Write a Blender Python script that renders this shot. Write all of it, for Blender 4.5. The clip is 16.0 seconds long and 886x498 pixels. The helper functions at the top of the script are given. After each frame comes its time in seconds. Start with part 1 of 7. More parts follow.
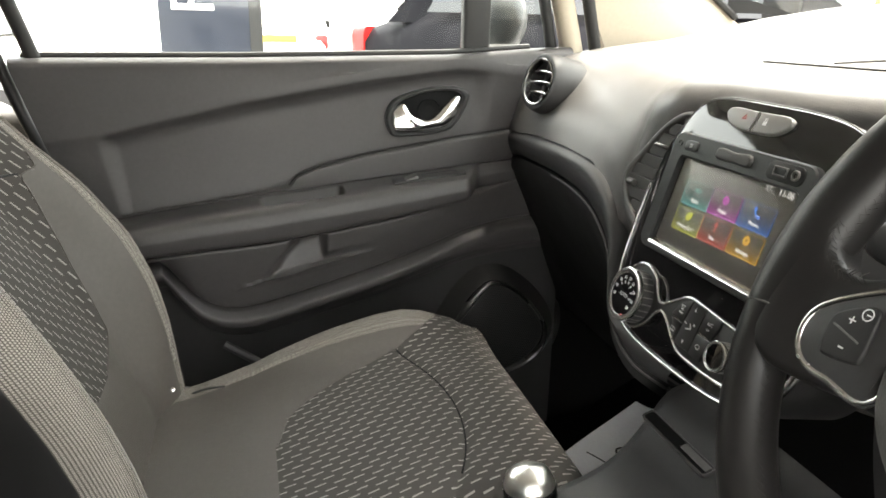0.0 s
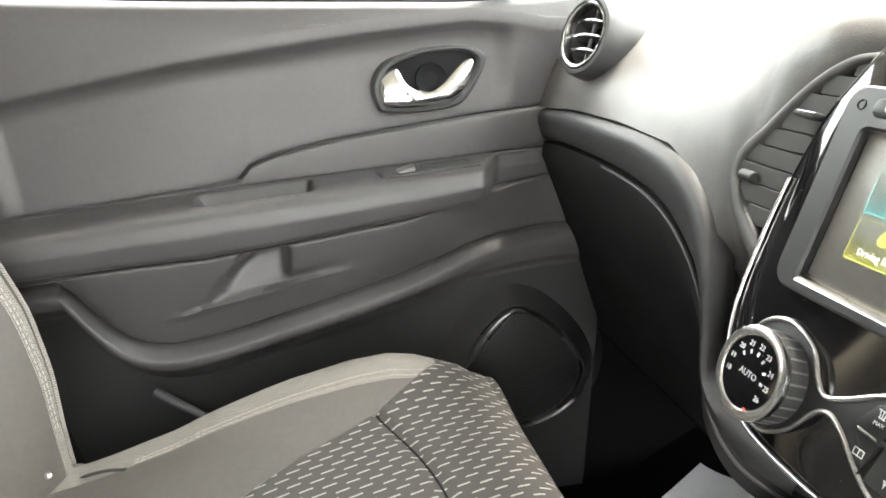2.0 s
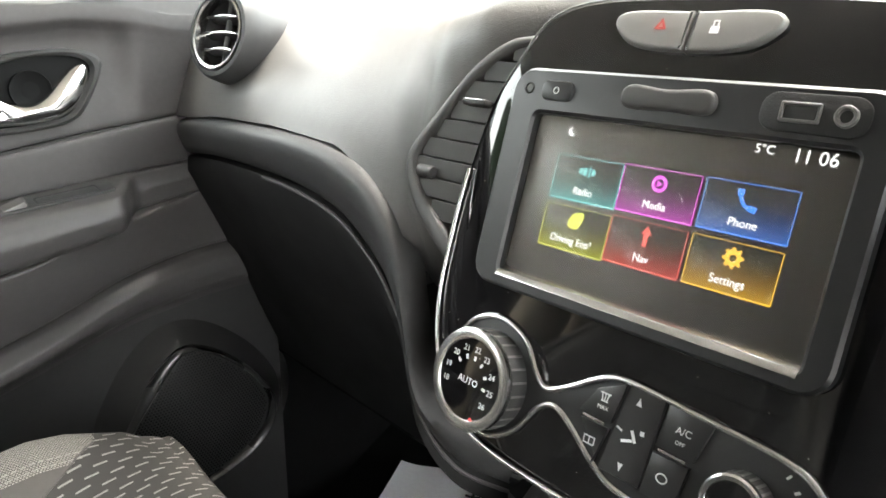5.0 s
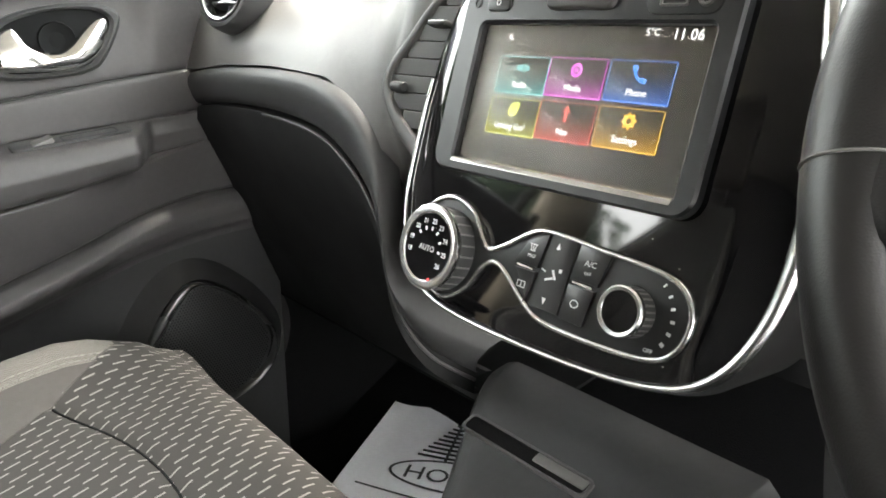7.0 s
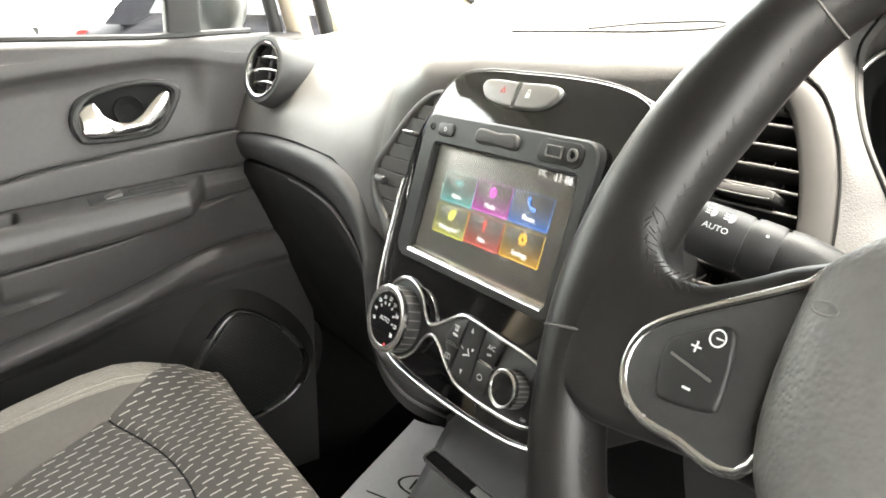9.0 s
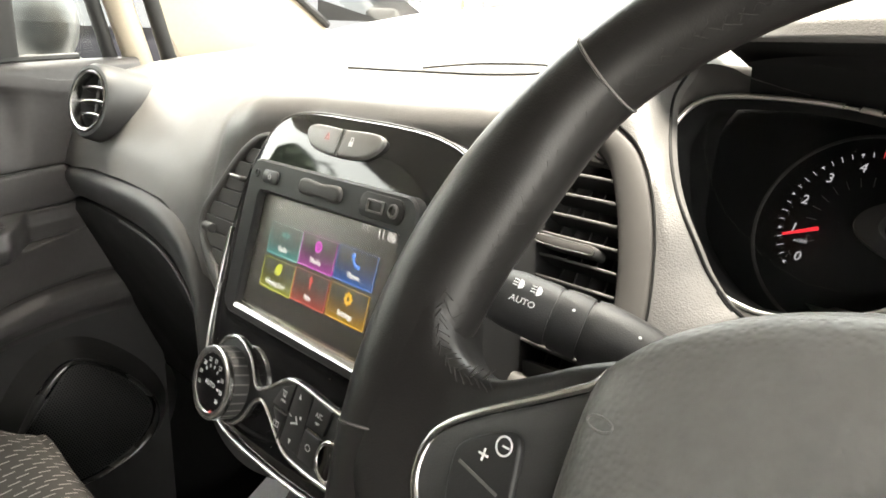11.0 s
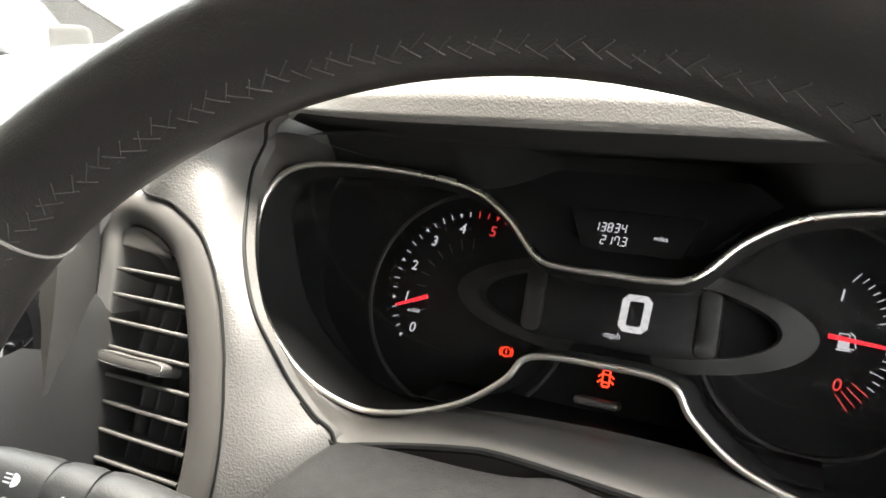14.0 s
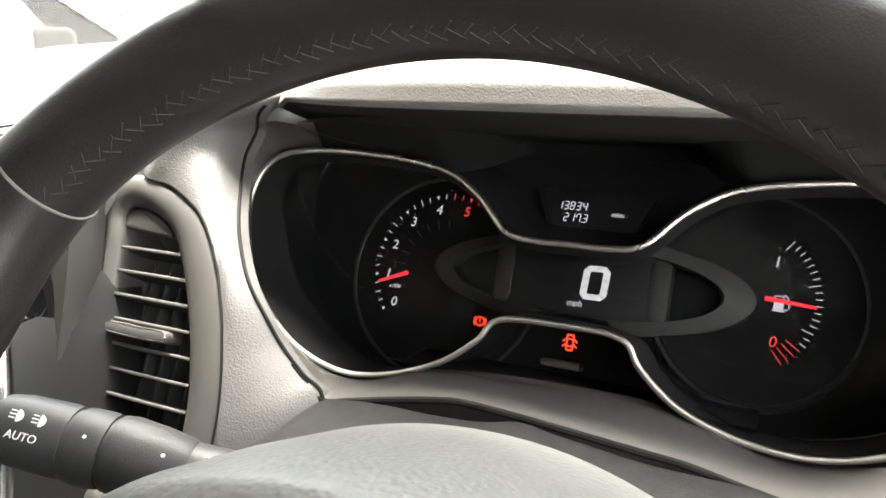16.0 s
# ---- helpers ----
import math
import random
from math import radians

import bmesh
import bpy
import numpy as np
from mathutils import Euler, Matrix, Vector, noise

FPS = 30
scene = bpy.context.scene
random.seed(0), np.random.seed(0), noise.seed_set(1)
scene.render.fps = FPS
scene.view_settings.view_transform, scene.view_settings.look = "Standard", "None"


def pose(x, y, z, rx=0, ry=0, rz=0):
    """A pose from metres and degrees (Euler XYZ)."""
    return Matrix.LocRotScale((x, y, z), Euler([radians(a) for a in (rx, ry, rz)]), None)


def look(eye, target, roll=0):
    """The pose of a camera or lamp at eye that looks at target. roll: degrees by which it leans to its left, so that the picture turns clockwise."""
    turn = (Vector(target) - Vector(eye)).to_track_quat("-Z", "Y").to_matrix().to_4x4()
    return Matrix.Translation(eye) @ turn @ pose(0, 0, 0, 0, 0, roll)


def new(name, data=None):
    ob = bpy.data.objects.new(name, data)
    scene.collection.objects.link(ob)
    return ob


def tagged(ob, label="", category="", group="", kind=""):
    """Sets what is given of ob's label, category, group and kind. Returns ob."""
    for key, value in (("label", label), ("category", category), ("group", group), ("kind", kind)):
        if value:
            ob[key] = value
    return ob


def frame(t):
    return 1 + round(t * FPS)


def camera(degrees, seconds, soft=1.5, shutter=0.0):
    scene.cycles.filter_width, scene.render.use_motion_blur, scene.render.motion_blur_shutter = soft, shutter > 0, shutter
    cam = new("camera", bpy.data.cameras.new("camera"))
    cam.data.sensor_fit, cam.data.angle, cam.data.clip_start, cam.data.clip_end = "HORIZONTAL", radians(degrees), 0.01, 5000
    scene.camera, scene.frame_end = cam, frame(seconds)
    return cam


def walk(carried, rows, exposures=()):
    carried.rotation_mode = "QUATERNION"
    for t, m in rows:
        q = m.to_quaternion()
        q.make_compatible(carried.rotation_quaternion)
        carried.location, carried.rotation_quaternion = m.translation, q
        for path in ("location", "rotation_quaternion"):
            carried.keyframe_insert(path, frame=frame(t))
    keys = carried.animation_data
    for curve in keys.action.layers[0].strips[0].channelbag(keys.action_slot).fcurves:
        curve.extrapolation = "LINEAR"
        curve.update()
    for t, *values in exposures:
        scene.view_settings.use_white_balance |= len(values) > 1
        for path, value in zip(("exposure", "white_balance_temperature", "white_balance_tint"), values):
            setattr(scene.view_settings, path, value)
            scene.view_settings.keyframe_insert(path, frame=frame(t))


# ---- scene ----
cam = camera(63.1, 16.0, soft=1.7)
PATH = [
    (0, (0.556, -0.404, 1.215), (-1.28, 0.102, 0.604), 1.4),
    (0.5, (0.436, -0.401, 1.172), (-1.429, -0.047, 0.543), 1.6),
    (1, (0.365, -0.365, 1.149), (-1.515, -0.1, 0.519), 1.4),
    (1.5, (0.304, -0.329, 1.145), (-1.567, -0.008, 0.514), 1.4),
    (2, (0.259, -0.303, 1.144), (-1.587, 0.146, 0.52), 1.4),
    (2.5, (0.23, -0.295, 1.137), (-1.566, 0.337, 0.526), 1.3),
    (3, (0.2, -0.274, 1.136), (-1.489, 0.619, 0.543), 0.8),
    (3.5, (0.19, -0.266, 1.142), (-1.348, 0.872, 0.562), 1.2),
    (4, (0.182, -0.266, 1.137), (-1.279, 0.967, 0.551), 1.0),
    (4.2, (0.183, -0.267, 1.138), (-1.263, 0.983, 0.549), 0.9),
    (6.3, (0.22, -0.317, 1.114), (-1.199, 0.969, 0.537), 1.0),
    (6.5, (0.242, -0.307, 1.113), (-1.183, 0.973, 0.54), 0.8),
    (7, (0.281, -0.326, 1.083), (-1.165, 0.927, 0.501), 0.8),
    (7.5, (0.306, -0.355, 1.096), (-1.248, 0.757, 0.506), 0.8),
    (8, (0.382, -0.365, 1.152), (-1.194, 0.718, 0.566), 1.2),
    (8.2, (0.412, -0.357, 1.175), (-1.166, 0.724, 0.592), 1.1),
    (10.3, (0.418, -0.262, 1.178), (-1.095, 0.928, 0.634), 1.9),
    (10.5, (0.41, -0.257, 1.18), (-1.042, 1.008, 0.64), 2.1),
    (11, (0.413, -0.256, 1.199), (-0.978, 1.075, 0.657), 1.8),
    (11.5, (0.441, -0.236, 1.216), (-0.883, 1.164, 0.681), 1.4),
    (12, (0.454, -0.22, 1.214), (-0.779, 1.264, 0.687), 1.1),
    (12.5, (0.447, -0.21, 1.225), (-0.7, 1.342, 0.698), 1.1),
    (13, (0.44, -0.178, 1.236), (-0.619, 1.436, 0.715), 0.8),
    (13.5, (0.436, -0.145, 1.237), (-0.505, 1.543, 0.724), 0.7),
    (14, (0.446, -0.137, 1.232), (-0.418, 1.594, 0.723), 0.2),
    (14.5, (0.451, -0.139, 1.229), (-0.376, 1.607, 0.713), -0.1),
    (15, (0.452, -0.148, 1.232), (-0.367, 1.602, 0.718), -0.3),
    (15.5, (0.449, -0.153, 1.224), (-0.366, 1.602, 0.715), -0.3),
    (16, (0.469, -0.17, 1.228), (-0.364, 1.576, 0.722), -0.1),
]
walk(cam, [(t, look(eye, target, roll)) for t, eye, target, roll in PATH], [(0.0, 3.53, 7100, 9), (1.0, 4.60, 6900, 9), (2.0, 4.77, 6850, 9), (2.5, 4.77, 6800, 9), (3.0, 4.57, 6800, 9), (4.0, 4.3, 6750, 9), (6.5, 4.36, 6800, 9), (7.0, 4.47, 6800, 9), (7.5, 4.72, 6900, 9), (8.0, 4.82, 7000, 9), (10.5, 4.05, 7200, 9), (11.0, 3.95, 7300, 9), (11.5, 3.55, 7250, 9), (12.5, 3.56, 7200, 9), (14.0, 4.19, 7000, 9), (16.0, 4.15, 6950, 9)])


# ---- daylight: an even, bright overcast sky ----
world = bpy.data.worlds.new("overcast_sky")
scene.world = world
world.use_nodes = True
wn, wl = world.node_tree.nodes, world.node_tree.links
sky = wn.new("ShaderNodeTexSky")
sky.sky_type, sky.sun_disc = "NISHITA", False
sky.sun_elevation, sky.sun_rotation, sky.dust_density, sky.air_density, sky.ozone_density = radians(82), radians(-38), 6.0, 1.6, 1.0
mixer = wn.new("ShaderNodeMix")
mixer.data_type = "RGBA"
mixer.inputs["Factor"].default_value = 0.72
mixer.inputs[7].default_value = (7.6, 7.7, 7.8, 1)
wl.new(sky.outputs[0], mixer.inputs[6])
wl.new(mixer.outputs[2], wn["Background"].inputs["Color"])
wn["Background"].inputs["Strength"].default_value = 0.12
sun_data = bpy.data.lights.new("sun", "SUN")
sun_data.energy, sun_data.angle, sun_data.color = 3.6, radians(24), (1.0, 0.97, 0.92)
sun = new("sun", sun_data)
sun.matrix_world = look((-0.7, 1.1, 8), (0, 0.2, 0))


# ---- materials ----
def material(name, color, rough=0.5, metal=0.0, grain=0.0, scale=900.0, vary=0.12, coat=0.0, spec=0.5, kind="noise", rough_vary=0.08):
    """A principled surface with colour drift at two scales, uneven gloss and a fine relief."""
    m = bpy.data.materials.new(name)
    m.use_nodes = True
    n, l = m.node_tree.nodes, m.node_tree.links
    b = n["Principled BSDF"]
    b.inputs["Metallic"].default_value = metal
    b.inputs["Coat Weight"].default_value = coat
    b.inputs["Coat Roughness"].default_value = 0.04
    b.inputs["Specular IOR Level"].default_value = spec
    tc = n.new("ShaderNodeTexCoord")
    big, fine = n.new("ShaderNodeTexNoise"), n.new("ShaderNodeTexNoise")
    big.inputs["Scale"].default_value, big.inputs["Detail"].default_value = 9.0, 4.0
    fine.inputs["Scale"].default_value, fine.inputs["Detail"].default_value = 160.0, 3.0
    both = n.new("ShaderNodeMath")
    both.operation = "ADD"
    ramp = n.new("ShaderNodeMapRange")
    ramp.inputs["From Min"].default_value, ramp.inputs["From Max"].default_value = 0.6, 1.4
    ramp.inputs["To Min"].default_value, ramp.inputs["To Max"].default_value = 1 - vary, 1 + vary
    tint = n.new("ShaderNodeVectorMath")
    tint.operation = "SCALE"
    tint.inputs[0].default_value = color
    for tex in (big, fine):
        l.new(tc.outputs["Object"], tex.inputs["Vector"])
    l.new(big.outputs["Fac"], both.inputs[0])
    l.new(fine.outputs["Fac"], both.inputs[1])
    l.new(both.outputs[0], ramp.inputs["Value"])
    l.new(ramp.outputs[0], tint.inputs["Scale"])
    l.new(tint.outputs[0], b.inputs["Base Color"])
    gloss = n.new("ShaderNodeMapRange")
    gloss.inputs["From Min"].default_value, gloss.inputs["From Max"].default_value = 0.3, 0.7
    gloss.inputs["To Min"].default_value, gloss.inputs["To Max"].default_value = max(0.02, rough - rough_vary), rough + rough_vary
    l.new(big.outputs["Fac"], gloss.inputs["Value"])
    l.new(gloss.outputs[0], b.inputs["Roughness"])
    if grain:
        bump = n.new("ShaderNodeBump")
        bump.inputs["Strength"].default_value, bump.inputs["Distance"].default_value = grain, 0.0006
        tex = n.new("ShaderNodeTexVoronoi" if kind == "leather" else "ShaderNodeTexNoise")
        tex.inputs["Scale"].default_value = scale
        if kind == "leather":
            tex.feature = "SMOOTH_F1"
        l.new(tc.outputs["Object"], tex.inputs["Vector"])
        l.new(tex.outputs["Distance" if kind == "leather" else "Fac"], bump.inputs["Height"])
        l.new(bump.outputs[0], b.inputs["Normal"])
    return m


def glowing(name, color, strength):
    m = bpy.data.materials.new(name)
    m.use_nodes = True
    b = m.node_tree.nodes["Principled BSDF"]
    b.inputs["Base Color"].default_value = (0.02, 0.02, 0.02, 1)
    b.inputs["Emission Color"].default_value = (*color, 1)
    b.inputs["Emission Strength"].default_value = strength
    b.inputs["Roughness"].default_value = 0.3
    return m


def glass(name, tint=(1, 1, 1), rough=0.0, base=0.03):
    m = bpy.data.materials.new(name)
    m.use_nodes = True
    n, l = m.node_tree.nodes, m.node_tree.links
    out = n["Material Output"]
    clear, shine, mix, fres = n.new("ShaderNodeBsdfTransparent"), n.new("ShaderNodeBsdfGlossy"), n.new("ShaderNodeMixShader"), n.new("ShaderNodeLayerWeight")
    clear.inputs["Color"].default_value = (*tint, 1)
    shine.inputs["Roughness"].default_value = rough
    power, gain = n.new("ShaderNodeMath"), n.new("ShaderNodeMath")
    power.operation, gain.operation = "POWER", "MULTIPLY_ADD"
    power.inputs[1].default_value = 5.0
    gain.inputs[1].default_value, gain.inputs[2].default_value = 0.9, base
    l.new(fres.outputs["Facing"], power.inputs[0])
    l.new(power.outputs[0], gain.inputs[0])
    l.new(gain.outputs[0], mix.inputs[0])
    l.new(clear.outputs[0], mix.inputs[1])
    l.new(shine.outputs[0], mix.inputs[2])
    l.new(mix.outputs[0], out.inputs["Surface"])
    return m


def woven(name, base, thread, pitch_u, pitch_v, dash_len, dash_wide, slant=0.0):
    """Cloth with short woven dashes in staggered rows; it reads the UV map in metres."""
    m = bpy.data.materials.new(name)
    m.use_nodes = True
    n, l = m.node_tree.nodes, m.node_tree.links
    b = n["Principled BSDF"]
    b.inputs["Roughness"].default_value = 0.85
    b.inputs["Specular IOR Level"].default_value = 0.25
    uv = n.new("ShaderNodeUVMap")
    sep = n.new("ShaderNodeSeparateXYZ")
    l.new(uv.outputs[0], sep.inputs[0])

    def math_node(op, a, c, d=None):
        k = n.new("ShaderNodeMath")
        k.operation = op
        for i, val in enumerate((a, c, d)):
            if val is None:
                continue
            if isinstance(val, (int, float)):
                k.inputs[i].default_value = val
            else:
                l.new(val, k.inputs[i])
        return k.outputs[0]
    row = math_node("DIVIDE", sep.outputs[1], pitch_v)
    line = math_node("FLOOR", row, 0)
    fv = math_node("SUBTRACT", row, line)
    stag = math_node("MULTIPLY", math_node("MODULO", line, 2.0), 0.5)
    col = math_node("ADD", math_node("DIVIDE", sep.outputs[0], pitch_u), stag)
    wob = n.new("ShaderNodeTexNoise")
    wob.inputs["Scale"].default_value = 120.0
    l.new(uv.outputs[0], wob.inputs["Vector"])
    col = math_node("ADD", col, math_node("MULTIPLY", math_node("SUBTRACT", wob.outputs["Fac"], 0.5), 0.05))
    fu = math_node("SUBTRACT", col, math_node("FLOOR", col, 0))
    fv2 = math_node("SUBTRACT", math_node("ADD", fv, math_node("MULTIPLY", math_node("SUBTRACT", fu, 0.5), slant)), 0.5)
    inu = math_node("LESS_THAN", math_node("ABSOLUTE", math_node("SUBTRACT", fu, 0.5), 0), dash_len)
    inv = math_node("LESS_THAN", math_node("ABSOLUTE", fv2, 0), dash_wide)
    dash = math_node("MULTIPLY", inu, inv)
    weave = n.new("ShaderNodeTexNoise")
    weave.inputs["Scale"].default_value, weave.inputs["Detail"].default_value = 900.0, 2.0
    l.new(uv.outputs[0], weave.inputs["Vector"])
    mix = n.new("ShaderNodeMix")
    mix.data_type = "RGBA"
    mix.inputs[6].default_value, mix.inputs[7].default_value = (*base, 1), (*thread, 1)
    l.new(math_node("MULTIPLY", dash, math_node("ADD", math_node("MULTIPLY", weave.outputs["Fac"], 1.0), 0.45)), mix.inputs["Factor"])
    l.new(mix.outputs[2], b.inputs["Base Color"])
    height = math_node("ADD", math_node("MULTIPLY", dash, 0.8), math_node("MULTIPLY", weave.outputs["Fac"], 0.5))
    bump = n.new("ShaderNodeBump")
    bump.inputs["Strength"].default_value, bump.inputs["Distance"].default_value = 0.6, 0.0007
    l.new(height, bump.inputs["Height"])
    l.new(bump.outputs[0], b.inputs["Normal"])
    return m


M_SOFT = material("soft_black_plastic", (0.054, 0.051, 0.051), 0.48, grain=0.2, scale=1400, kind="leather", spec=0.45)
M_HARD = material("hard_black_plastic", (0.036, 0.036, 0.036), 0.46, grain=0.25, scale=1600, spec=0.35)
M_DARK = material("deep_black_plastic", (0.012, 0.012, 0.012), 0.55, grain=0.2, scale=1500)
M_DASH = material("grained_dash_plastic", (0.09, 0.087, 0.084), 0.40, grain=0.30, scale=1300, spec=0.55, kind="leather")
M_GRAIN = material("coarse_grained_plastic", (0.072, 0.0705, 0.069), 0.50, grain=0.40, scale=1050, kind="leather", spec=0.45, vary=0.08)
M_GREY = material("grey_satin_plastic", (0.1125, 0.1095, 0.105), 0.36, grain=0.12, scale=1600)
M_FRAME = material("satin_trim_plastic", (0.051, 0.049, 0.047), 0.50, grain=0.06, scale=1800, spec=0.35, vary=0.06)
M_PIANO = material("piano_black_gloss", (0.004, 0.004, 0.0045), 0.05, coat=0.35, spec=0.4, vary=0.05, rough_vary=0.02)
pn, pl = M_PIANO.node_tree.nodes, M_PIANO.node_tree.links
# fine pale dust on the gloss panels
dust, chosen, small, both_ = pn.new("ShaderNodeTexVoronoi"), pn.new("ShaderNodeMath"), pn.new("ShaderNodeMath"), pn.new("ShaderNodeMath")
dust.inputs["Scale"].default_value = 210.0
chosen.operation, small.operation, both_.operation = "GREATER_THAN", "LESS_THAN", "MULTIPLY"
chosen.inputs[1].default_value, small.inputs[1].default_value = 0.95, 0.075
axes = pn.new("ShaderNodeSeparateXYZ")
pl.new(dust.outputs["Color"], axes.inputs[0])
pl.new(axes.outputs[0], chosen.inputs[0])
pl.new(dust.outputs["Distance"], small.inputs[0])
pl.new(chosen.outputs[0], both_.inputs[0])
pl.new(small.outputs[0], both_.inputs[1])
where = pn.new("ShaderNodeTexCoord")
pl.new(where.outputs["Object"], dust.inputs["Vector"])
speck = pn.new("ShaderNodeMix")
speck.data_type = "RGBA"
speck.inputs[6].default_value, speck.inputs[7].default_value = (0.004, 0.004, 0.0045, 1), (0.45, 0.44, 0.42, 1)
pl.new(both_.outputs[0], speck.inputs["Factor"])
pl.new(speck.outputs[2], pn["Principled BSDF"].inputs["Base Color"])
M_CHROME = material("satin_chrome", (0.60, 0.60, 0.59), 0.24, metal=1.0, vary=0.05, rough_vary=0.05)
M_RING = material("ring_chrome", (0.82, 0.80, 0.76), 0.30, metal=1.0, vary=0.04, rough_vary=0.04)
M_BRIGHT = material("bright_chrome", (0.85, 0.85, 0.84), 0.08, metal=1.0, vary=0.03, rough_vary=0.03)
M_LEATHER = material("wheel_leather", (0.0110, 0.0103, 0.0100), 0.38, grain=0.12, scale=1500, spec=0.35, kind="leather")
M_AIRBAG = material("airbag_cover_vinyl", (0.121, 0.119, 0.114), 0.46, grain=0.55, scale=480, kind="leather")
M_THREAD = material("dark_thread", (0.034, 0.033, 0.032), 0.8, spec=0.1)
M_JOINT = material("grey_joint_thread", (0.10, 0.095, 0.09), 0.7)
M_PALE_THREAD = material("pale_thread", (0.33, 0.31, 0.28), 0.8)
M_VINYL = material("grey_brown_vinyl", (0.068, 0.0605, 0.0535), 0.55, grain=0.3, scale=1100, kind="leather")
M_MESH = woven("pale_mesh_cloth", (0.09, 0.083, 0.073), (0.33, 0.305, 0.275), 0.0026, 0.0017, 0.33, 0.3)
M_CLOTH = woven("dash_patterned_cloth", (0.054, 0.050, 0.046), (0.27, 0.255, 0.24), 0.021, 0.0105, 0.30, 0.092, 0.5)
M_MATT = material("matt_black_plastic", (0.0055, 0.0058, 0.006), 0.8, spec=0.16, grain=0.1, scale=1500)
M_CARPET = material("black_carpet", (0.008, 0.008, 0.008), 0.95, grain=0.8, scale=500, spec=0.04)
M_PAPER = material("grey_paper_mat", (0.80, 0.80, 0.82), 0.7, vary=0.06)
M_INK = material("black_ink", (0.02, 0.02, 0.022), 0.6)
M_BEIGE = material("beige_trim", (0.42, 0.37, 0.29), 0.8, vary=0.06)
M_RUBBER = material("black_rubber", (0.012, 0.012, 0.012), 0.6)
M_GLASS = glass("clear_glass", (0.93, 0.95, 0.94))
M_COVER = glass("display_cover", (0.9, 0.9, 0.9), 0.0, 0.006)
M_FILM = glass("matt_screen_film", (0.95, 0.94, 0.92), 0.48, 0.060)
M_FILM.node_tree.nodes["Glossy BSDF"].inputs["Color"].default_value = (0.88, 0.82, 0.73, 1)
M_WHITE = glowing("white_marking", (0.86, 0.88, 1.0), 0.046)
M_SCREEN = glowing("screen_white", (0.95, 0.97, 1.0), 0.085)
M_UNIT = material("satin_black_bezel", (0.015, 0.0155, 0.0165), 0.36, grain=0.06, scale=1800, spec=0.5, vary=0.06)
M_PRINT = material("white_print", (0.7, 0.7, 0.7), 0.6)
M_RED_GLOW = glowing("red_marking", (1.0, 0.07, 0.07), 0.055)
M_WARN = glowing("red_warning_light", (1.0, 0.05, 0.02), 0.17)
M_GLOW = {k: glowing(k + "_tile_light", c, 0.075) for k, c in dict(teal=(0.1, 0.62, 0.6), violet=(0.8, 0.06, 0.75), blue=(0.05, 0.25, 0.9), green=(0.6, 0.68, 0.05), red=(0.85, 0.09, 0.07), amber=(0.95, 0.55, 0.04)).items()}


# ---- building helpers ----
def spline(pts, per=6, closed=True):
    """Points along a smooth line through a few control points."""
    pts = [Vector(p) for p in pts]
    n, out = len(pts), []
    for i in range(n if closed else n - 1):
        a, b, c, d = (pts[(i + k) % n] if closed else pts[min(max(i + k, 0), n - 1)] for k in (-1, 0, 1, 2))
        for j in range(per):
            t = j / per
            out.append(0.5 * (2 * b + (c - a) * t + (2 * a - 5 * b + 4 * c - d) * t * t + (3 * b - a - 3 * c + d) * t ** 3))
    if not closed:
        out.append(pts[-1])
    return out


def rounded(w, h, r, cx=0.0, cy=0.0, n=5):
    """A rectangle with rounded corners."""
    out = []
    for sx, sy, a0 in ((1, 1, 0), (-1, 1, 90), (-1, -1, 180), (1, -1, 270)):
        for k in range(n + 1):
            a = radians(a0 + 90 * k / n)
            out.append(Vector((cx + sx * (w / 2 - r) + r * math.cos(a), cy + sy * (h / 2 - r) + r * math.sin(a))))
    return out


def circle(r, n=32, cx=0.0, cy=0.0, ry=None):
    return [Vector((cx + r * math.cos(2 * math.pi * k / n), cy + (ry or r) * math.sin(2 * math.pi * k / n))) for k in range(n)]


def offset(loop, d):
    """A closed 2D loop moved outwards by d (it runs anticlockwise)."""
    n = len(loop)
    out = []
    for i, p in enumerate(loop):
        t = loop[(i + 1) % n] - loop[i - 1]
        nrm = Vector((t.y, -t.x))
        out.append(p + nrm.normalized() * d if nrm.length > 1e-9 else p.copy())
    return out


def plane_frame(origin, slope=0.0, yaw=0.0):
    """A frame on a surface that faces the seats: u to the right, v up along it, w towards the seats. slope: lean back, y over z."""
    c, s = math.cos(math.atan(slope)), math.sin(math.atan(slope))
    m = Matrix(((1, 0, 0, 0), (0, s, -c, 0), (0, c, s, 0), (0, 0, 0, 1)))
    return Matrix.Translation(origin) @ Matrix.Rotation(radians(yaw), 4, "Z") @ m


def ring_strip(bm, rings, closed=True):
    """Quads between loops of the same length."""
    vs = [[bm.verts.new(p) for p in r] for r in rings]
    for a, b in zip(vs, vs[1:]):
        for i in range(len(a) if closed else len(a) - 1):
            j = (i + 1) % len(a)
            bm.faces.new((a[i], a[j], b[j], b[i]))
    return vs


def lift(F, loop, w):
    return [F @ Vector((p.x, p.y, w)) for p in loop]


def slab(F, loop, w0, w1, bevel=0.0008, steps=2, bm=None):
    """A plate with rounded front edge."""
    bm = bm or bmesh.new()
    rings = [lift(F, loop, w0), lift(F, loop, w1 - bevel)]
    for k in range(1, steps + 1):
        a = math.pi / 2 * k / steps
        rings.append(lift(F, offset(loop, -bevel * (1 - math.cos(a))), w1 - bevel + bevel * math.sin(a)))
    vs = ring_strip(bm, rings)
    bm.faces.new(vs[-1])
    bm.faces.new(vs[0][::-1])
    return bm


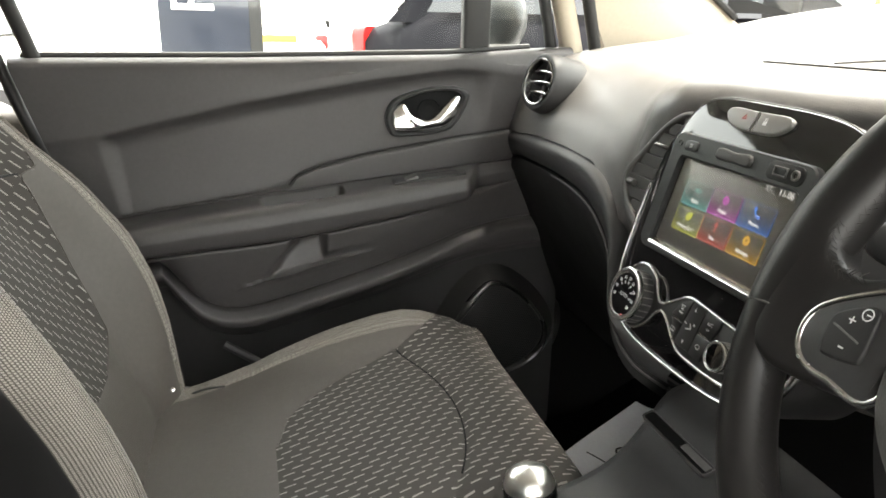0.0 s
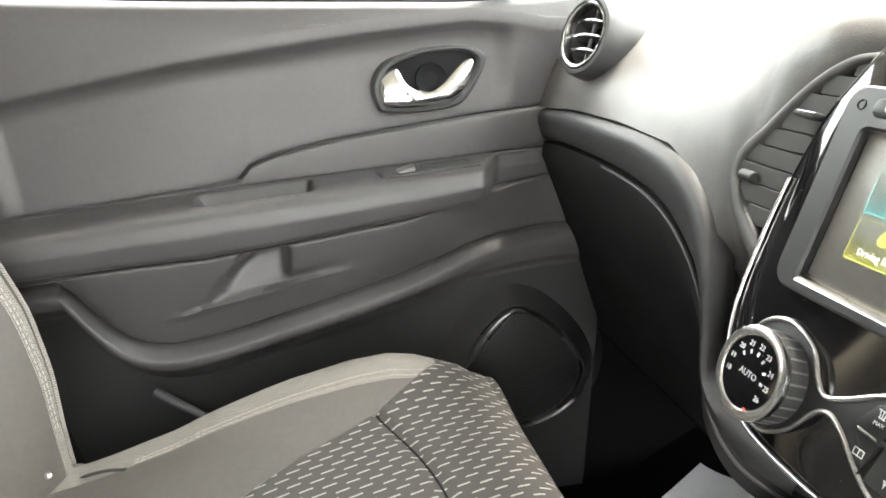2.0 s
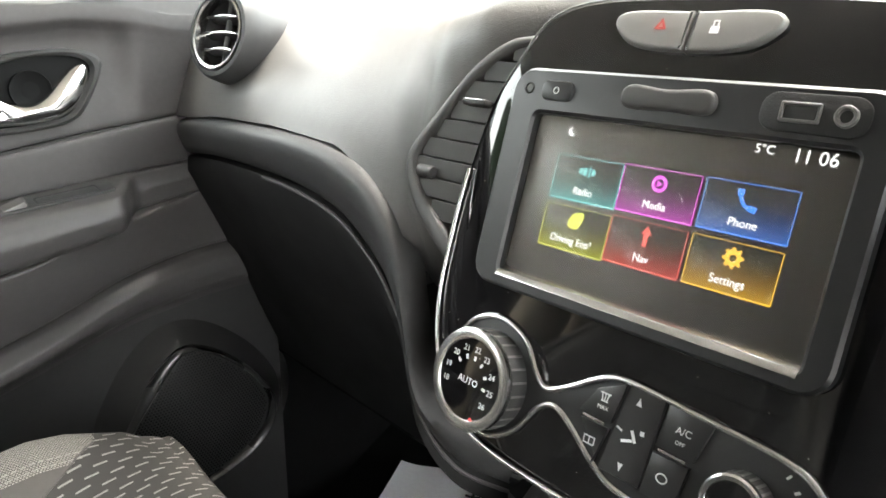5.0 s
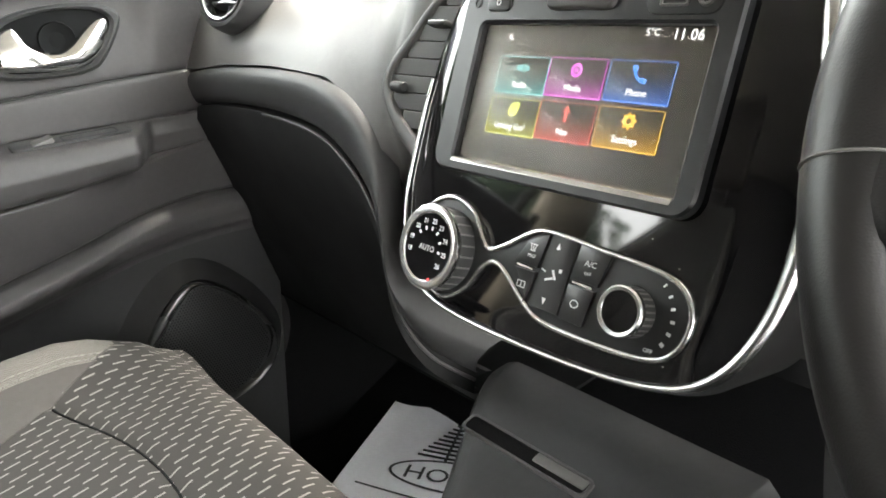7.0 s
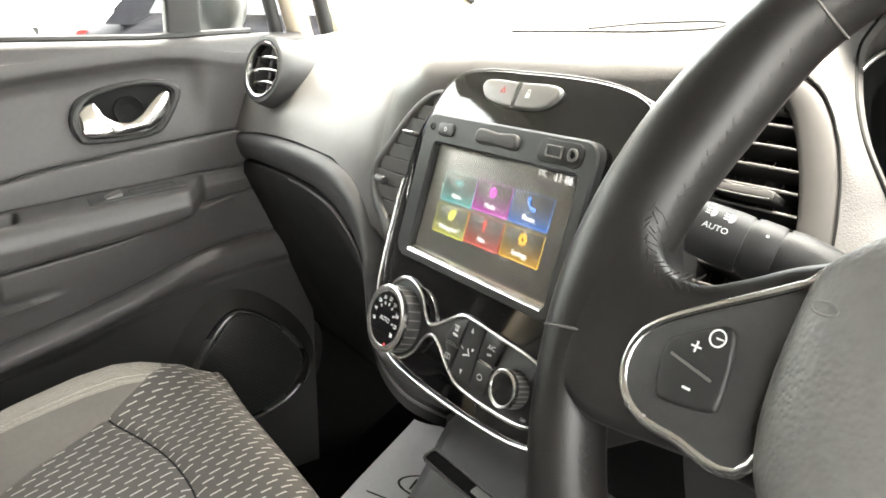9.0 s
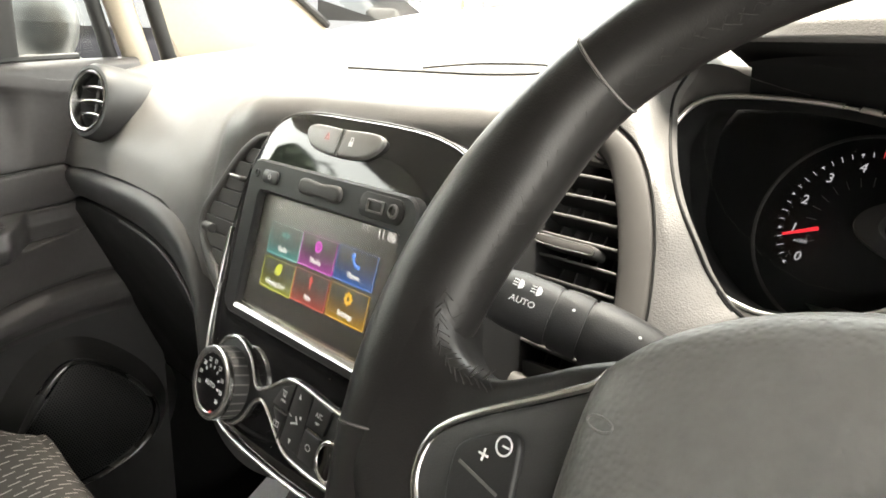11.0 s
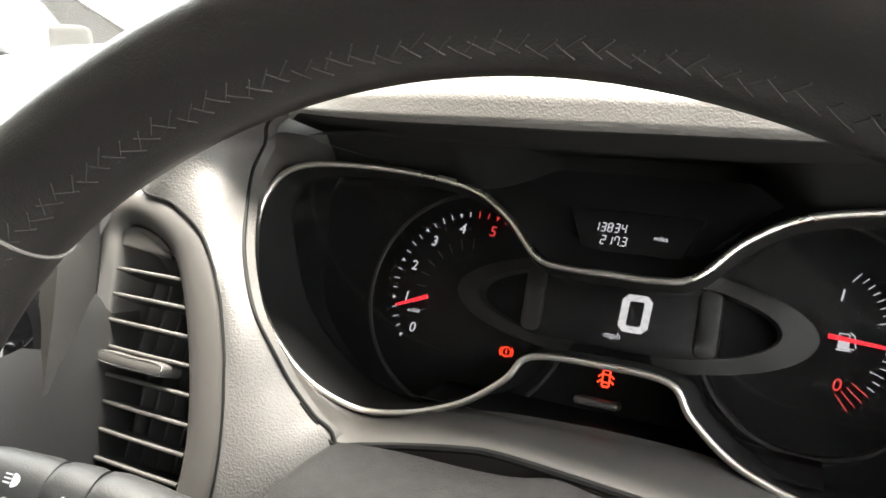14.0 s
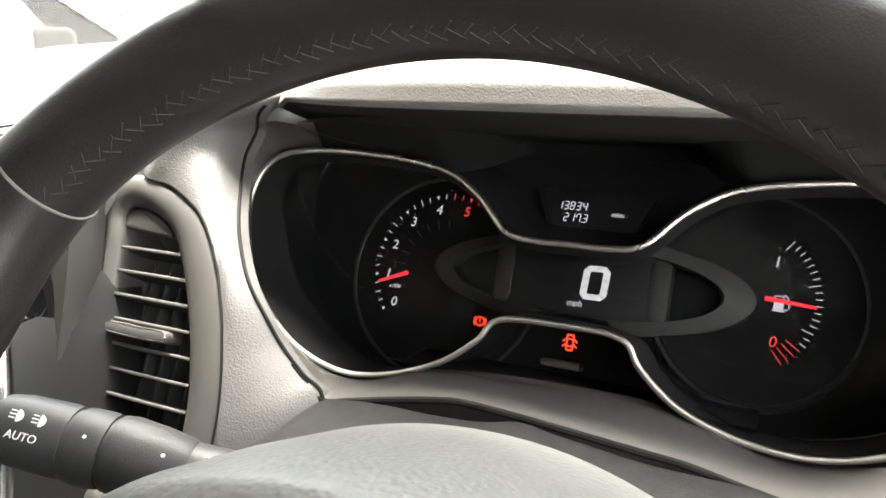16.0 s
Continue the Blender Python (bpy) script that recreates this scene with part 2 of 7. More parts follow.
def border(F, outer, inner, w0, w1, w2, bevel=0.001, bm=None):
    """A frame with an opening: outer wall from w0 to w1, a face, and an inner wall down to w2."""
    bm = bm or bmesh.new()
    ring_strip(bm, [lift(F, outer, w0), lift(F, outer, w1 - bevel), lift(F, offset(outer, -bevel), w1),
                    lift(F, offset(inner, bevel), w1), lift(F, inner, w1 - bevel), lift(F, inner, w2)])
    return bm


def tube(path, r, closed=False, sides=10, flat=1.0, up=(0, 0, 1), bm=None, radii=None):
    """A round or flattened bar along a path of 3D points."""
    bm = bm or bmesh.new()
    path = [Vector(p) for p in path]
    n, rings = len(path), []
    for i, p in enumerate(path):
        t = (path[(i + 1) % n] - path[i - 1]) if closed else (path[min(i + 1, n - 1)] - path[max(i - 1, 0)])
        t.normalize()
        side = t.cross(Vector(up))
        side = side.normalized() if side.length > 1e-6 else t.orthogonal().normalized()
        over = side.cross(t)
        rr = radii[i] if radii else r
        rings.append([p + side * rr * math.cos(2 * math.pi * k / sides) + over * rr * flat * math.sin(2 * math.pi * k / sides) for k in range(sides)])
    if closed:
        rings.append(rings[0])
    vs = ring_strip(bm, rings)
    if closed:
        bmesh.ops.remove_doubles(bm, verts=bm.verts, dist=1e-7)
    else:
        bm.faces.new(vs[0][::-1])
        bm.faces.new(vs[-1])
    return bm


def lathe(F, profile, n=40, bm=None, close=True):
    """A turned body: profile of (radius, w)."""
    bm = bm or bmesh.new()
    vs = ring_strip(bm, [lift(F, circle(max(r, 1e-5), n), w) for r, w in profile])
    if close:
        bm.faces.new(vs[-1])
        bm.faces.new(vs[0][::-1])
    return bm


def sheet(fn, nu, nv, uv=None, thick=0.0):
    """A surface from fn(s, t), s and t from 0 to 1; uv(s, t) in metres."""
    bm = bmesh.new()
    layer = bm.loops.layers.uv.new("UVMap")
    vs = [[bm.verts.new(fn(i / nu, j / nv)) for i in range(nu + 1)] for j in range(nv + 1)]
    for j in range(nv):
        for i in range(nu):
            ij = ((i, j), (i + 1, j), (i + 1, j + 1), (i, j + 1))
            f = bm.faces.new([vs[b][a] for a, b in ij])
            if uv:
                for lp, (a, b) in zip(f.loops, ij):
                    lp[layer].uv = uv(a / nu, b / nv)
    if thick:
        bmesh.ops.recalc_face_normals(bm, faces=bm.faces)
        bmesh.ops.solidify(bm, geom=bm.faces[:], thickness=thick)
    return bm


def box(lo, hi, bevel=0.0, bm=None, M=None):
    bm2 = bmesh.new()
    bmesh.ops.create_cube(bm2, size=1)
    lo, hi = Vector(lo), Vector(hi)
    bmesh.ops.transform(bm2, matrix=Matrix.LocRotScale((lo + hi) / 2, None, hi - lo), verts=bm2.verts)
    if bevel:
        bmesh.ops.bevel(bm2, geom=bm2.edges[:], offset=bevel, segments=3, profile=0.5, affect="EDGES")
    if M:
        bmesh.ops.transform(bm2, matrix=M, verts=bm2.verts)
    if bm is None:
        return bm2
    me = bpy.data.meshes.new("tmp")
    bm2.to_mesh(me)
    bm.from_mesh(me)
    bpy.data.meshes.remove(me)
    bm2.free()
    return bm


def world_of(ob):
    m = ob.matrix_basis.copy()
    while ob.parent:
        m = ob.parent.matrix_basis @ ob.matrix_parent_inverse @ m if not ob.parent.parent else world_of(ob.parent) @ ob.matrix_parent_inverse @ m
        break
    return m


def part(name, bm, mat, parent=None, label="", sharp=38, smooth=True):
    """Links a bmesh, given in world places, as one mesh object under a thing or a part."""
    if isinstance(bm, bmesh.types.BMesh):
        bmesh.ops.recalc_face_normals(bm, faces=bm.faces)
        me = bpy.data.meshes.new(name)
        bm.to_mesh(me)
        bm.free()
    else:
        me = bm
    co = np.empty(len(me.vertices) * 3)
    me.vertices.foreach_get("co", co)
    co = co.reshape(-1, 3)
    mid = (co.min(0) + co.max(0)) / 2
    me.vertices.foreach_set("co", (co - mid).ravel())
    if smooth:
        me.polygons.foreach_set("use_smooth", [True] * len(me.polygons))
        me.set_sharp_from_angle(angle=radians(sharp))
    me.materials.clear()
    me.materials.append(mat)
    me.update()
    ob = new(name, me)
    ob.location = mid
    if parent:
        ob.parent = parent
        ob.matrix_parent_inverse = world_of(parent).inverted()
    return tagged(ob, label) if label else ob


def thing(name, at, label, category, group="", kind=""):
    ob = new(name)
    ob.empty_display_size = 0.02
    ob.location = at
    return tagged(ob, label, category, group, kind)


def letters(text, F, u, v, size, w, mat, parent, name="lettering", align="CENTER", shear=0.0, turn=0.0, squeeze=1.0):
    """Raised lettering in the built-in font."""
    cu = bpy.data.curves.new(name, "FONT")
    cu.body, cu.size, cu.align_x, cu.align_y, cu.extrude, cu.shear, cu.resolution_u = text, size, align, "CENTER", 0.0001, shear, 3
    tmp = bpy.data.objects.new(name, cu)
    scene.collection.objects.link(tmp)
    me = bpy.data.meshes.new_from_object(tmp.evaluated_get(bpy.context.evaluated_depsgraph_get()))
    bpy.data.objects.remove(tmp)
    me.transform(F @ Matrix.Translation((u, v, w)) @ Matrix.Rotation(radians(turn), 4, "Z") @ Matrix.Diagonal((squeeze, 1, 1, 1)))
    return part(name, me, mat, parent, smooth=False)


def bars(F, rects, w, h=0.0003):
    """Several small flat bars as one mesh: rects of (u, v, width, height, turn)."""
    bm = bmesh.new()
    for u, v, a, b, turn in rects:
        M = F @ Matrix.Translation((u, v, w)) @ Matrix.Rotation(radians(turn), 4, "Z")
        box((-a / 2, -b / 2, 0), (a / 2, b / 2, h), bm=bm, M=M)
    return bm


def ease(v, a, b):
    f = min(max((v - a) / (b - a), 0.0), 1.0)
    return f * f * (3 - 2 * f)


# ---- setting: ground, car shell ----
def ground_z(y):
    """The yard is level round the car and climbs ahead of it."""
    return 0.1 * max(0.0, y - 4.0)


ground = part("ground", sheet(lambda s, t: Vector((-90 + 180 * s, -90 + 180 * t, ground_z(-90 + 180 * t) + 0.004 * math.sin(9 * s) * math.cos(8 * t))), 40, 90), material("wet_tarmac", (0.30, 0.30, 0.30), 0.25, grain=0.4, scale=60, vary=0.25))
tagged(ground, "pale wet tarmac of a car sales yard", "ground", kind="structure")

floor = part("floor", sheet(lambda s, t: Vector((-0.72 + 1.44 * s, -1.3 + 1.92 * t, 0.43 + 0.012 * math.sin(7 * s) * math.sin(9 * t) + max(0, t - 0.8) * 1.1)), 40, 50, thick=0.02), M_CARPET)
tagged(floor, "black carpet on the cabin floor", "floor", kind="structure")


def roof_point(s, t):
    x = -0.72 + 1.44 * s
    # Unseen front edge reaches past the windscreen top to shade the cabin.
    y = -1.3 + 1.43 * t
    return Vector((x, y, 1.60 - 0.10 * (2 * s - 1) ** 4 - 0.05 * t * t - 0.05 * (1 - t) ** 3))


ceiling = part("ceiling", sheet(roof_point, 24, 24, thick=0.03), material("pale_headlining", (0.27, 0.255, 0.23), 0.9, grain=0.3, scale=900))
tagged(ceiling, "pale cloth headlining under the car roof", "ceiling", kind="structure")

# Added wall, higher than a sill, cuts low light into the footwell.
wall_right = part("wall_right", box((0.68, -0.62, 0.36), (0.76, 0.62, 0.78), 0.02), M_DARK)
tagged(wall_right, "plain dark added wall low on the driver's side", "wall", kind="structure")
# Added full-height wall without a window, unseen; it blocks light from behind.
wall_rear_right = part("wall_rear_right", box((0.70, -1.3, 0.40), (0.76, -0.62, 1.60), 0.02), M_DARK)
tagged(wall_rear_right, "plain dark added wall at the rear quarter", "wall", kind="structure")
wall_rear_left = part("wall_rear_left", box((-0.76, -1.3, 0.40), (-0.70, -1.0, 1.14), 0.02), M_BEIGE)
tagged(wall_rear_left, "beige lining of the rear quarter below its window", "wall", kind="structure")
# Added wall in place of the rear window keeps light off the gloss panels.
wall_rear = part("wall_rear", box((-0.74, -1.36, 0.40), (0.74, -1.30, 1.62), 0.02), M_SOFT)
tagged(wall_rear, "plain dark added wall behind the front seats", "wall", kind="structure")
wall_front = part("wall_front", box((-0.74, 0.60, 0.30), (0.74, 0.64, 1.10), 0.01), M_DARK)
tagged(wall_front, "black bulkhead behind the footwell", "wall", kind="structure")
wall_left_front = part("wall_left_front", box((-0.80, 0.135, 0.36), (-0.655, 0.64, 1.145), 0.02), M_CARPET)
tagged(wall_left_front, "dark footwell side on the passenger's side", "wall", kind="structure")
wall_left = part("wall_left", box((-0.80, -1.3, 0.36), (-0.72, 0.62, 1.06), 0.02), M_DARK)
tagged(wall_left, "dark outer skin of the passenger's side", "wall", kind="structure")


def pillar(name, a, b, wide, deep, mat, label):
    path = spline([a, (Vector(a) + Vector(b)) / 2 + Vector((0.0, 0.0, 0.02)), b], 6, False)
    ob = part(name, tube(path, wide, sides=14, flat=deep, up=(1, 0, 0)), mat)
    return tagged(ob, label, "pillar", kind="structure")




def pillar_point(s, t):
    z = 1.13 + 0.44 * t
    rear = 0.215 - (z - 1.18) * 0.55
    front = max(rear + 0.06, 0.449 - (z - 1.248) * 1.5)
    return Vector((-0.662 + 0.13 * (z - 1.13) + 0.018 * math.sin(math.pi * s) - 0.02 * s, rear + (front - rear) * s, z))


pillar_left = part("pillar_left", sheet(pillar_point, 16, 24, thick=0.03), M_BEIGE)
tagged(pillar_left, "beige trim on the windscreen pillar", "pillar", kind="structure")
pillar("pillar_right", (0.72, 0.62, 1.13), (0.60, 0.08, 1.56), 0.05, 0.6, M_BEIGE, "beige trim on the windscreen pillar")
pillar("pillar_rear_left", (-0.70, -0.79, 0.45), (-0.66, -0.90, 1.56), 0.075, 0.7, M_BEIGE, "beige trim on the middle pillar")
pillar("pillar_rear_right", (0.72, -0.60, 0.45), (0.64, -0.70, 1.56), 0.065, 0.7, M_DARK, "dark trim on the middle pillar")

screen_seal = part("trim_screen_seal", tube([pillar_point(1.0, 0.22 + 0.74 * k / 12) + Vector((0.006, 0.004, 0)) for k in range(13)], 0.0065, sides=8), M_RUBBER)
tagged(screen_seal, "black rubber seal between pillar and windscreen", "seal", kind="structure")
bm = bmesh.new()
ring_strip(bm, [[Vector((-0.668 + 0.06 * f + 0.002 * k, 0.468 + 0.085 * f, z)) for k, z in ((0, 1.235), (0, 1.268 - 0.030 * f), (2, 1.268 - 0.030 * f), (2, 1.235))] for f in (0, 0.1, 0.25, 0.5, 0.75, 1.0)])
tagged(part("trim_screen_border", bm, M_RUBBER), "black border at the lower corner of the windscreen", "window frame", kind="structure")
windscreen = part("windscreen", sheet(lambda s, t: Vector((-0.70 + 1.40 * s + (0.1 * t) * (1 - 2 * s), 0.90 - 0.86 * t - 0.12 * (2 * s - 1) ** 2, 1.13 + 0.44 * t)), 20, 12, thick=0.004), M_GLASS)
windscreen.visible_shadow = False
tagged(windscreen, "clear laminated windscreen", "window", kind="structure")
for nm, x0, x1, y0, y1 in (("window_left", -0.70, -0.63, -0.74, 0.12),):
    pane = part(nm, sheet(lambda s, t: Vector((x0 + (x1 - x0) * t, y0 + (y1 - y0) * s, 1.10 + 0.45 * t)), 12, 8, thick=0.004), M_GLASS)
    pane.visible_shadow = False
    tagged(pane, "clear side window of the car", "window", kind="structure")

# ---- dashboard shell ----
STATIONS = [
    (-0.68, [(0.04, 1.030), (0.05, 1.060), (0.07, 1.105), (0.11, 1.142), (0.17, 1.160), (0.27, 1.172), (0.42, 1.180), (0.60, 1.178), (0.86, 1.150)]),
    (-0.60, [(0.035, 1.034), (0.045, 1.065), (0.065, 1.110), (0.11, 1.150), (0.18, 1.170), (0.28, 1.184), (0.42, 1.195), (0.60, 1.195), (0.86, 1.165)]),
    (-0.50, [(0.032, 1.043), (0.045, 1.075), (0.075, 1.112), (0.12, 1.150), (0.19, 1.175), (0.29, 1.195), (0.43, 1.212), (0.62, 1.215), (0.88, 1.185)]),
    (-0.40, [(0.030, 1.046), (0.048, 1.078), (0.078, 1.112), (0.12, 1.148), (0.19, 1.178), (0.29, 1.203), (0.44, 1.222), (0.62, 1.225), (0.89, 1.195)]),
    (-0.30, [(0.030, 1.042), (0.044, 1.072), (0.068, 1.108), (0.105, 1.145), (0.18, 1.178), (0.29, 1.206), (0.44, 1.226), (0.62, 1.229), (0.90, 1.200)]),
    (-0.245, [(0.030, 1.020), (0.040, 1.058), (0.060, 1.102), (0.095, 1.143), (0.17, 1.177), (0.29, 1.206), (0.44, 1.227), (0.62, 1.230), (0.90, 1.200)]),
    (-0.205, [(0.026, 0.985), (0.032, 1.035), (0.045, 1.095), (0.073, 1.142), (0.16, 1.175), (0.29, 1.205), (0.44, 1.227), (0.62, 1.230), (0.90, 1.200)]),
    (-0.185, [(0.050, 0.94), (0.024, 1.010), (0.037, 1.090), (0.062, 1.142), (0.150, 1.174), (0.29, 1.205), (0.44, 1.227), (0.62, 1.230), (0.90, 1.200)]),
    (-0.150, [(0.090, 0.90), (0.050, 1.000), (0.046, 1.090), (0.058, 1.147), (0.14, 1.174), (0.29, 1.204), (0.44, 1.227), (0.62, 1.230), (0.90, 1.200)]),
    (-0.09, [(0.12, 0.89), (0.08, 1.00), (0.078, 1.10), (0.076, 1.147), (0.125, 1.170), (0.29, 1.204), (0.44, 1.227), (0.62, 1.230), (0.90, 1.200)]),
    (0.0, [(0.12, 0.89), (0.08, 1.00), (0.080, 1.10), (0.080, 1.149), (0.125, 1.170), (0.29, 1.204), (0.44, 1.227), (0.62, 1.230), (0.90, 1.200)]),
    (0.09, [(0.10, 0.89), (0.09, 1.00), (0.10, 1.10), (0.092, 1.150), (0.135, 1.174), (0.29, 1.206), (0.44, 1.228), (0.62, 1.230), (0.90, 1.200)]),
    (0.138, [(0.12, 0.89), (0.16, 1.00), (0.18, 1.10), (0.165, 1.163), (0.20, 1.190), (0.29, 1.208), (0.44, 1.228), (0.62, 1.230), (0.90, 1.200)]),
    (0.160, [(0.12, 0.89), (0.25, 1.00), (0.27, 1.10), (0.26, 1.170), (0.265, 1.195), (0.31, 1.206), (0.44, 1.228), (0.62, 1.230), (0.90, 1.200)]),
    (0.26, [(0.12, 0.89), (0.29, 1.00), (0.30, 1.10), (0.31, 1.180), (0.33, 1.205), (0.38, 1.220), (0.46, 1.228), (0.62, 1.230), (0.90, 1.200)]),
    (0.52, [(0.12, 0.89), (0.29, 1.00), (0.30, 1.10), (0.31, 1.180), (0.33, 1.205), (0.38, 1.220), (0.46, 1.228), (0.62, 1.225), (0.89, 1.190)]),
    (0.60, [(0.07, 0.89), (0.13, 1.00), (0.17, 1.10), (0.16, 1.170), (0.22, 1.195), (0.32, 1.205), (0.44, 1.215), (0.62, 1.210), (0.87, 1.175)]),
    (0.74, [(0.05, 0.89), (0.06, 1.00), (0.07, 1.10), (0.11, 1.142), (0.17, 1.160), (0.27, 1.172), (0.42, 1.180), (0.60, 1.178), (0.86, 1.150)]),
]


def dash_point(s, t):
    """A point of the dashboard skin: s across the car, t from its lower edge to the windscreen."""
    x = -0.68 + 1.42 * s
    k = 0
    while k < len(STATIONS) - 2 and STATIONS[k + 1][0] < x:
        k += 1
    (xa, pa), (xb, pb) = STATIONS[k], STATIONS[k + 1]
    f = min(max((x - xa) / (xb - xa), 0), 1)
    f = f * f * (3 - 2 * f) * 0.5 + f * 0.5
    q = t * 8
    i = min(int(q), 7)
    g = q - i

    def cr(p):
        a, b, c, d = (Vector(p[min(max(i + j, 0), 8)]) for j in (-1, 0, 1, 2))
        return 0.5 * (2 * b + (c - a) * g + (2 * a - 5 * b + 4 * c - d) * g * g + (3 * b - a - 3 * c + d) * g ** 3)
    yz = cr(pa).lerp(cr(pb), f)
    return Vector((x, yz.x, yz.y + 0.022 * ease(yz.x, 0.28, 0.52)))


dash = thing("dashboard", (0, 0.3, 0.9), "dark grey grained plastic dashboard under the windscreen", "dashboard")
part("upper_skin", sheet(dash_point, 150, 56, thick=0.003), M_DASH, dash, sharp=60)

# lower roll of the passenger side and glovebox
ROLL = [(-0.66, 0.045, 1.024), (-0.55, 0.028, 1.034), (-0.44, 0.022, 1.040), (-0.34, 0.022, 1.040), (-0.278, 0.022, 1.032), (-0.232, 0.022, 1.010), (-0.200, 0.018, 0.977), (-0.176, 0.008, 0.930), (-0.155, 0.004, 0.885), (-0.140, 0.03, 0.85), (-0.125, 0.08, 0.82)]
LID = [(-0.66, 0.05, 0.985), (-0.55, 0.036, 0.998), (-0.44, 0.030, 1.002), (-0.36, 0.030, 0.999), (-0.298, 0.030, 0.989), (-0.258, 0.030, 0.970), (-0.226, 0.028, 0.947), (-0.197, 0.022, 0.918), (-0.170, 0.014, 0.870), (-0.152, 0.035, 0.825), (-0.14, 0.08, 0.79)]
roll_line, lid_line = spline(ROLL, 8, False), spline(LID, 8, False)
bm = bmesh.new()
rings = []
for a, b in zip(roll_line, lid_line):
    d = b - a
    rings.append([a + Vector((0, 0.02, 0.004)), a + Vector((0, 0.0, 0.0)), a + Vector((0, -0.005, -0.002)) + d * 0.10, a + Vector((0, -0.007, 0)) + d * 0.4, a + Vector((0, -0.004, 0)) + d * 0.8, a + Vector((0, -0.001, 0)) + d * 0.96, b + Vector((0, 0.004, 0)), b + Vector((0, 0.02, -0.004))])
ring_strip(bm, rings, False)
part("lower_roll", bm, M_HARD, dash, sharp=50)
bm = bmesh.new()
rings = []
for a in lid_line:
    low = Vector((a.x * 0.96 - 0.02, 0.16, 0.70))
    rings.append([a + Vector((0.002, 0.012, -0.002)), a + Vector((0, 0.0, -0.004)), a + Vector((0, -0.002, -0.02)), a.lerp(low, 0.3) + Vector((0, -0.006, 0)), a.lerp(low, 0.65) + Vector((0, -0.003, 0)), low])
ring_strip(bm, rings, False)
lid = part("glovebox_lid", bm, material("glovebox_plastic", (0.009, 0.009, 0.009), 0.62, grain=0.2, scale=1500, spec=0.22), dash, "black glovebox lid", sharp=50)
# Lighter plastic tube along the upper edge of the lid.
part("lid_edge", tube([p + Vector((0.001, -0.0022, -0.0055)) for p in lid_line[18:]], 0.0016, sides=8), M_SOFT, lid, "lighter satin edge")
part("under_panel", sheet(lambda s, t: Vector((-0.66 + 0.50 * s, 0.16 + 0.44 * t, 0.70 + 0.05 * t)), 8, 6, thick=0.004), M_MATT, dash)
# seams drawn on the top: the small lid above the screen
SLOT = [(-0.145, 0.150), (-0.05, 0.155), (0.06, 0.162), (0.066, 0.185), (0.03, 0.195), (-0.02, 0.190), (-0.06, 0.166)]


def on_dash(x, y):
    s, lo, hi = (x + 0.68) / 1.42, 0.3, 1.0
    for _ in range(26):
        mid = (lo + hi) / 2
        lo, hi = (mid, hi) if dash_point(s, mid).y < y else (lo, mid)
    return dash_point(s, lo)


part("tray_seam", tube([on_dash(p.x, p.y) + Vector((0, 0, 0.0009)) for p in spline(SLOT, 8, False)], 0.0011, sides=6), M_DARK, dash)
part("front_seam", tube([on_dash(-0.5 + 0.02 * k, 0.50 - 0.25 * ((-0.5 + 0.02 * k) ** 2)) + Vector((0, 0, 0.0006)) for k in range(46)], 0.0004, sides=6), M_HARD, dash)

# ---- round side vent ----
SV = plane_frame((-0.509, 0.043, 1.122), 0.25, 12) @ Matrix.Scale(0.86, 4)
vent = thing("round_vent", (-0.585, 0.03, 1.06), "round black air vent with satin rim at the dashboard end", "air vent")
part("housing", lathe(SV, [(0.055, -0.06), (0.054, -0.01), (0.0525, 0.004), (0.049, 0.010), (0.0445, 0.011), (0.0400, 0.004), (0.0375, -0.04)], 48, close=False), M_HARD, vent)
part("rim", lathe(SV, [(0.0420, 0.0105), (0.0405, 0.0118), (0.0382, 0.0108), (0.0372, 0.004), (0.0374, -0.002)], 48, close=False), M_CHROME, vent, "satin chrome rim")
part("backing", lathe(SV, [(0.044, -0.042), (0.001, -0.044)], 32), M_DARK, vent)
for k in range(3):
    v = -0.020 + 0.0185 * k
    hw = math.sqrt(0.0370 ** 2 - v * v)
    slat = part("slat", slab(SV @ Matrix.Translation((0, v, -0.006)) @ Matrix.Rotation(radians(72), 4, "X"), rounded(2 * hw, 0.017, 0.002), -0.0008, 0.0008, 0.0005), M_HARD, vent)
    part("slat_lip", tube([SV @ Vector((hw * c * 0.98, v + 0.004 * (1 - c * c), 0.002 - 0.003 * c * c)) for c in [-1 + 0.2 * j for j in range(11)]], 0.0011, sides=8), M_CHROME, slat, "thin chrome lip")
part("spine", tube([SV @ Vector((0.0, -0.04, -0.006)), SV @ Vector((0.0, 0.04, -0.006))], 0.003), M_HARD, vent)

# ---- centre stack ----
FA = plane_frame((0, 0, 1.0), 0.29)


def fz(pts):
    """Places given as x and height, laid onto the leaning stack."""
    return [Vector((x, (z - 1.0) * 1.041)) for x, z in pts]


def bend(v, u=0.0):
    """The top of the stack rolls away towards the windscreen, its flanks to the sides."""
    return -0.15 * max(0.0, v - 0.100) - 6.0 * max(0.0, v - 0.136) ** 2 - 6.0 * max(0.0, -0.100 - u) ** 2 - 4.0 * max(0.0, u - 0.108) ** 2


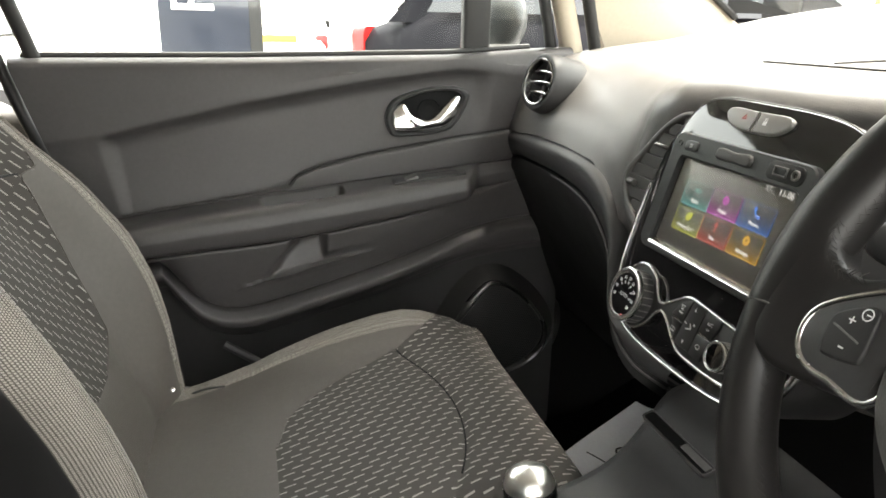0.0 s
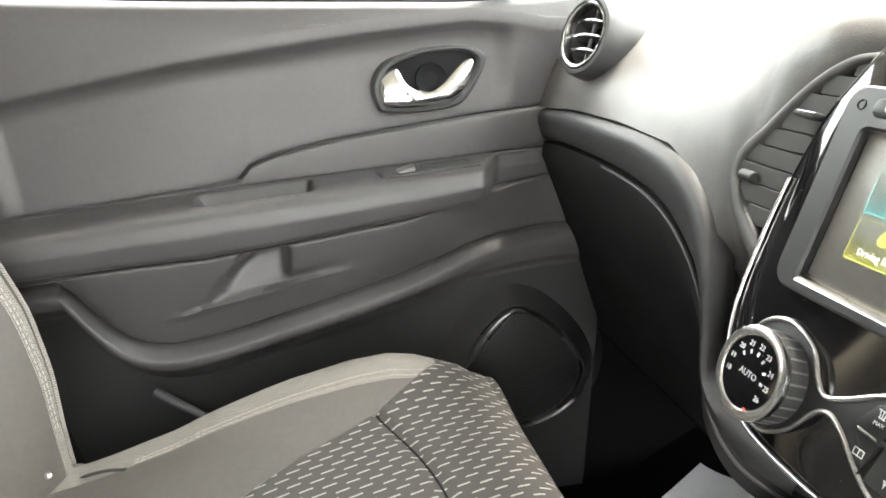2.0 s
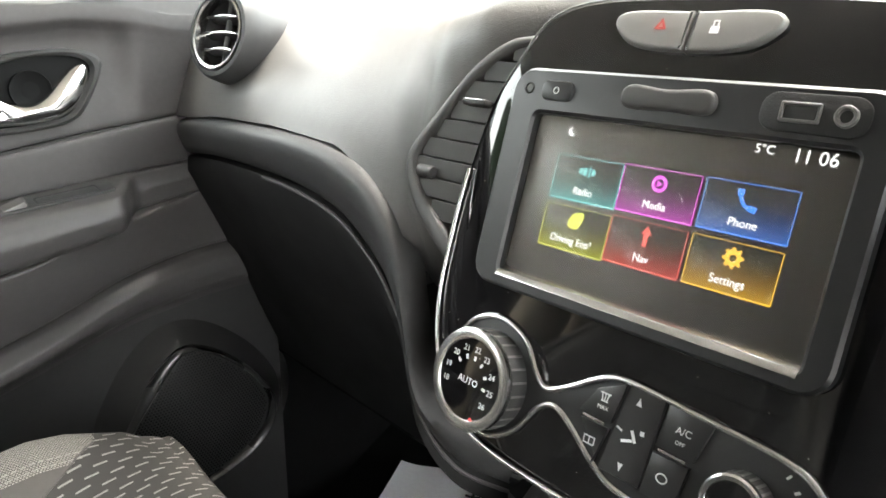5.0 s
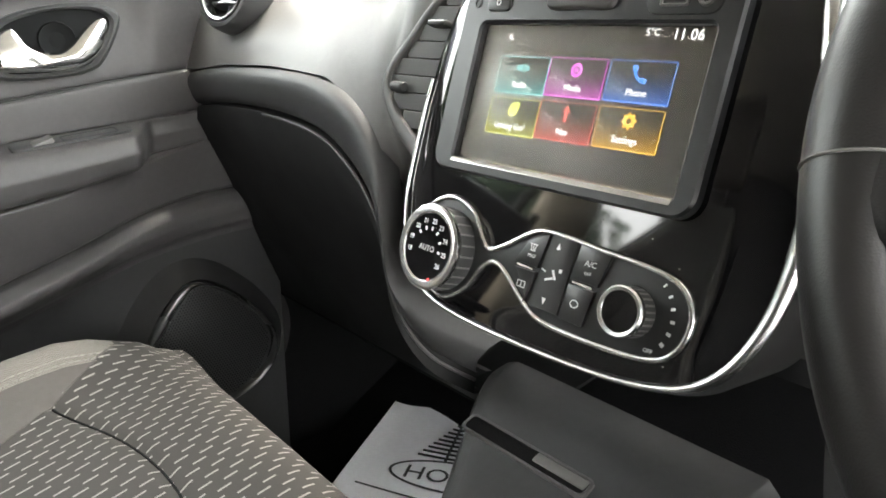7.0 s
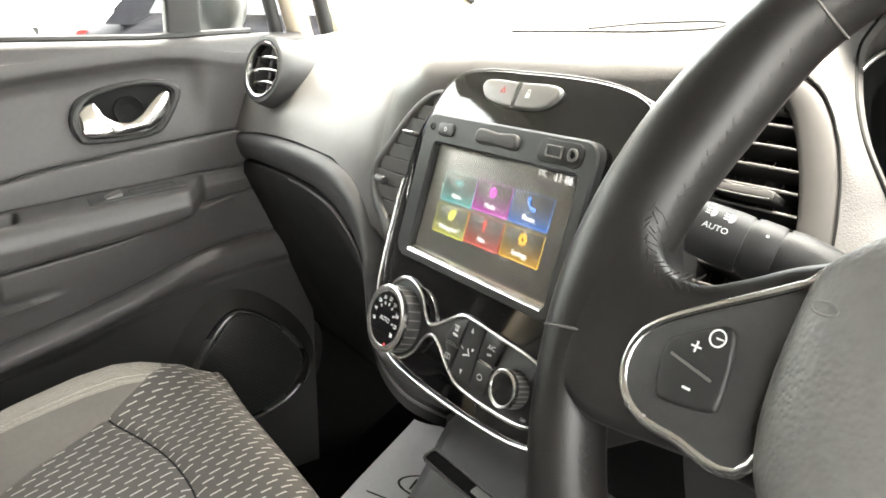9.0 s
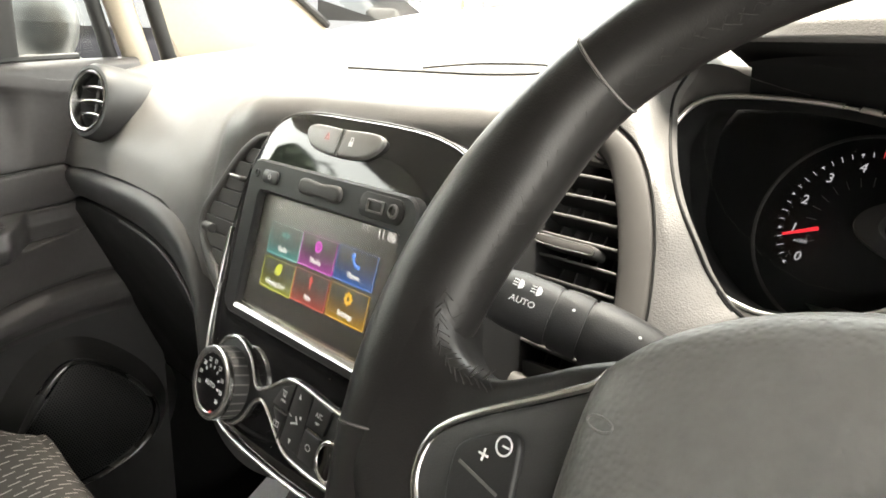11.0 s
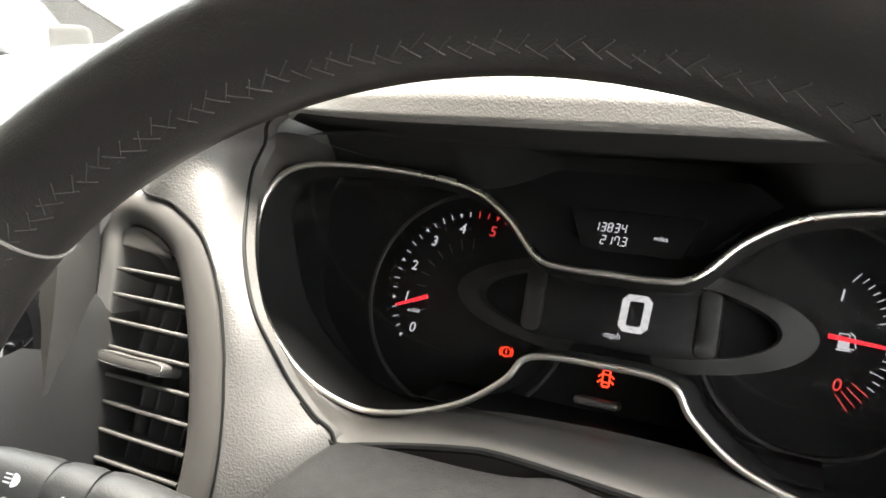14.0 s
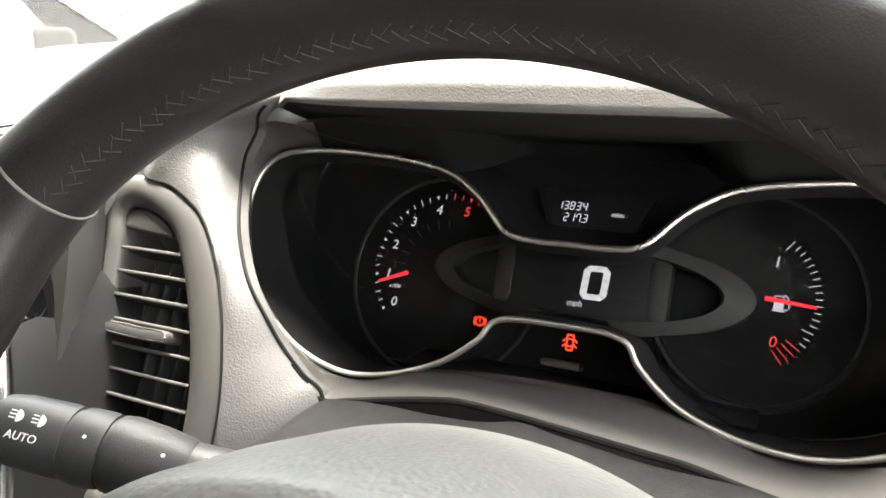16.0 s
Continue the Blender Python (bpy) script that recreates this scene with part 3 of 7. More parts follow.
stack = thing("centre_stack", (0, 0.0, 0.9), "gloss black centre console panel with satin chrome edge", "centre console")
FASCIA = spline(fz([(-0.085, 1.146), (-0.113, 1.108), (-0.131, 1.05), (-0.1345, 1.0), (-0.130, 0.965), (-0.108, 0.926), (-0.08, 0.908), (-0.03, 0.902), (0.05, 0.903), (0.10, 0.909), (0.128, 0.922), (0.144, 0.95), (0.1495, 0.99), (0.146, 1.04), (0.138, 1.09), (0.125, 1.130), (0.085, 1.147), (0.0, 1.151)]), 6)
bm = bmesh.new()
mid = Vector((0.003, 0.02))
rings = [[FA @ Vector((p.x, p.y, -0.03 + bend(p.y, p.x))) for p in FASCIA], [FA @ Vector((p.x, p.y, -0.004 + bend(p.y, p.x))) for p in FASCIA]]
for k in range(0, 12):
    f = 1 - 0.012 - 0.082 * k
    rings.append([FA @ Vector(((q := mid + (p - mid) * f).x, q.y, bend(q.y, q.x) - (0.0012 if k == 0 else 0))) for p in FASCIA])
vs = ring_strip(bm, rings)
bm.faces.new(vs[-1])
part("fascia", bm, M_PIANO, stack)
n_f = len(FASCIA)
# the satin chrome edge runs from the top left, round the foot, to the top right, where it is wider
edge = [FASCIA[i] for i in range(12, 87)]
rad = [0.0016 + 0.0036 * max(0.0, min(1.0, (k - 40) / 22)) for k in range(len(edge))]
part("edge_trim", tube([FA @ Vector((p.x, p.y, 0.0005 + bend(p.y, p.x))) for p in edge], 0.002, radii=rad, sides=12, up=tuple(FA.to_3x3() @ Vector((0, 0, 1)))), M_CHROME, stack, "satin chrome edge strip")
# A grey tube draws the light caught along the panel's top edge.
crest = [FASCIA[i % n_f] for i in range(92, n_f + 8)]
part("crest_glint", tube([FA @ Vector((p.x, p.y, -0.0012 + bend(p.y, p.x))) for p in crest], 0.0007, sides=8), M_GREY, stack, "thin grey line standing in for the top edge's glint")
# dark skirt behind the edge
bm = bmesh.new()
tuck = offset(FASCIA, -0.004)
skirt = [[o.lerp(q, ease(q.y, 0.095, 0.130)) for o, q in zip(offset(FASCIA, d), tuck)] for d in (0.001, 0.004, -0.004)]
ring_strip(bm, [[FA @ Vector((p.x, p.y, w + bend(p.y, p.x))) for p in lp] for lp, w in zip(skirt, (-0.001, -0.018, -0.09))])
part("skirt", bm, M_DARK, stack)

# screen unit
unit = thing("infotainment_unit", (0, 0.0, 0.985), "black touchscreen unit with a lit menu of six tiles", "touchscreen")
bz_out = rounded(0.199, 0.1225, 0.013, 0.001, (1.0485 - 1) * 1.041 + 0.0018)
bz_in = rounded(0.1670, 0.0905, 0.004, 0.0042, (1.0425 - 1) * 1.041)
part("bezel", border(FA, bz_out, bz_in, -0.004, 0.0075, 0.0012, 0.0016), M_UNIT, unit, sharp=30)
part("screen", slab(FA, rounded(0.1675, 0.0912, 0.003, 0.0042, 0.0443), -0.006, 0.0006, 0.0002), material("dark_display_glass", (0.012, 0.012, 0.012), 0.34, spec=0.8, vary=0.03, rough_vary=0.03), unit, "dark glossy display")
bm = bmesh.new()
ring_strip(bm, [[FA @ Vector((u, v, w)) for u in (-0.079, -0.02, 0.04, 0.0875)] for v, w in ((0.0036, 0.0014), (0.0028, 0.0028), (0.0010, 0.0062), (-0.0010, 0.0080), (-0.0026, 0.0084))], False)
part("lower_lip", bm, M_CHROME, unit, "bright sill under the display")
bm = bmesh.new()
bm.faces.new([bm.verts.new(v) for v in lift(FA, rounded(0.1668, 0.0903, 0.003, 0.0042, 0.0443), 0.0034)])
film = part("film", bm, M_FILM, unit, "matt clear screen film", smooth=False)
film.visible_shadow = False


def tile_light(col):
    """A display tile: dark above, glowing in its colour towards its foot."""
    m = glowing("tile_face_" + col, M_GLOW[col].node_tree.nodes["Principled BSDF"].inputs["Emission Color"].default_value[:3], 0.0)
    n, l = m.node_tree.nodes, m.node_tree.links
    tc, sep, ramp = n.new("ShaderNodeTexCoord"), n.new("ShaderNodeSeparateXYZ"), n.new("ShaderNodeMapRange")
    power = n.new("ShaderNodeMath")
    power.operation, power.inputs[1].default_value = "POWER", 2.6
    ramp.inputs["From Min"].default_value, ramp.inputs["From Max"].default_value = 1.0, 0.0
    gain = n.new("ShaderNodeMath")
    gain.operation, gain.inputs[1].default_value = "MULTIPLY", 0.030
    l.new(tc.outputs["Generated"], sep.inputs[0])
    l.new(sep.outputs[2], ramp.inputs["Value"])
    l.new(ramp.outputs[0], power.inputs[0])
    l.new(power.outputs[0], gain.inputs[0])
    l.new(gain.outputs[0], n["Principled BSDF"].inputs["Emission Strength"])
    return m


for txt, col, u0, z0 in (("Radio", "teal", -0.060, 1.0668), ("Media", "violet", -0.0175, 1.0675), ("Phone", "blue", 0.0265, 1.0678), ("Driving Eco\u00b2", "green", -0.060, 1.0415), ("Nav", "red", -0.0175, 1.0425), ("Settings", "amber", 0.0265, 1.0428)):
    w_, h_ = 0.0415, 0.0228
    cu_, cv_ = u0 + w_ / 2, (z0 - 1) * 1.041 - h_ / 2
    tile = part("menu_tile", slab(FA, rounded(w_, h_, 0.0006, cu_, cv_), 0.0003, 0.0012, 0.0001), tile_light(col), unit, "lit %s menu tile" % col)
    part("outline", bars(FA, [(cu_, cv_ + h_ / 2, w_, 0.00028, 0), (cu_, cv_ - h_ / 2, w_, 0.0007, 0), (cu_ - w_ / 2, cv_, 0.00028, h_, 0), (cu_ + w_ / 2, cv_, 0.00028, h_, 0)], 0.0016, 0.0002), M_GLOW[col], tile)
    letters(txt, FA, cu_, cv_ - 0.0062, 0.0056, 0.0018, M_SCREEN, tile, squeeze=0.95)
    icon = bmesh.new()
    ic = Matrix.Translation(FA @ Vector((cu_, cv_ + 0.0045, 0.0016))) @ FA.to_3x3().to_4x4()
    if col == "teal":
        icon = bars(ic, [(-0.004, 0, 0.002, 0.003, 0), (-0.0012, 0, 0.002, 0.004, 0), (0.0016, 0, 0.0008, 0.0062, 0), (0.004, 0, 0.002, 0.003, 0)], 0, 0.0001)
    elif col == "violet":
        icon = border(ic, circle(0.0042, 24), circle(0.0024, 24), 0, 0.0002, 0, 0.00005)
        slab(ic, [Vector((-0.0012, 0.0016)), Vector((-0.0012, -0.0016)), Vector((0.0018, 0.0))], 0, 0.0002, 0.00002, bm=icon)
    elif col == "blue":
        icon = tube([ic @ Vector(p) for p in spline([(-0.0042, 0.0042, 0.0002), (-0.0034, 0.0004, 0.0002), (-0.0008, -0.003, 0.0002), (0.0042, -0.0042, 0.0002)], 6, False)], 0.001, radii=[0.0014 if k < 5 or k > 13 else 0.0008 for k in range(19)])
    elif col == "green":
        icon = slab(ic, spline([(-0.0045, -0.002), (-0.0018, -0.0042), (0.0030, -0.0030), (0.0048, 0.0045), (-0.002, 0.0038)], 5), 0, 0.0002, 0.00005)
    elif col == "red":
        icon = slab(ic, [Vector(p) for p in ((-0.0012, -0.0048), (0.0012, -0.0048), (0.0012, 0.001), (0.0032, 0.001), (0.0, 0.0052), (-0.0032, 0.001), (-0.0012, 0.001))], 0, 0.0002, 0.00005)
    else:
        gear = [Vector(((0.0050 if k % 4 in (0, 1) else 0.0036) * math.cos(2 * math.pi * k / 32), (0.0050 if k % 4 in (0, 1) else 0.0036) * math.sin(2 * math.pi * k / 32))) for k in range(32)]
        icon = border(ic, gear, circle(0.0016, 32), 0, 0.0002, 0, 0.00005)
    part("icon", icon, M_GLOW[col], tile, smooth=False)
letters("11 06", FA, 0.0695, 0.0852, 0.0082, 0.0009, M_SCREEN, unit, "clock")
letters("5\u00b0C", FA, 0.0480, 0.0862, 0.0056, 0.0009, M_SCREEN, unit, "temperature")
moon = slab(FA @ Matrix.Translation((-0.056, 0.0825, 0.0008)), spline([(0.0005, 0.0024), (-0.0018, 0.0008), (-0.0014, -0.0016), (0.0006, -0.0024), (0.0024, -0.0014), (0.0004, -0.0009), (-0.0003, 0.0006)], 4), 0, 0.0001, 0.00003)
part("moon_icon", moon, M_SCREEN, unit, smooth=False)
BZ = FA @ Matrix.Translation((0, (1.0985 - 1) * 1.041, 0.0075))
part("power_button", slab(BZ, rounded(0.021, 0.0105, 0.004, -0.066, -0.001), -0.002, 0.0018, 0.0012), M_UNIT, unit)
part("power_mark", border(BZ @ Matrix.Translation((-0.066, -0.001, 0.0018)), circle(0.0019, 18), circle(0.0014, 18), 0, 0.0002, 0, 0.00003), M_PRINT, unit, smooth=False)
part("key_ring", border(BZ @ Matrix.Translation((-0.0865, -0.0005, 0)), circle(0.0032, 20), circle(0.0022, 20), 0, 0.0008, -0.001, 0.0003), M_DARK, unit)
part("volume_rocker", slab(BZ, spline([(-0.024, 0.003), (-0.0245, -0.003), (-0.019, -0.0062), (0.0, -0.0056), (0.019, -0.0062), (0.0245, -0.003), (0.024, 0.003), (0.018, 0.0056), (0.0, 0.0042), (-0.018, 0.0056)], 4), -0.002, 0.0036, 0.0024, 4), M_FRAME, unit)
part("socket_frame", slab(BZ, rounded(0.044, 0.0165, 0.007, 0.0665, -0.0008), -0.002, 0.0010, 0.0008), M_DARK, unit)
part("usb_port", border(BZ, rounded(0.0165, 0.0085, 0.001, 0.0615, -0.0008), rounded(0.0135, 0.0055, 0.0006, 0.0615, -0.0008), 0.0, 0.0022, -0.004, 0.0004), M_GREY, unit)
part("jack_port", border(BZ, circle(0.0046, 24, 0.0795, -0.0008), circle(0.0026, 24, 0.0795, -0.0008), 0.0, 0.0026, -0.004, 0.0005), M_GREY, unit)

# hazard and lock switch
sw = thing("hazard_switch", (0, 0.055, 1.12), "grey hazard and door lock switch in the gloss panel", "switch")
HZ = FA @ Matrix.Translation((-0.004, (1.133 - 1) * 1.041, bend(0.138) + 0.0015)) @ Matrix.Rotation(-0.17, 4, "X")
left = [Vector((-0.0005, 0.0088))] + spline([(-0.0012, 0.0088), (-0.030, 0.0096), (-0.042, 0.0075), (-0.0435, 0.0015), (-0.035, -0.0065), (-0.022, -0.0102), (-0.0012, -0.0112)], 4, False) + [Vector((-0.0005, -0.0112))]
M_KEY = material("satin_switch", (0.165, 0.160, 0.154), 0.34, spec=0.6, vary=0.05)
part("hazard_key", slab(HZ, left, -0.004, 0.0026, 0.0020, 4), M_KEY, sw)
part("lock_key", slab(HZ, [Vector((-p.x, p.y)) for p in left[::-1]], -0.004, 0.0026, 0.0020, 4), M_KEY, sw)
tri = HZ @ Matrix.Translation((-0.016, 0.001, 0.0027))
part("warning_triangle", border(tri, [Vector((0.0038 * math.sin(a), 0.0038 * math.cos(a))) for a in (0, 4.18879, 2.0944)], [Vector((0.0018 * math.sin(a), 0.0018 * math.cos(a))) for a in (0, 4.18879, 2.0944)], 0, 0.0002, 0, 0.00003), glowing("dull_red_light", (0.9, 0.08, 0.06), 0.05), sw, smooth=False)
part("padlock_mark", bars(HZ, [(0.013, -0.001, 0.0045, 0.0036, 0), (0.0118, 0.0018, 0.0008, 0.003, 0), (0.0142, 0.0018, 0.0008, 0.003, 0), (0.013, 0.0034, 0.0032, 0.0008, 0)], 0.0027, 0.0002), M_PRINT, sw, smooth=False)

# heater panel with two dials
heat = thing("climate_panel", (0, -0.02, 0.92), "black climate control panel outlined in satin chrome", "climate control")
KEYHOLE = spline(fz([(x, z - 0.003) for x, z in [(-0.074, 0.9775), (-0.052, 0.9715), (-0.040, 0.958), (-0.031, 0.9525), (-0.018, 0.958), (0.002, 0.970), (0.018, 0.9725), (0.050, 0.9705), (0.088, 0.968), (0.105, 0.962), (0.112, 0.949), (0.108, 0.933), (0.094, 0.9245), (0.060, 0.9215), (0.022, 0.9225), (0.004, 0.930), (-0.012, 0.941), (-0.024, 0.946), (-0.034, 0.941), (-0.046, 0.924), (-0.066, 0.914), (-0.090, 0.922), (-0.103, 0.942), (-0.095, 0.968)]]), 6)
KEYHOLE = KEYHOLE[::-1]
part("chrome_outline", tube(lift(FA, KEYHOLE, 0.001), 0.0019, True, 10, up=tuple(FA.to_3x3() @ Vector((0, 0, 1)))), M_CHROME, heat, "satin chrome outline")
part("panel", slab(FA, offset(KEYHOLE, -0.0015), -0.002, 0.0012, 0.0006), M_DARK, heat)
dark_key = material("black_button", (0.021, 0.021, 0.021), 0.35)
keys_ = [([(0.000, 0.9615), (0.015, 0.9685), (0.011, 0.948), (-0.008, 0.948)], "k"), ([(-0.006, 0.945), (0.0105, 0.945), (0.006, 0.926), (0.006, 0.931)], "k"),
         ([(0.017, 0.969), (0.036, 0.968), (0.033, 0.926), (0.010, 0.926)], "k"), ([(0.038, 0.968), (0.060, 0.966), (0.055, 0.948), (0.0355, 0.948)], "k"), ([(0.0353, 0.945), (0.054, 0.945), (0.051, 0.925), (0.0338, 0.925)], "k")]
for pts, _ in keys_:
    lp = fz(pts)[::-1]
    part("button", slab(FA, lp, 0.001, 0.0032, 0.0006), dark_key, heat)
PN = FA @ Matrix.Translation((0, 0, 0.0034))
part("max_lamp", bars(PN, [(0.001, (0.9465 - 1) * 1.041, 0.013, 0.0013, -2)], -0.0012, 0.0006), M_CHROME, heat)
part("air_lamp", bars(PN, [(0.0445, (0.9465 - 1) * 1.041, 0.014, 0.0013, -2)], -0.0012, 0.0006), M_CHROME, heat)
letters("MAX", PN, 0.005, (0.9535 - 1) * 1.041, 0.0030, 0, M_PRINT, heat)
part("demist_icon", bars(PN, [(0.005, (0.9605 - 1) * 1.041, 0.006, 0.0006, 0), (0.005, (0.9567 - 1) * 1.041, 0.004, 0.0006, 0), (0.0034, (0.9586 - 1) * 1.041, 0.0006, 0.004, 12), (0.0066, (0.9586 - 1) * 1.041, 0.0006, 0.004, -12), (0.005, (0.9586 - 1) * 1.041, 0.0005, 0.004, 0)], 0, 0.0001), M_PRINT, heat, smooth=False)
part("rear_demist_icon", bars(PN, [(0.002, (0.9380 - 1) * 1.041, 0.006, 0.0005, 0), (0.002, (0.9345 - 1) * 1.041, 0.006, 0.0005, 0), (-0.001, (0.9363 - 1) * 1.041, 0.0005, 0.004, 0), (0.005, (0.9363 - 1) * 1.041, 0.0005, 0.004, 0), (0.002, (0.9363 - 1) * 1.041, 0.0005, 0.004, 0)], 0, 0.0001), M_PRINT, heat, smooth=False)
letters("A/C", PN, 0.0475, (0.9585 - 1) * 1.041, 0.0048, 0, M_PRINT, heat)
letters("OFF", PN, 0.0470, (0.9532 - 1) * 1.041, 0.0027, 0, M_PRINT, heat)
up_ = slab(PN, fz([(0.0218, 0.9612), (0.0248, 0.9612), (0.0233, 0.9650)]), 0, 0.0001, 0.00002)
part("up_arrow", up_, M_PRINT, heat, smooth=False)
part("down_arrow", slab(PN, fz([(0.0200, 0.9330), (0.0215, 0.9290), (0.0230, 0.9330)]), 0, 0.0001, 0.00002), M_PRINT, heat, smooth=False)
part("seat_airflow_icon", bars(PN, [(0.0245, (0.9470 - 1) * 1.041, 0.0016, 0.006, 30), (0.0215, (0.9440 - 1) * 1.041, 0.006, 0.0014, 20), (0.0285, (0.9500 - 1) * 1.041, 0.0022, 0.0022, 0), (0.0165, (0.9480 - 1) * 1.041, 0.0035, 0.001, -20)], 0, 0.0001), M_PRINT, heat, smooth=False)
part("recirculate_icon", border(PN @ Matrix.Translation((0.0430, (0.9355 - 1) * 1.041, 0)), circle(0.0030, 20, ry=0.0024), circle(0.0024, 20, ry=0.0018), 0, 0.0001, 0, 0.00002), M_PRINT, heat, smooth=False)


def dial(F, r, depth, parent, numbers):
    knob = part("dial", lathe(F, [(r, 0.0), (r * 1.0, depth * 0.72), (r * 0.97, depth * 0.80)], 60, close=False), M_HARD, parent, "ribbed rotary dial")
    rib = bmesh.new()
    for k in range(24):
        a = 2 * math.pi * k / 24
        box((r * 0.985, -0.0006, depth * 0.05), (r * 1.012, 0.0006, depth * 0.7), bm=rib, M=F @ Matrix.Rotation(a, 4, "Z"))
    part("rib_set", rib, M_GREY, knob)
    part("dial_ring", lathe(F, [(r * 1.00, depth * 0.70), (r * 1.03, depth * 0.80), (r * 1.02, depth * 0.94), (r * 0.95, depth), (r * 0.82, depth * 0.975), (r * 0.79, depth * 0.92)], 60, close=False), M_CHROME, knob, "bright chrome ring")
    part("dial_face", lathe(F, [(r * 0.81, depth * 0.88), (r * 0.80, depth * 0.935), (r * 0.0, depth * 0.95)], 48), M_PIANO, knob)
    top = F @ Matrix.Translation((0, 0, depth * 0.955))
    for txt, deg in numbers:
        a = radians(deg)
        letters(txt, top, r * 0.62 * math.cos(a), r * 0.62 * math.sin(a), r * 0.165, 0, M_PRINT, knob)
    return knob, top


temp, top = dial(FA @ Matrix.Translation((-0.0715, (0.9405 - 1) * 1.041, 0.001)), 0.0280, 0.018, heat, [("18", 195), ("19", 168), ("20", 138), ("21", 110), ("22", 82), ("23", 54), ("24", 22), ("25", -8), ("26", -38)])
letters("AUTO", top, 0, -0.001, 0.0054, 0, M_PRINT, temp)
part("dial_ticks", bars(top, [(0.0285 * 0.44 * math.cos(radians(a)), 0.0285 * 0.44 * math.sin(radians(a)), 0.0026, 0.0016, a) for a in (138, 110, 82, 54, 22, -8)], 0, 0.0001), M_PRINT, temp, smooth=False)
part("red_dot", lathe(top @ Matrix.Translation((0.008, -0.0205, 0)), [(0.0011, 0), (0.0009, 0.0003)], 14), glowing("red_dot_light", (0.8, 0.05, 0.05), 0.1), temp)
dial(FA @ Matrix.Translation((0.079, (0.9415 - 1) * 1.041, 0.001)), 0.0135, 0.014, heat, [])
part("fan_ticks", bars(FA, [(0.079 + 0.0235 * math.cos(radians(a)), -0.0609 + 0.0235 * math.sin(radians(a)), 0.0010 + 0.0002 * k, 0.0024, a - 90) for k, a in enumerate((52, 36, 20, 4, -12, -28))], 0.0014, 0.0002), M_PRINT, heat, smooth=False)
letters("OFF", FA, 0.093, -0.0775, 0.0032, 0.0014, M_PRINT, heat)

# ---- centre vents at both sides of the stack ----
def chord(loop, v):
    """Where a closed outline is cut at the height v."""
    hits = [a.x + (b.x - a.x) * (v - a.y) / (b.y - a.y) for a, b in zip(loop, loop[1:] + loop[:1]) if (a.y - v) * (b.y - v) <= 0 and a.y != b.y]
    return (min(hits), max(hits)) if len(hits) > 1 else (0.0, 0.0)


RV = plane_frame((0.165, 0.096, 1.088), 0.5)
VENT_IN = spline([(0.030, -0.086), (0.0352, -0.060), (0.0342, -0.0365), (0.0298, -0.0177), (0.0233, 0.0016), (0.0148, 0.021), (0.0052, 0.0388), (-0.0027, 0.050), (-0.0137, 0.0587), (-0.0292, 0.0648), (-0.0415, 0.0657), (-0.0467, 0.0606), (-0.0442, 0.0492), (-0.040, 0.024), (-0.0359, -0.0058), (-0.0322, -0.0292), (-0.029, -0.055), (-0.0255, -0.086)], 5)
VENT_OUT = spline([(0.050, -0.105), (0.060, -0.056), (0.0582, -0.0315), (0.054, -0.0131), (0.0466, 0.0121), (0.0372, 0.0335), (0.0265, 0.0508), (0.0125, 0.0663), (-0.0108, 0.0792), (-0.0379, 0.0849), (-0.0560, 0.080), (-0.0615, 0.064), (-0.057, 0.049), (-0.0508, 0.0242), (-0.047, -0.0058), (-0.042, -0.0292), (-0.038, -0.055), (-0.036, -0.105)], 5)
right_vent = thing("centre_vent", RV @ Vector((0, -0.05, -0.02)), "black slatted air vent beside the instruments", "air vent", "centre vents")
bm = bmesh.new()
ring_strip(bm, [lift(RV, lp, w) for lp, w in ((VENT_OUT, -0.03), (VENT_OUT, -0.0035), (offset(VENT_OUT, -0.0012), -0.0012), (offset(VENT_OUT, -0.004), 0.0004), ([a.lerp(b, 0.5) for a, b in zip(VENT_OUT, VENT_IN)], 0.0008), (offset(VENT_IN, 0.005), -0.0008), (offset(VENT_IN, 0.0015), -0.0030), (VENT_IN, -0.0060), (VENT_IN, -0.048))])
part("surround", bm, M_FRAME, right_vent, "smooth satin vent frame", sharp=75)
part("backing", slab(RV, VENT_IN, -0.052, -0.047, 0.0005), M_MATT, right_vent)
for k in range(9):
    v = 0.0400 - 0.01365 * k
    u0, u1 = chord(VENT_IN, v)
    S = RV @ Matrix.Translation(((u0 + u1) / 2, v, -0.0150)) @ Matrix.Rotation(radians(84), 4, "X")
    slat = part("slat", slab(S, rounded(u1 - u0 - 0.0006, 0.022, 0.001), -0.0009, 0.0009, 0.0004), M_DARK, right_vent, sharp=20)
    part("slat_lip", tube([RV @ Vector((u0 + 0.0004 + (u1 - u0 - 0.0008) * q / 8, v + 0.0011, -0.0050 + 0.0008 * math.sin(math.pi * q / 8))) for q in range(9)], 0.0011, sides=8), M_FRAME, slat)
for q in range(6):
    u = -0.036 + 0.0115 * q
    part("upright_vane", slab(RV @ Matrix.Translation((u + 0.004, -0.02, -0.034)) @ Matrix.Rotation(radians(80), 4, "Y"), rounded(0.018, 0.125, 0.003), -0.0008, 0.0008, 0.0005), M_HARD, right_vent)
TAB = RV @ Matrix.Translation((-0.0094, -0.0048, -0.002))
lens = spline([(-0.0232, 0.0), (-0.0215, 0.0029), (-0.014, 0.0036), (0.0, 0.0032), (0.014, 0.0036), (0.0215, 0.0029), (0.0232, 0.0), (0.0215, -0.0029), (0.014, -0.0036), (0.0, -0.0038), (-0.014, -0.0036), (-0.0215, -0.0029)], 4)[::-1]
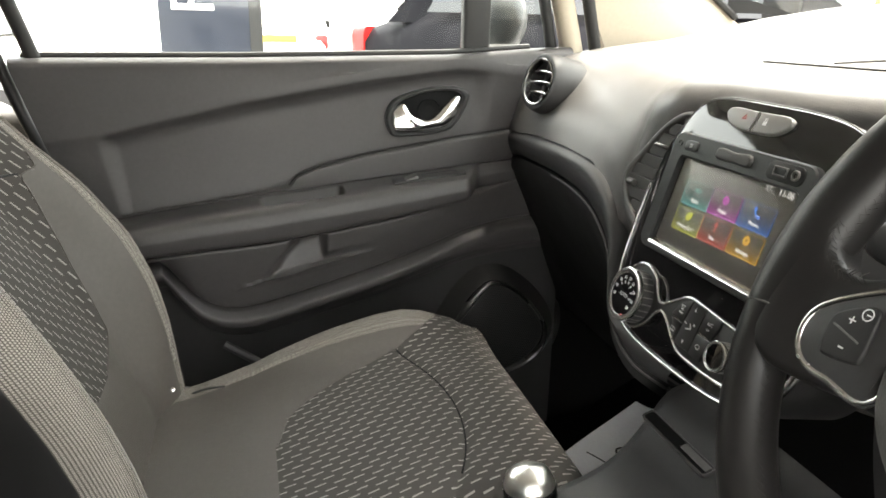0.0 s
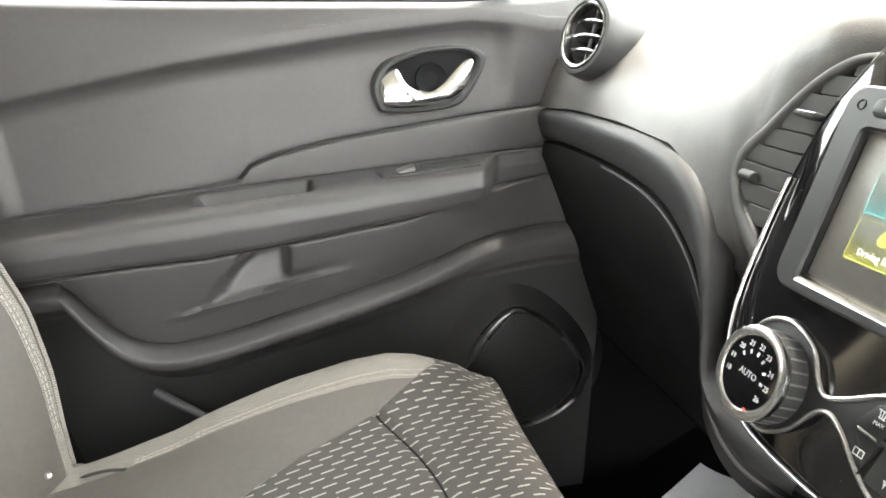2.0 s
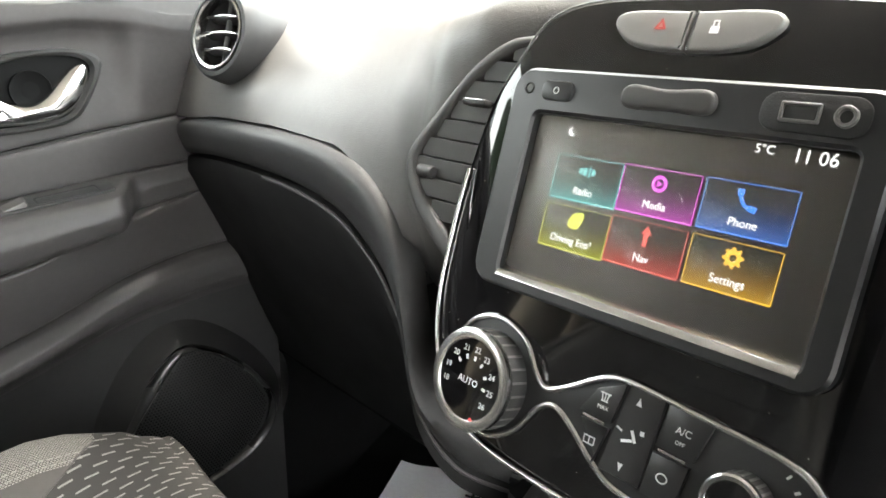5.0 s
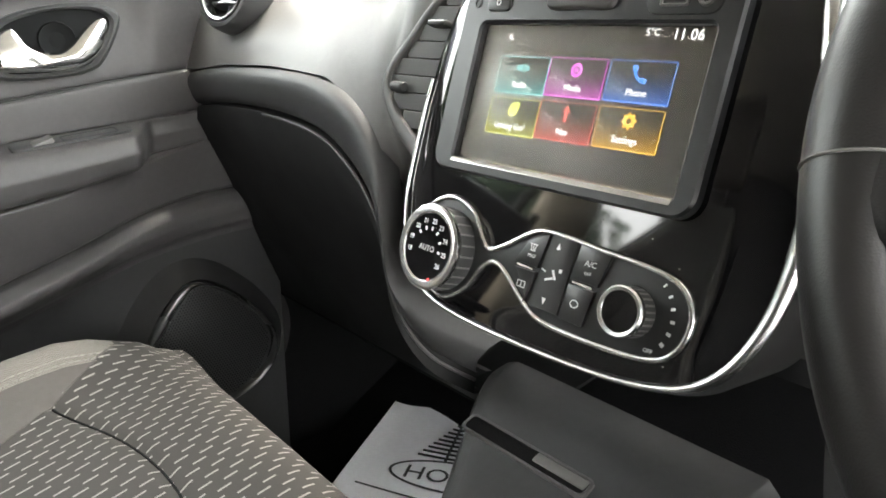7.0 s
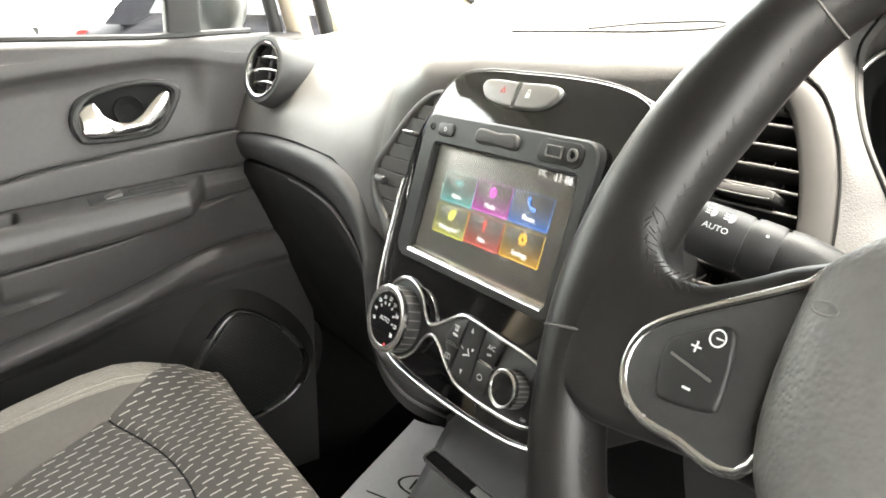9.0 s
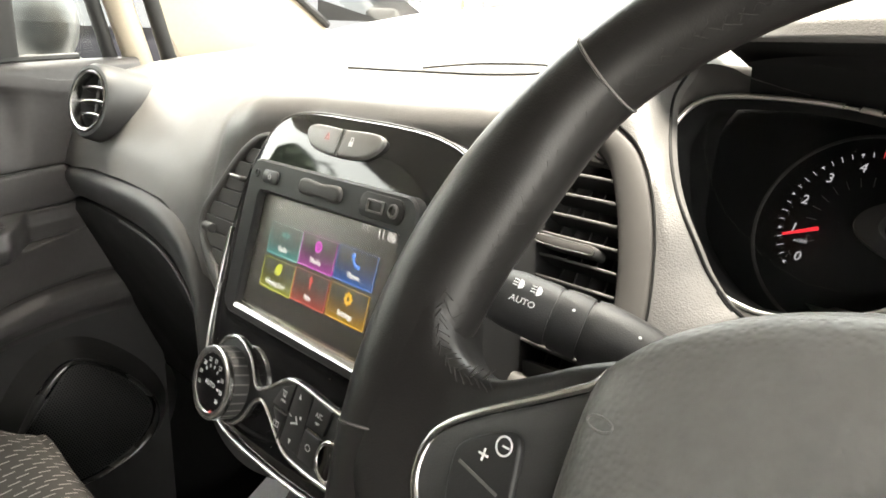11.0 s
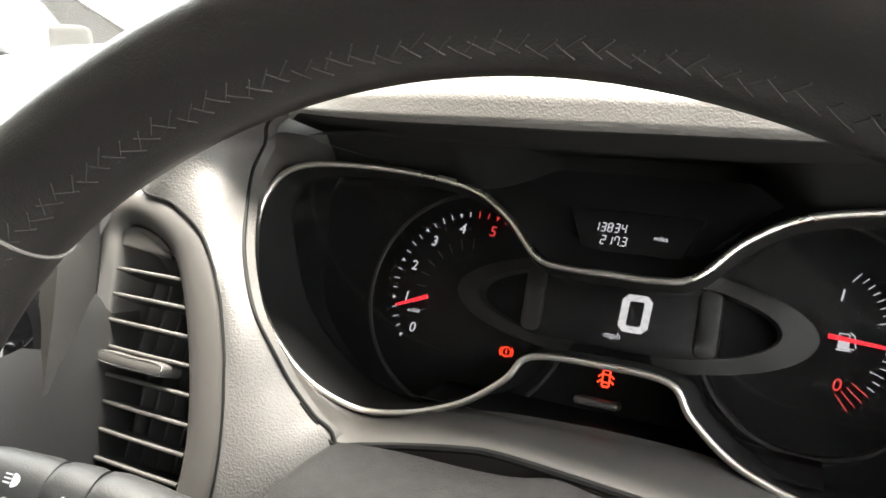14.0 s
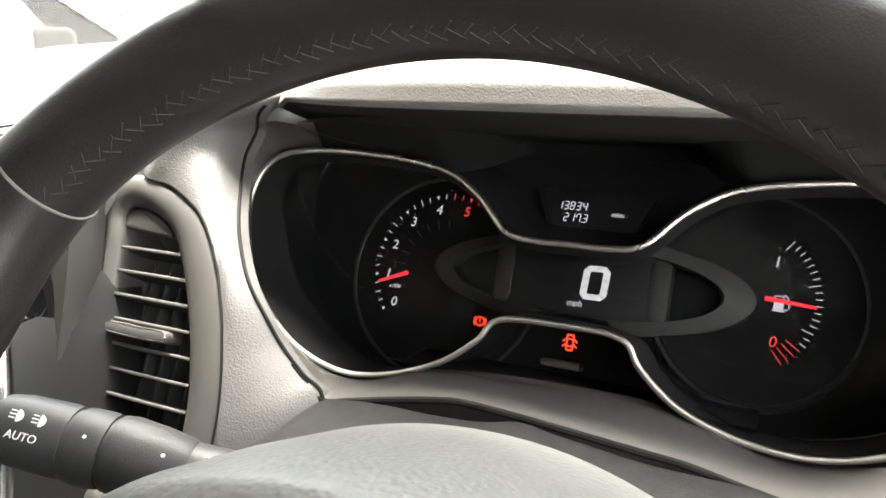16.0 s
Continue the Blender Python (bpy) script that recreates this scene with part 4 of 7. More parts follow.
tab = part("tab", slab(TAB, lens, -0.010, 0.0042, 0.0020, 3), M_FRAME, right_vent, "grey vane tab with a bright edge")
part("tab_edge", tube(lift(TAB, offset(lens, -0.0009), 0.0036), 0.0006, True, 8, up=tuple(RV.to_3x3() @ Vector((0, 0, 1)))), M_CHROME, tab, "chrome outline")
arch = [p for p in VENT_IN if p.y > 0.0495]
part("top_blank", slab(RV, offset(arch, -0.0008), -0.016, -0.0055, 0.001), M_FRAME, right_vent)
# the wall between the vent frame and the edge of the centre stack
FOLD = [p for p in VENT_OUT if p.x < -0.030 and -0.10 < p.y < 0.079]
bm = bmesh.new()
rings = []
for p in FOLD:
    a = RV @ Vector((p.x + 0.0015, p.y, -0.0030))
    z = a.z
    b = Vector((0.1425 - 0.055 * max(0.0, z - 1.06) - 1.6 * max(0.0, z - 1.10) ** 2, 0.050 + 0.34 * (z - 1.06), z + 0.004))
    rings.append([a, a.lerp(b, 0.12) + Vector((0.0012, -0.0006, 0)), a.lerp(b, 0.5) + Vector((0.0035, -0.002, 0)), a.lerp(b, 0.9) + Vector((0.0015, -0.0008, 0)), b, b + Vector((-0.012, 0.0, -0.002))])
ring_strip(bm, rings, False)
part("side_wall", bm, M_FRAME, right_vent, "satin wall beside the console edge", sharp=60)


def side_slats(name, F, opening, outer, rows, label, tab_v, tab_u, deep, skin):
    """A vent with flush slats that overlap like shingles."""
    v_ = thing(name, F @ Vector((0, -0.05, -0.02)), label, "air vent", "centre vents")
    out, ins = spline(outer, 6), spline(opening, 6)
    bm = bmesh.new()
    ring_strip(bm, [lift(F, lp, w) for lp, w in ((out, -0.03), (out, -0.004), (offset(out, -0.0012), -0.0012), (offset(out, -0.004), 0.0), (offset(ins, 0.002), -0.0004), (offset(ins, 0.0006), -0.0014), (ins, -0.004), (ins, -deep))])
    part("surround", bm, skin, v_, sharp=60)
    part("backing", slab(F, ins, -deep - 0.004, -deep, 0.0005), M_MATT, v_)
    step = rows[1] - rows[0]
    for v in rows:
        u0, u1 = chord(ins, v)
        if u1 - u0 < 0.008:
            continue
        S = F @ Matrix.Translation(((u0 + u1) / 2, v, -0.0042)) @ Matrix.Rotation(radians(7), 4, "X")
        part("slat", slab(S, rounded(u1 - u0 + 0.004, step * 0.93, 0.0008), -0.0010, 0.0010, 0.0005), skin, v_, sharp=20)
    tab = part("tab", slab(F @ Matrix.Translation((tab_u, tab_v, -0.003)), rounded(0.020, 0.0044, 0.0018), -0.004, 0.0075, 0.0016, 3), M_FRAME, v_, "grey vane tab")
    part("tab_edge", tube([F @ Vector((tab_u + 0.0085 * c, tab_v + 0.0012, 0.0040)) for c in (-1, -0.5, 0, 0.5, 1)], 0.0007), M_CHROME, tab)
    return v_


LV = plane_frame((-0.15, 0.022, 1.05), 0.3)


def lz(pts):
    return [Vector((x + 0.15, (z - 1.05) * 1.044)) for x, z in pts]


side_slats("centre_vent", LV, lz([(-0.106, 1.117), (-0.116, 1.121), (-0.131, 1.114), (-0.150, 1.099), (-0.171, 1.071), (-0.186, 1.050), (-0.182, 1.036), (-0.160, 1.018), (-0.120, 1.000), (-0.104, 1.030), (-0.098, 1.080)]),
           lz([(-0.101, 1.123), (-0.116, 1.128), (-0.136, 1.121), (-0.157, 1.104), (-0.179, 1.076), (-0.196, 1.052), (-0.191, 1.030), (-0.164, 1.006), (-0.120, 0.985), (-0.098, 1.010), (-0.090, 1.080)]),
           [-0.046 + 0.0132 * k for k in range(10)], "black slatted air vent at the passenger side of the screen", 0.0385, 0.010, 0.05, M_FRAME)
part("vent_thumbwheel", lathe(LV @ Matrix.Translation((-0.022, -0.010, 0.000)) @ Matrix.Rotation(radians(90), 4, "Y"), [(0.0034, -0.007), (0.0042, -0.006), (0.0042, 0.006), (0.0034, 0.007)], 20), M_HARD, bpy.data.objects["centre_vent.001"])


# ---- instrument cluster ----
XC = 0.373
CH = plane_frame((XC, 0.158, 1.06), 0.43)
DI = plane_frame((XC, 0.248, 1.131), 0.42)
HALF = [(0, 1.095), (-0.032, 1.093), (-0.043, 1.081), (-0.063, 1.067), (-0.093, 1.0585), (-0.127, 1.0585), (-0.163, 1.071), (-0.194, 1.096), (-0.212, 1.125), (-0.212, 1.150), (-0.188, 1.168), (-0.138, 1.172), (-0.084, 1.167), (-0.057, 1.155), (-0.037, 1.137), (-0.020, 1.1335), (0, 1.1335)]
LOBE = {-0.093: (-0.093, 1.0565), -0.127: (-0.125, 1.0537), -0.163: (-0.160, 1.0650), -0.194: (-0.1925, 1.0930)}
goggle = spline([(x + 0.006 * ease(-x, 0.19, 0.21), (z - 1.06) * 1.0885) for x, z in [LOBE.get(x, (x, z)) for x, z in HALF]] + [(-x, (z - 1.06) * 1.0885) for x, z in HALF[1:-1][::-1]], 6)
goggle = goggle[::-1]


def dv(z):
    return (z - 1.131) * 1.0846


cluster = thing("instrument_cluster", (XC, 0.2, 1.04), "black instrument cluster with lit red and white gauges", "instrument cluster")


def rim_lift(p):
    """The rim stands further proud at the outer end of the left lobe."""
    return 0.0056 + 0.0030 * ease(-p.x, 0.125, 0.195)


part("chrome_rim", tube([CH @ Vector((p.x, p.y, rim_lift(p))) for p in goggle], 0.0017, True, 12, up=tuple(CH.to_3x3() @ Vector((0, 0, 1)))), M_RING, cluster, "satin chrome goggle-shaped rim")
to_dial = DI.inverted() @ CH


def on_dial(p, w):
    q = to_dial @ Vector((p.x, p.y, 0))
    return DI @ Vector((q.x, q.y + 0.026 * ease(p.y, 0.045, 0.080), w))


bm = bmesh.new()
rings = [[CH @ Vector((p.x, p.y, rim_lift(p) - 0.0006)) for p in offset(goggle, -0.0004)], lift(CH, offset(goggle, -0.004), -0.005), [on_dial(p, 0.001) for p in offset(goggle, -0.004)]]
ring_strip(bm, rings)
part("inner_wall", bm, M_MATT, cluster, sharp=50)
part("dial_plate", slab(DI, rounded(0.46, 0.17, 0.02, 0, -0.02), -0.006, 0.0, 0.0005), material("matt_black_dial", (0.005, 0.0053, 0.0058), 0.75, vary=0.05, spec=0.15), cluster)
wide_black = material("smoked_panel", (0.007, 0.007, 0.008), 0.45, vary=0.04, spec=0.3)
# upper readout, lower lamp strip
part("upper_readout", slab(DI, [Vector(p) for p in ((-0.040, dv(1.150)), (-0.030, dv(1.128)), (0.022, dv(1.128)), (0.032, dv(1.150)))], 0.0, 0.006, 0.001), wide_black, cluster)
part("speed_display", slab(DI, rounded(0.096, 0.040, 0.006, -0.007, dv(1.1000)), 0.0, 0.008, 0.001), wide_black, cluster, "dark digital speed display")
part("lamp_ledge", slab(DI @ Matrix.Translation((0.3635 - XC, dv(1.0545), 0.010)), rounded(0.024, 0.0045, 0.002), -0.010, 0.0, 0.002), M_GREY, cluster, "grey ledge under the warning lamp")
# grey oval round the speed display
bm = bmesh.new()
arc = [radians(a) for a in range(-75, 76, 5)]
ring_strip(bm, [[DI @ Vector((-0.006 + 0.096 * math.cos(a) * (1.0 if a < 9 else 1), dv(1.1) + 0.0285 * math.sin(a), 0.0)) for a in arc], [DI @ Vector((-0.006 + 0.096 * math.cos(a), dv(1.1) + 0.0285 * math.sin(a), 0.010)) for a in arc],
                [DI @ Vector((-0.006 + 0.080 * math.cos(a), dv(1.1) + 0.0215 * math.sin(a), 0.012)) for a in arc], [DI @ Vector((-0.006 + 0.078 * math.cos(a), dv(1.1) + 0.0205 * math.sin(a), 0.0)) for a in arc]], False)
part("oval_band", bm, M_HARD, cluster, "grey crescent round the display")
bm = bmesh.new()
ring_strip(bm, [[DI @ Vector((-0.006 - 0.096 * math.cos(a), dv(1.1) + 0.0285 * math.sin(a), 0.0)) for a in arc], [DI @ Vector((-0.006 - 0.094 * math.cos(a), dv(1.1) + 0.0275 * math.sin(a), 0.006)) for a in arc],
                [DI @ Vector((-0.006 - 0.080 * math.cos(a), dv(1.1) + 0.0215 * math.sin(a), 0.008)) for a in arc], [DI @ Vector((-0.006 - 0.078 * math.cos(a), dv(1.1) + 0.0205 * math.sin(a), 0.0)) for a in arc]], False)
part("oval_band", bm, M_DARK, cluster)
for sgn, u in ((-1, -0.052), (1, 0.040)):
    part("display_cheek", slab(DI, rounded(0.012, 0.036, 0.005, u, dv(1.10)), 0.0, 0.0095, 0.002), M_DARK, cluster)
# rev counter
TU, TV = 0.2775 - XC, dv(1.0965)


def polar(r, deg, cu=TU, cv=TV):
    return cu + r * math.cos(radians(deg)), cv + r * math.sin(radians(deg))


tacho = part("rev_counter", border(DI, circle(0.066, 56, TU, TV - 0.004), circle(0.0640, 56, TU, TV - 0.004), 0.0, 0.0012, 0.0, 0.0003), M_HARD, cluster)
white, red = [], []
for k in range(0, 24):
    deg = 217 - 28 * k / 4
    if deg < 50:
        break
    u, v = polar(0.0488, deg)
    if k % 4:
        (white if k < 18 else red).append((u, v, 0.0040 if k % 2 == 0 else 0.0030, 0.00042, deg))
    else:
        T3 = DI @ Matrix.Translation((u, v, 0.0006)) @ Matrix.Rotation(radians(deg), 4, "Z")
        part("number_wedge", slab(T3, [Vector((0.0010, -0.0010)), Vector((0.0010, 0.0010)), Vector((-0.0014, 0.0))], 0, 0.0002, 0.00003), M_WHITE if k < 18 else M_RED_GLOW, tacho, smooth=False)
part("tick_marks", bars(DI, white, 0.0006), M_WHITE, tacho, smooth=False)
part("red_ticks", bars(DI, red, 0.0006), M_RED_GLOW, tacho, smooth=False)
for k in range(6):
    u, v = polar(0.0405, 217 - 28 * k)
    letters(str(k), DI, u, v, 0.0088, 0.0006, M_RED_GLOW if k == 5 else M_WHITE, tacho, "numeral", shear=0.12)
letters("x1000", DI, 0.2440 - XC, dv(1.0835), 0.0033, 0.0006, M_WHITE, tacho, shear=0.12)
u0, v0 = polar(0.0245, 190.5)
u1, v1 = polar(0.0450, 190.5)
v1 -= 0.0042
part("needle", tube([DI @ Vector((u0, v0, 0.004)), DI @ Vector((u1, v1, 0.004))], 0.0011, radii=[0.0013, 0.0008], sides=8), glowing("red_needle_light", (1.0, 0.03, 0.05), 0.085), tacho, "lit red needle")
faint = material("grey_print", (0.12, 0.12, 0.13), 0.5)
part("inner_ticks", bars(DI, [(*polar(0.031, 205 - 14 * k), 0.006, 0.0003, 205 - 14 * k) for k in range(9)], 0.0006), faint, tacho, smooth=False)
# fuel gauge
FU, FV = 0.452 - XC, dv(1.1030)
gauge = part("fuel_gauge", border(DI, circle(0.060, 56, FU + 0.004, FV - 0.002), circle(0.0585, 56, FU + 0.004, FV - 0.002), 0.0, 0.0012, 0.0, 0.0003), M_HARD, cluster)
part("tick_marks", bars(DI, [(*polar(0.0405 + (0.0 if k % 7 else -0.0016), 52 - 5.2 * k, FU, FV), 0.0034 if k % 7 else 0.006, 0.0004, 52 - 5.2 * k) for k in range(17)], 0.0006), M_WHITE, gauge, smooth=False)
part("low_ticks", bars(DI, [(*polar(0.0375, -36 - 5.2 * k, FU, FV), 0.009, 0.0004, -36 - 5.2 * k) for k in range(4)], 0.0006), M_RED_GLOW, gauge, smooth=False)
letters("1", DI, 0.4705 - XC, dv(1.1225), 0.0085, 0.0006, M_WHITE, gauge, "numeral", shear=0.12)
letters("0", DI, 0.4725 - XC, dv(1.0830), 0.0085, 0.0006, M_RED_GLOW, gauge, "numeral", shear=0.12)
part("needle", tube([DI @ Vector((0.4665 - XC, dv(1.1038), 0.004)), DI @ Vector((0.4915 - XC, dv(1.1020), 0.004))], 0.0011, radii=[0.0013, 0.0008], sides=8), bpy.data.materials["red_needle_light"], gauge, "lit red needle")
pump = bars(DI, [(0.4735 - XC, dv(1.1058), 0.0044, 0.0005, 0), (0.4735 - XC, dv(1.1032), 0.0044, 0.0005, 0), (0.4713 - XC, dv(1.1022), 0.0005, 0.0078, 0), (0.4757 - XC, dv(1.1022), 0.0005, 0.0078, 0), (0.4735 - XC, dv(1.0986), 0.0062, 0.0007, 0), (0.4735 - XC, dv(1.1009), 0.0044, 0.0040, 0), (0.4782 - XC, dv(1.1028), 0.0005, 0.0058, 8), (0.4768 - XC, dv(1.1060), 0.0028, 0.0005, -38), (0.4770 - XC, dv(1.0995), 0.0020, 0.0005, 0)], 0.0006)
part("pump_icon", pump, M_WHITE, gauge, smooth=False)
DISH = [p for p in circle(0.052, 64, FU + 0.010, FV - 0.004) if p.y < FV - 0.020]
mid = Vector((FU + 0.010, FV - 0.004))
bm = bmesh.new()
ring_strip(bm, [lift(DI, [mid + (p - mid) * (1 + d / 0.052) for p in DISH], w) for d, w in ((0.0, 0.0), (0.0012, 0.0022), (0.0030, 0.0026), (0.0050, 0.0))], False)
part("gauge_lip", bm, wide_black, gauge, "glossy lower lip of the gauge")


def seven(text, F, u, v, h, w, wd, mat, parent, name, shear=0.12):
    """Digits of seven bars."""
    segs = {"0": "abcdef", "1": "bc", "2": "abged", "3": "abgcd", "4": "fgbc", "7": "abcf", "8": "abcdefg", ".": "."}
    rects, x = [], u
    t = wd * 0.24
    for ch in text:
        for s_ in segs[ch]:
            a, b, wx, hy = dict(a=(0, h / 2, wd - t, t), g=(0, 0, wd - t, t), d=(0, -h / 2, wd - t, t), f=(-wd / 2, h / 4, t, h / 2 - t * 0.6), b=(wd / 2, h / 4, t, h / 2 - t * 0.6), e=(-wd / 2, -h / 4, t, h / 2 - t * 0.6), c=(wd / 2, -h / 4, t, h / 2 - t * 0.6))[s_] if s_ != "." else (-wd * 0.6, -h / 2, t, t)
            rects.append((x + a + b * shear, v + b, wx, hy, 0 if wx > hy else -6))
        x += wd * 1.62 if ch != "." else wd * 0.1
    part(name, bars(F, rects, w, 0.0002), mat, parent, smooth=False)


seven("13834", DI, 0.3490 - XC, dv(1.1412), 0.0046, 0.0064, 0.0023, M_WHITE, cluster, "odometer")
seven("217.3", DI, 0.3535 - XC, dv(1.1347), 0.0046, 0.0064, 0.0023, M_WHITE, cluster, "trip_meter")
letters("miles", DI, 0.3838 - XC, dv(1.1380), 0.0036, 0.0064, M_WHITE, cluster, shear=0.12)
M_DIGIT = glowing("white_digit_light", (0.9, 0.92, 1.0), 0.050)
D0 = DI @ Matrix.Translation((0.3768 - XC, dv(1.1000), 0.0084)) @ Matrix(((1, 0.06, 0, 0), (0, 1, 0, 0), (0, 0, 1, 0), (0, 0, 0, 1)))
oct_ = [Vector(p) for p in ((0.0048, -0.0100), (0.0078, -0.0070), (0.0078, 0.0070), (0.0048, 0.0100), (-0.0048, 0.0100), (-0.0078, 0.0070), (-0.0078, -0.0070), (-0.0048, -0.0100))]
hole = [Vector(p) for p in ((0.0032, -0.0066), (0.0038, -0.0056), (0.0038, 0.0056), (0.0032, 0.0066), (-0.0032, 0.0066), (-0.0038, 0.0056), (-0.0038, -0.0056), (-0.0032, -0.0066))]
part("speed_digit", border(D0, oct_, hole, 0, 0.0002, 0, 0.00003), M_DIGIT, cluster, "white lit digit with thin facet lines", smooth=False)
part("facet_lines", bars(D0, [(-0.0058, 0.0018, 0.0048, 0.00022, 24), (0.0058, 0.0018, 0.0048, 0.00022, -24), (-0.0058, -0.0030, 0.0048, 0.00022, 30), (0.0058, -0.0030, 0.0048, 0.00022, -20), (0.0, 0.0082, 0.0046, 0.00022, 30), (0.0, -0.0082, 0.0046, 0.00022, -30), (-0.0057, 0.0078, 0.0034, 0.00022, -45), (0.0057, -0.0078, 0.0034, 0.00022, -45)], 0.0002, 0.0001), M_DARK, cluster, smooth=False)
letters("mph", DI, 0.3665 - XC, dv(1.0880), 0.0052, 0.0084, M_WHITE, cluster, shear=0.12)
# warning lamps
W1 = DI @ Matrix.Translation((0.3075 - XC, dv(1.0705), 0.001))
lamp = border(W1, circle(0.0030, 24), circle(0.0024, 24), 0, 0.0002, 0, 0.00003)
for sgn in (-1, 1):
    tube([W1 @ Vector((sgn * 0.0039 * math.cos(radians(a)), 0.0039 * math.sin(radians(a)), 0.0001)) for a in (-40, -20, 0, 20, 40)], 0.0003, sides=5, bm=lamp)
for r in ((0, 0.0006, 0.0006, 0.0022), (0, -0.0014, 0.0006, 0.0006)):
    box((r[0] - r[2] / 2, r[1] - r[3] / 2, 0), (r[0] + r[2] / 2, r[1] + r[3] / 2, 0.0002), bm=lamp, M=W1)
part("brake_lamp", lamp, M_WARN, cluster, "lit red handbrake warning", smooth=False)
W2 = DI @ Matrix.Translation((0.3655 - XC, dv(1.0670), 0.001))
lamp = bars(W2, [(0, 0.0042, 0.0030, 0.0010, 0), (0, -0.0046, 0.0034, 0.0010, 0), (-0.0019, 0.0, 0.0008, 0.0088, 0), (0.0019, 0.0, 0.0008, 0.0088, 0), (0, 0.0018, 0.0034, 0.0008, 0), (0, -0.0024, 0.0034, 0.0008, 0), (-0.0033, 0.0010, 0.0026, 0.0008, 38), (0.0033, 0.0010, 0.0026, 0.0008, -38), (-0.0033, -0.0020, 0.0026, 0.0008, 38), (0.0033, -0.0020, 0.0026, 0.0008, -38)], 0, 0.0002)
part("door_lamp", lamp, M_WARN, cluster, "lit red open-door warning", smooth=False)
# clear cover
bm = bmesh.new()
for back_ in (0.0, -0.001):
    bm.faces.new([bm.verts.new(CH @ Vector((p.x, p.y, back_ - 0.006 - max(0.0, 0.122 - p.y) * 0.34))) for p in offset(goggle, -0.0045)])
cover = part("cover_glass", bm, M_COVER, cluster, "clear lens over the gauges", smooth=False)
cover.visible_shadow = False

# ---- binnacle: outer bezel, side panel and hood ----
binnacle = thing("binnacle", (XC, 0.15, 1.04), "grey plastic binnacle with grained hood over the instruments", "binnacle")


# inner edge on the rim's plane, outer edge in space: a funnel that runs from under the hood round both dials
INNER = [(-0.125, 0.1215), (-0.168, 0.1200), (-0.196, 0.112), (-0.2090, 0.1015), (-0.2135, 0.0870), (-0.208, 0.067), (-0.201, 0.052), (-0.1923, 0.0361), (-0.180, 0.0205), (-0.164, 0.008), (-0.148, -0.0005), (-0.128, -0.0065), (-0.1018, -0.0058), (-0.0836, -0.0004), (-0.0598, 0.0025), (-0.0331, 0.005), (0.0058, 0.0065), (0.0480, 0.0060), (0.0711, 0.002), (0.096, -0.0015), (0.127, -0.0018), (0.160, 0.010), (0.1923, 0.0361), (0.211, 0.075), (0.2117, 0.0957), (0.193, 0.113), (0.175, 0.1185)]
OUTER = [(0.2480, 0.1640, 1.2000), (0.2060, 0.1660, 1.2015), (0.1764, 0.1800, 1.1862), (0.1732, 0.1720, 1.1716), (0.1833, 0.1540, 1.1545), (0.1953, 0.1370, 1.1393), (0.2071, 0.1250, 1.1240), (0.2183, 0.1170, 1.1112), (0.228, 0.116, 1.0961), (0.2386, 0.115, 1.0815), (0.252, 0.114, 1.0685), (0.2643, 0.113, 1.0584), (0.280, 0.115, 1.0605), (0.298, 0.117, 1.064), (0.3271, 0.118, 1.0696), (0.345, 0.118, 1.0715), (0.3801, 0.118, 1.0696), (0.425, 0.118, 1.066), (0.445, 0.118, 1.0645), (0.475, 0.116, 1.060), (0.500, 0.114, 1.0585), (0.525, 0.115, 1.075), (0.545, 0.118, 1.1108), (0.560, 0.135, 1.145), (0.570, 0.150, 1.175), (0.560, 0.154, 1.195), (0.535, 0.155, 1.201)]
inner, outer = spline([(u, v, 0) for u, v in INNER], 6, False), spline(OUTER, 6, False)
clear = offset(goggle, 0.0034)
for i, p in enumerate(inner):
    if abs(p.x) > 0.080:
        near = min(clear, key=lambda q: (q - p.xy).length)
        inner[i] = Vector((near.x, near.y, 0)).lerp(p, 0.75 * (1 - ease(abs(p.x), 0.080, 0.100)))
bm = bmesh.new()
rings = []
for i, (p, b) in enumerate(zip(inner, outer)):
    a = CH @ p
    b = a.lerp(b, 0.08 + 0.92 * ease(i, 0, 11))
    cove = ease(p.y, 0.085, 0.110)
    side = ease(p.y, 0.0, 0.03)
    out_ = (b - a).normalized()
    swell = Vector((0, -0.35, 0.9))
    swell = (swell - out_ * swell.dot(out_)).normalized() * min(0.0040, 0.10 * (b - a).length) * (1 - ease(p.y, 0.012, 0.040))
    rings.append([a + Vector((0, 0.006, 0)), a + Vector((0, 0.0005, 0))] + [a.lerp(b, f) + swell * math.sin(math.pi * f) + Vector((0, 0.007 * cove * math.sin(math.pi * f), 0)) for f in (0.06, 0.14, 0.25, 0.38, 0.52, 0.66, 0.78, 0.88, 0.95)] + [b + Vector((0, 0.0006, 0)), b + Vector((0, 0.004, -0.005)).lerp(Vector((-0.0006, 0.0009, -0.0001)), side), b + Vector((0, 0.016, -0.030)).lerp(Vector((-0.0012, 0.0012, -0.0002)), side)])
ring_strip(bm, rings, False)
part("bezel", bm, M_FRAME, binnacle, "satin funnel round the dials", sharp=60)
part("lower_gap", tube([b + Vector((0, -0.0002, -0.0016)) for b in outer if b.z < 1.075 and b.x < 0.52], 0.0019, sides=8), M_MATT, binnacle)


def goggle_edge(x, upper):
    """Height on the rim's plane where its outline passes x."""
    cut = [a.y + (b.y - a.y) * (x - a.x) / (b.x - a.x) for a, b in zip(goggle, goggle[1:] + goggle[:1]) if (a.x - x) * (b.x - x) <= 0 and a.x != b.x]
    return max(cut) if upper else min(cut)


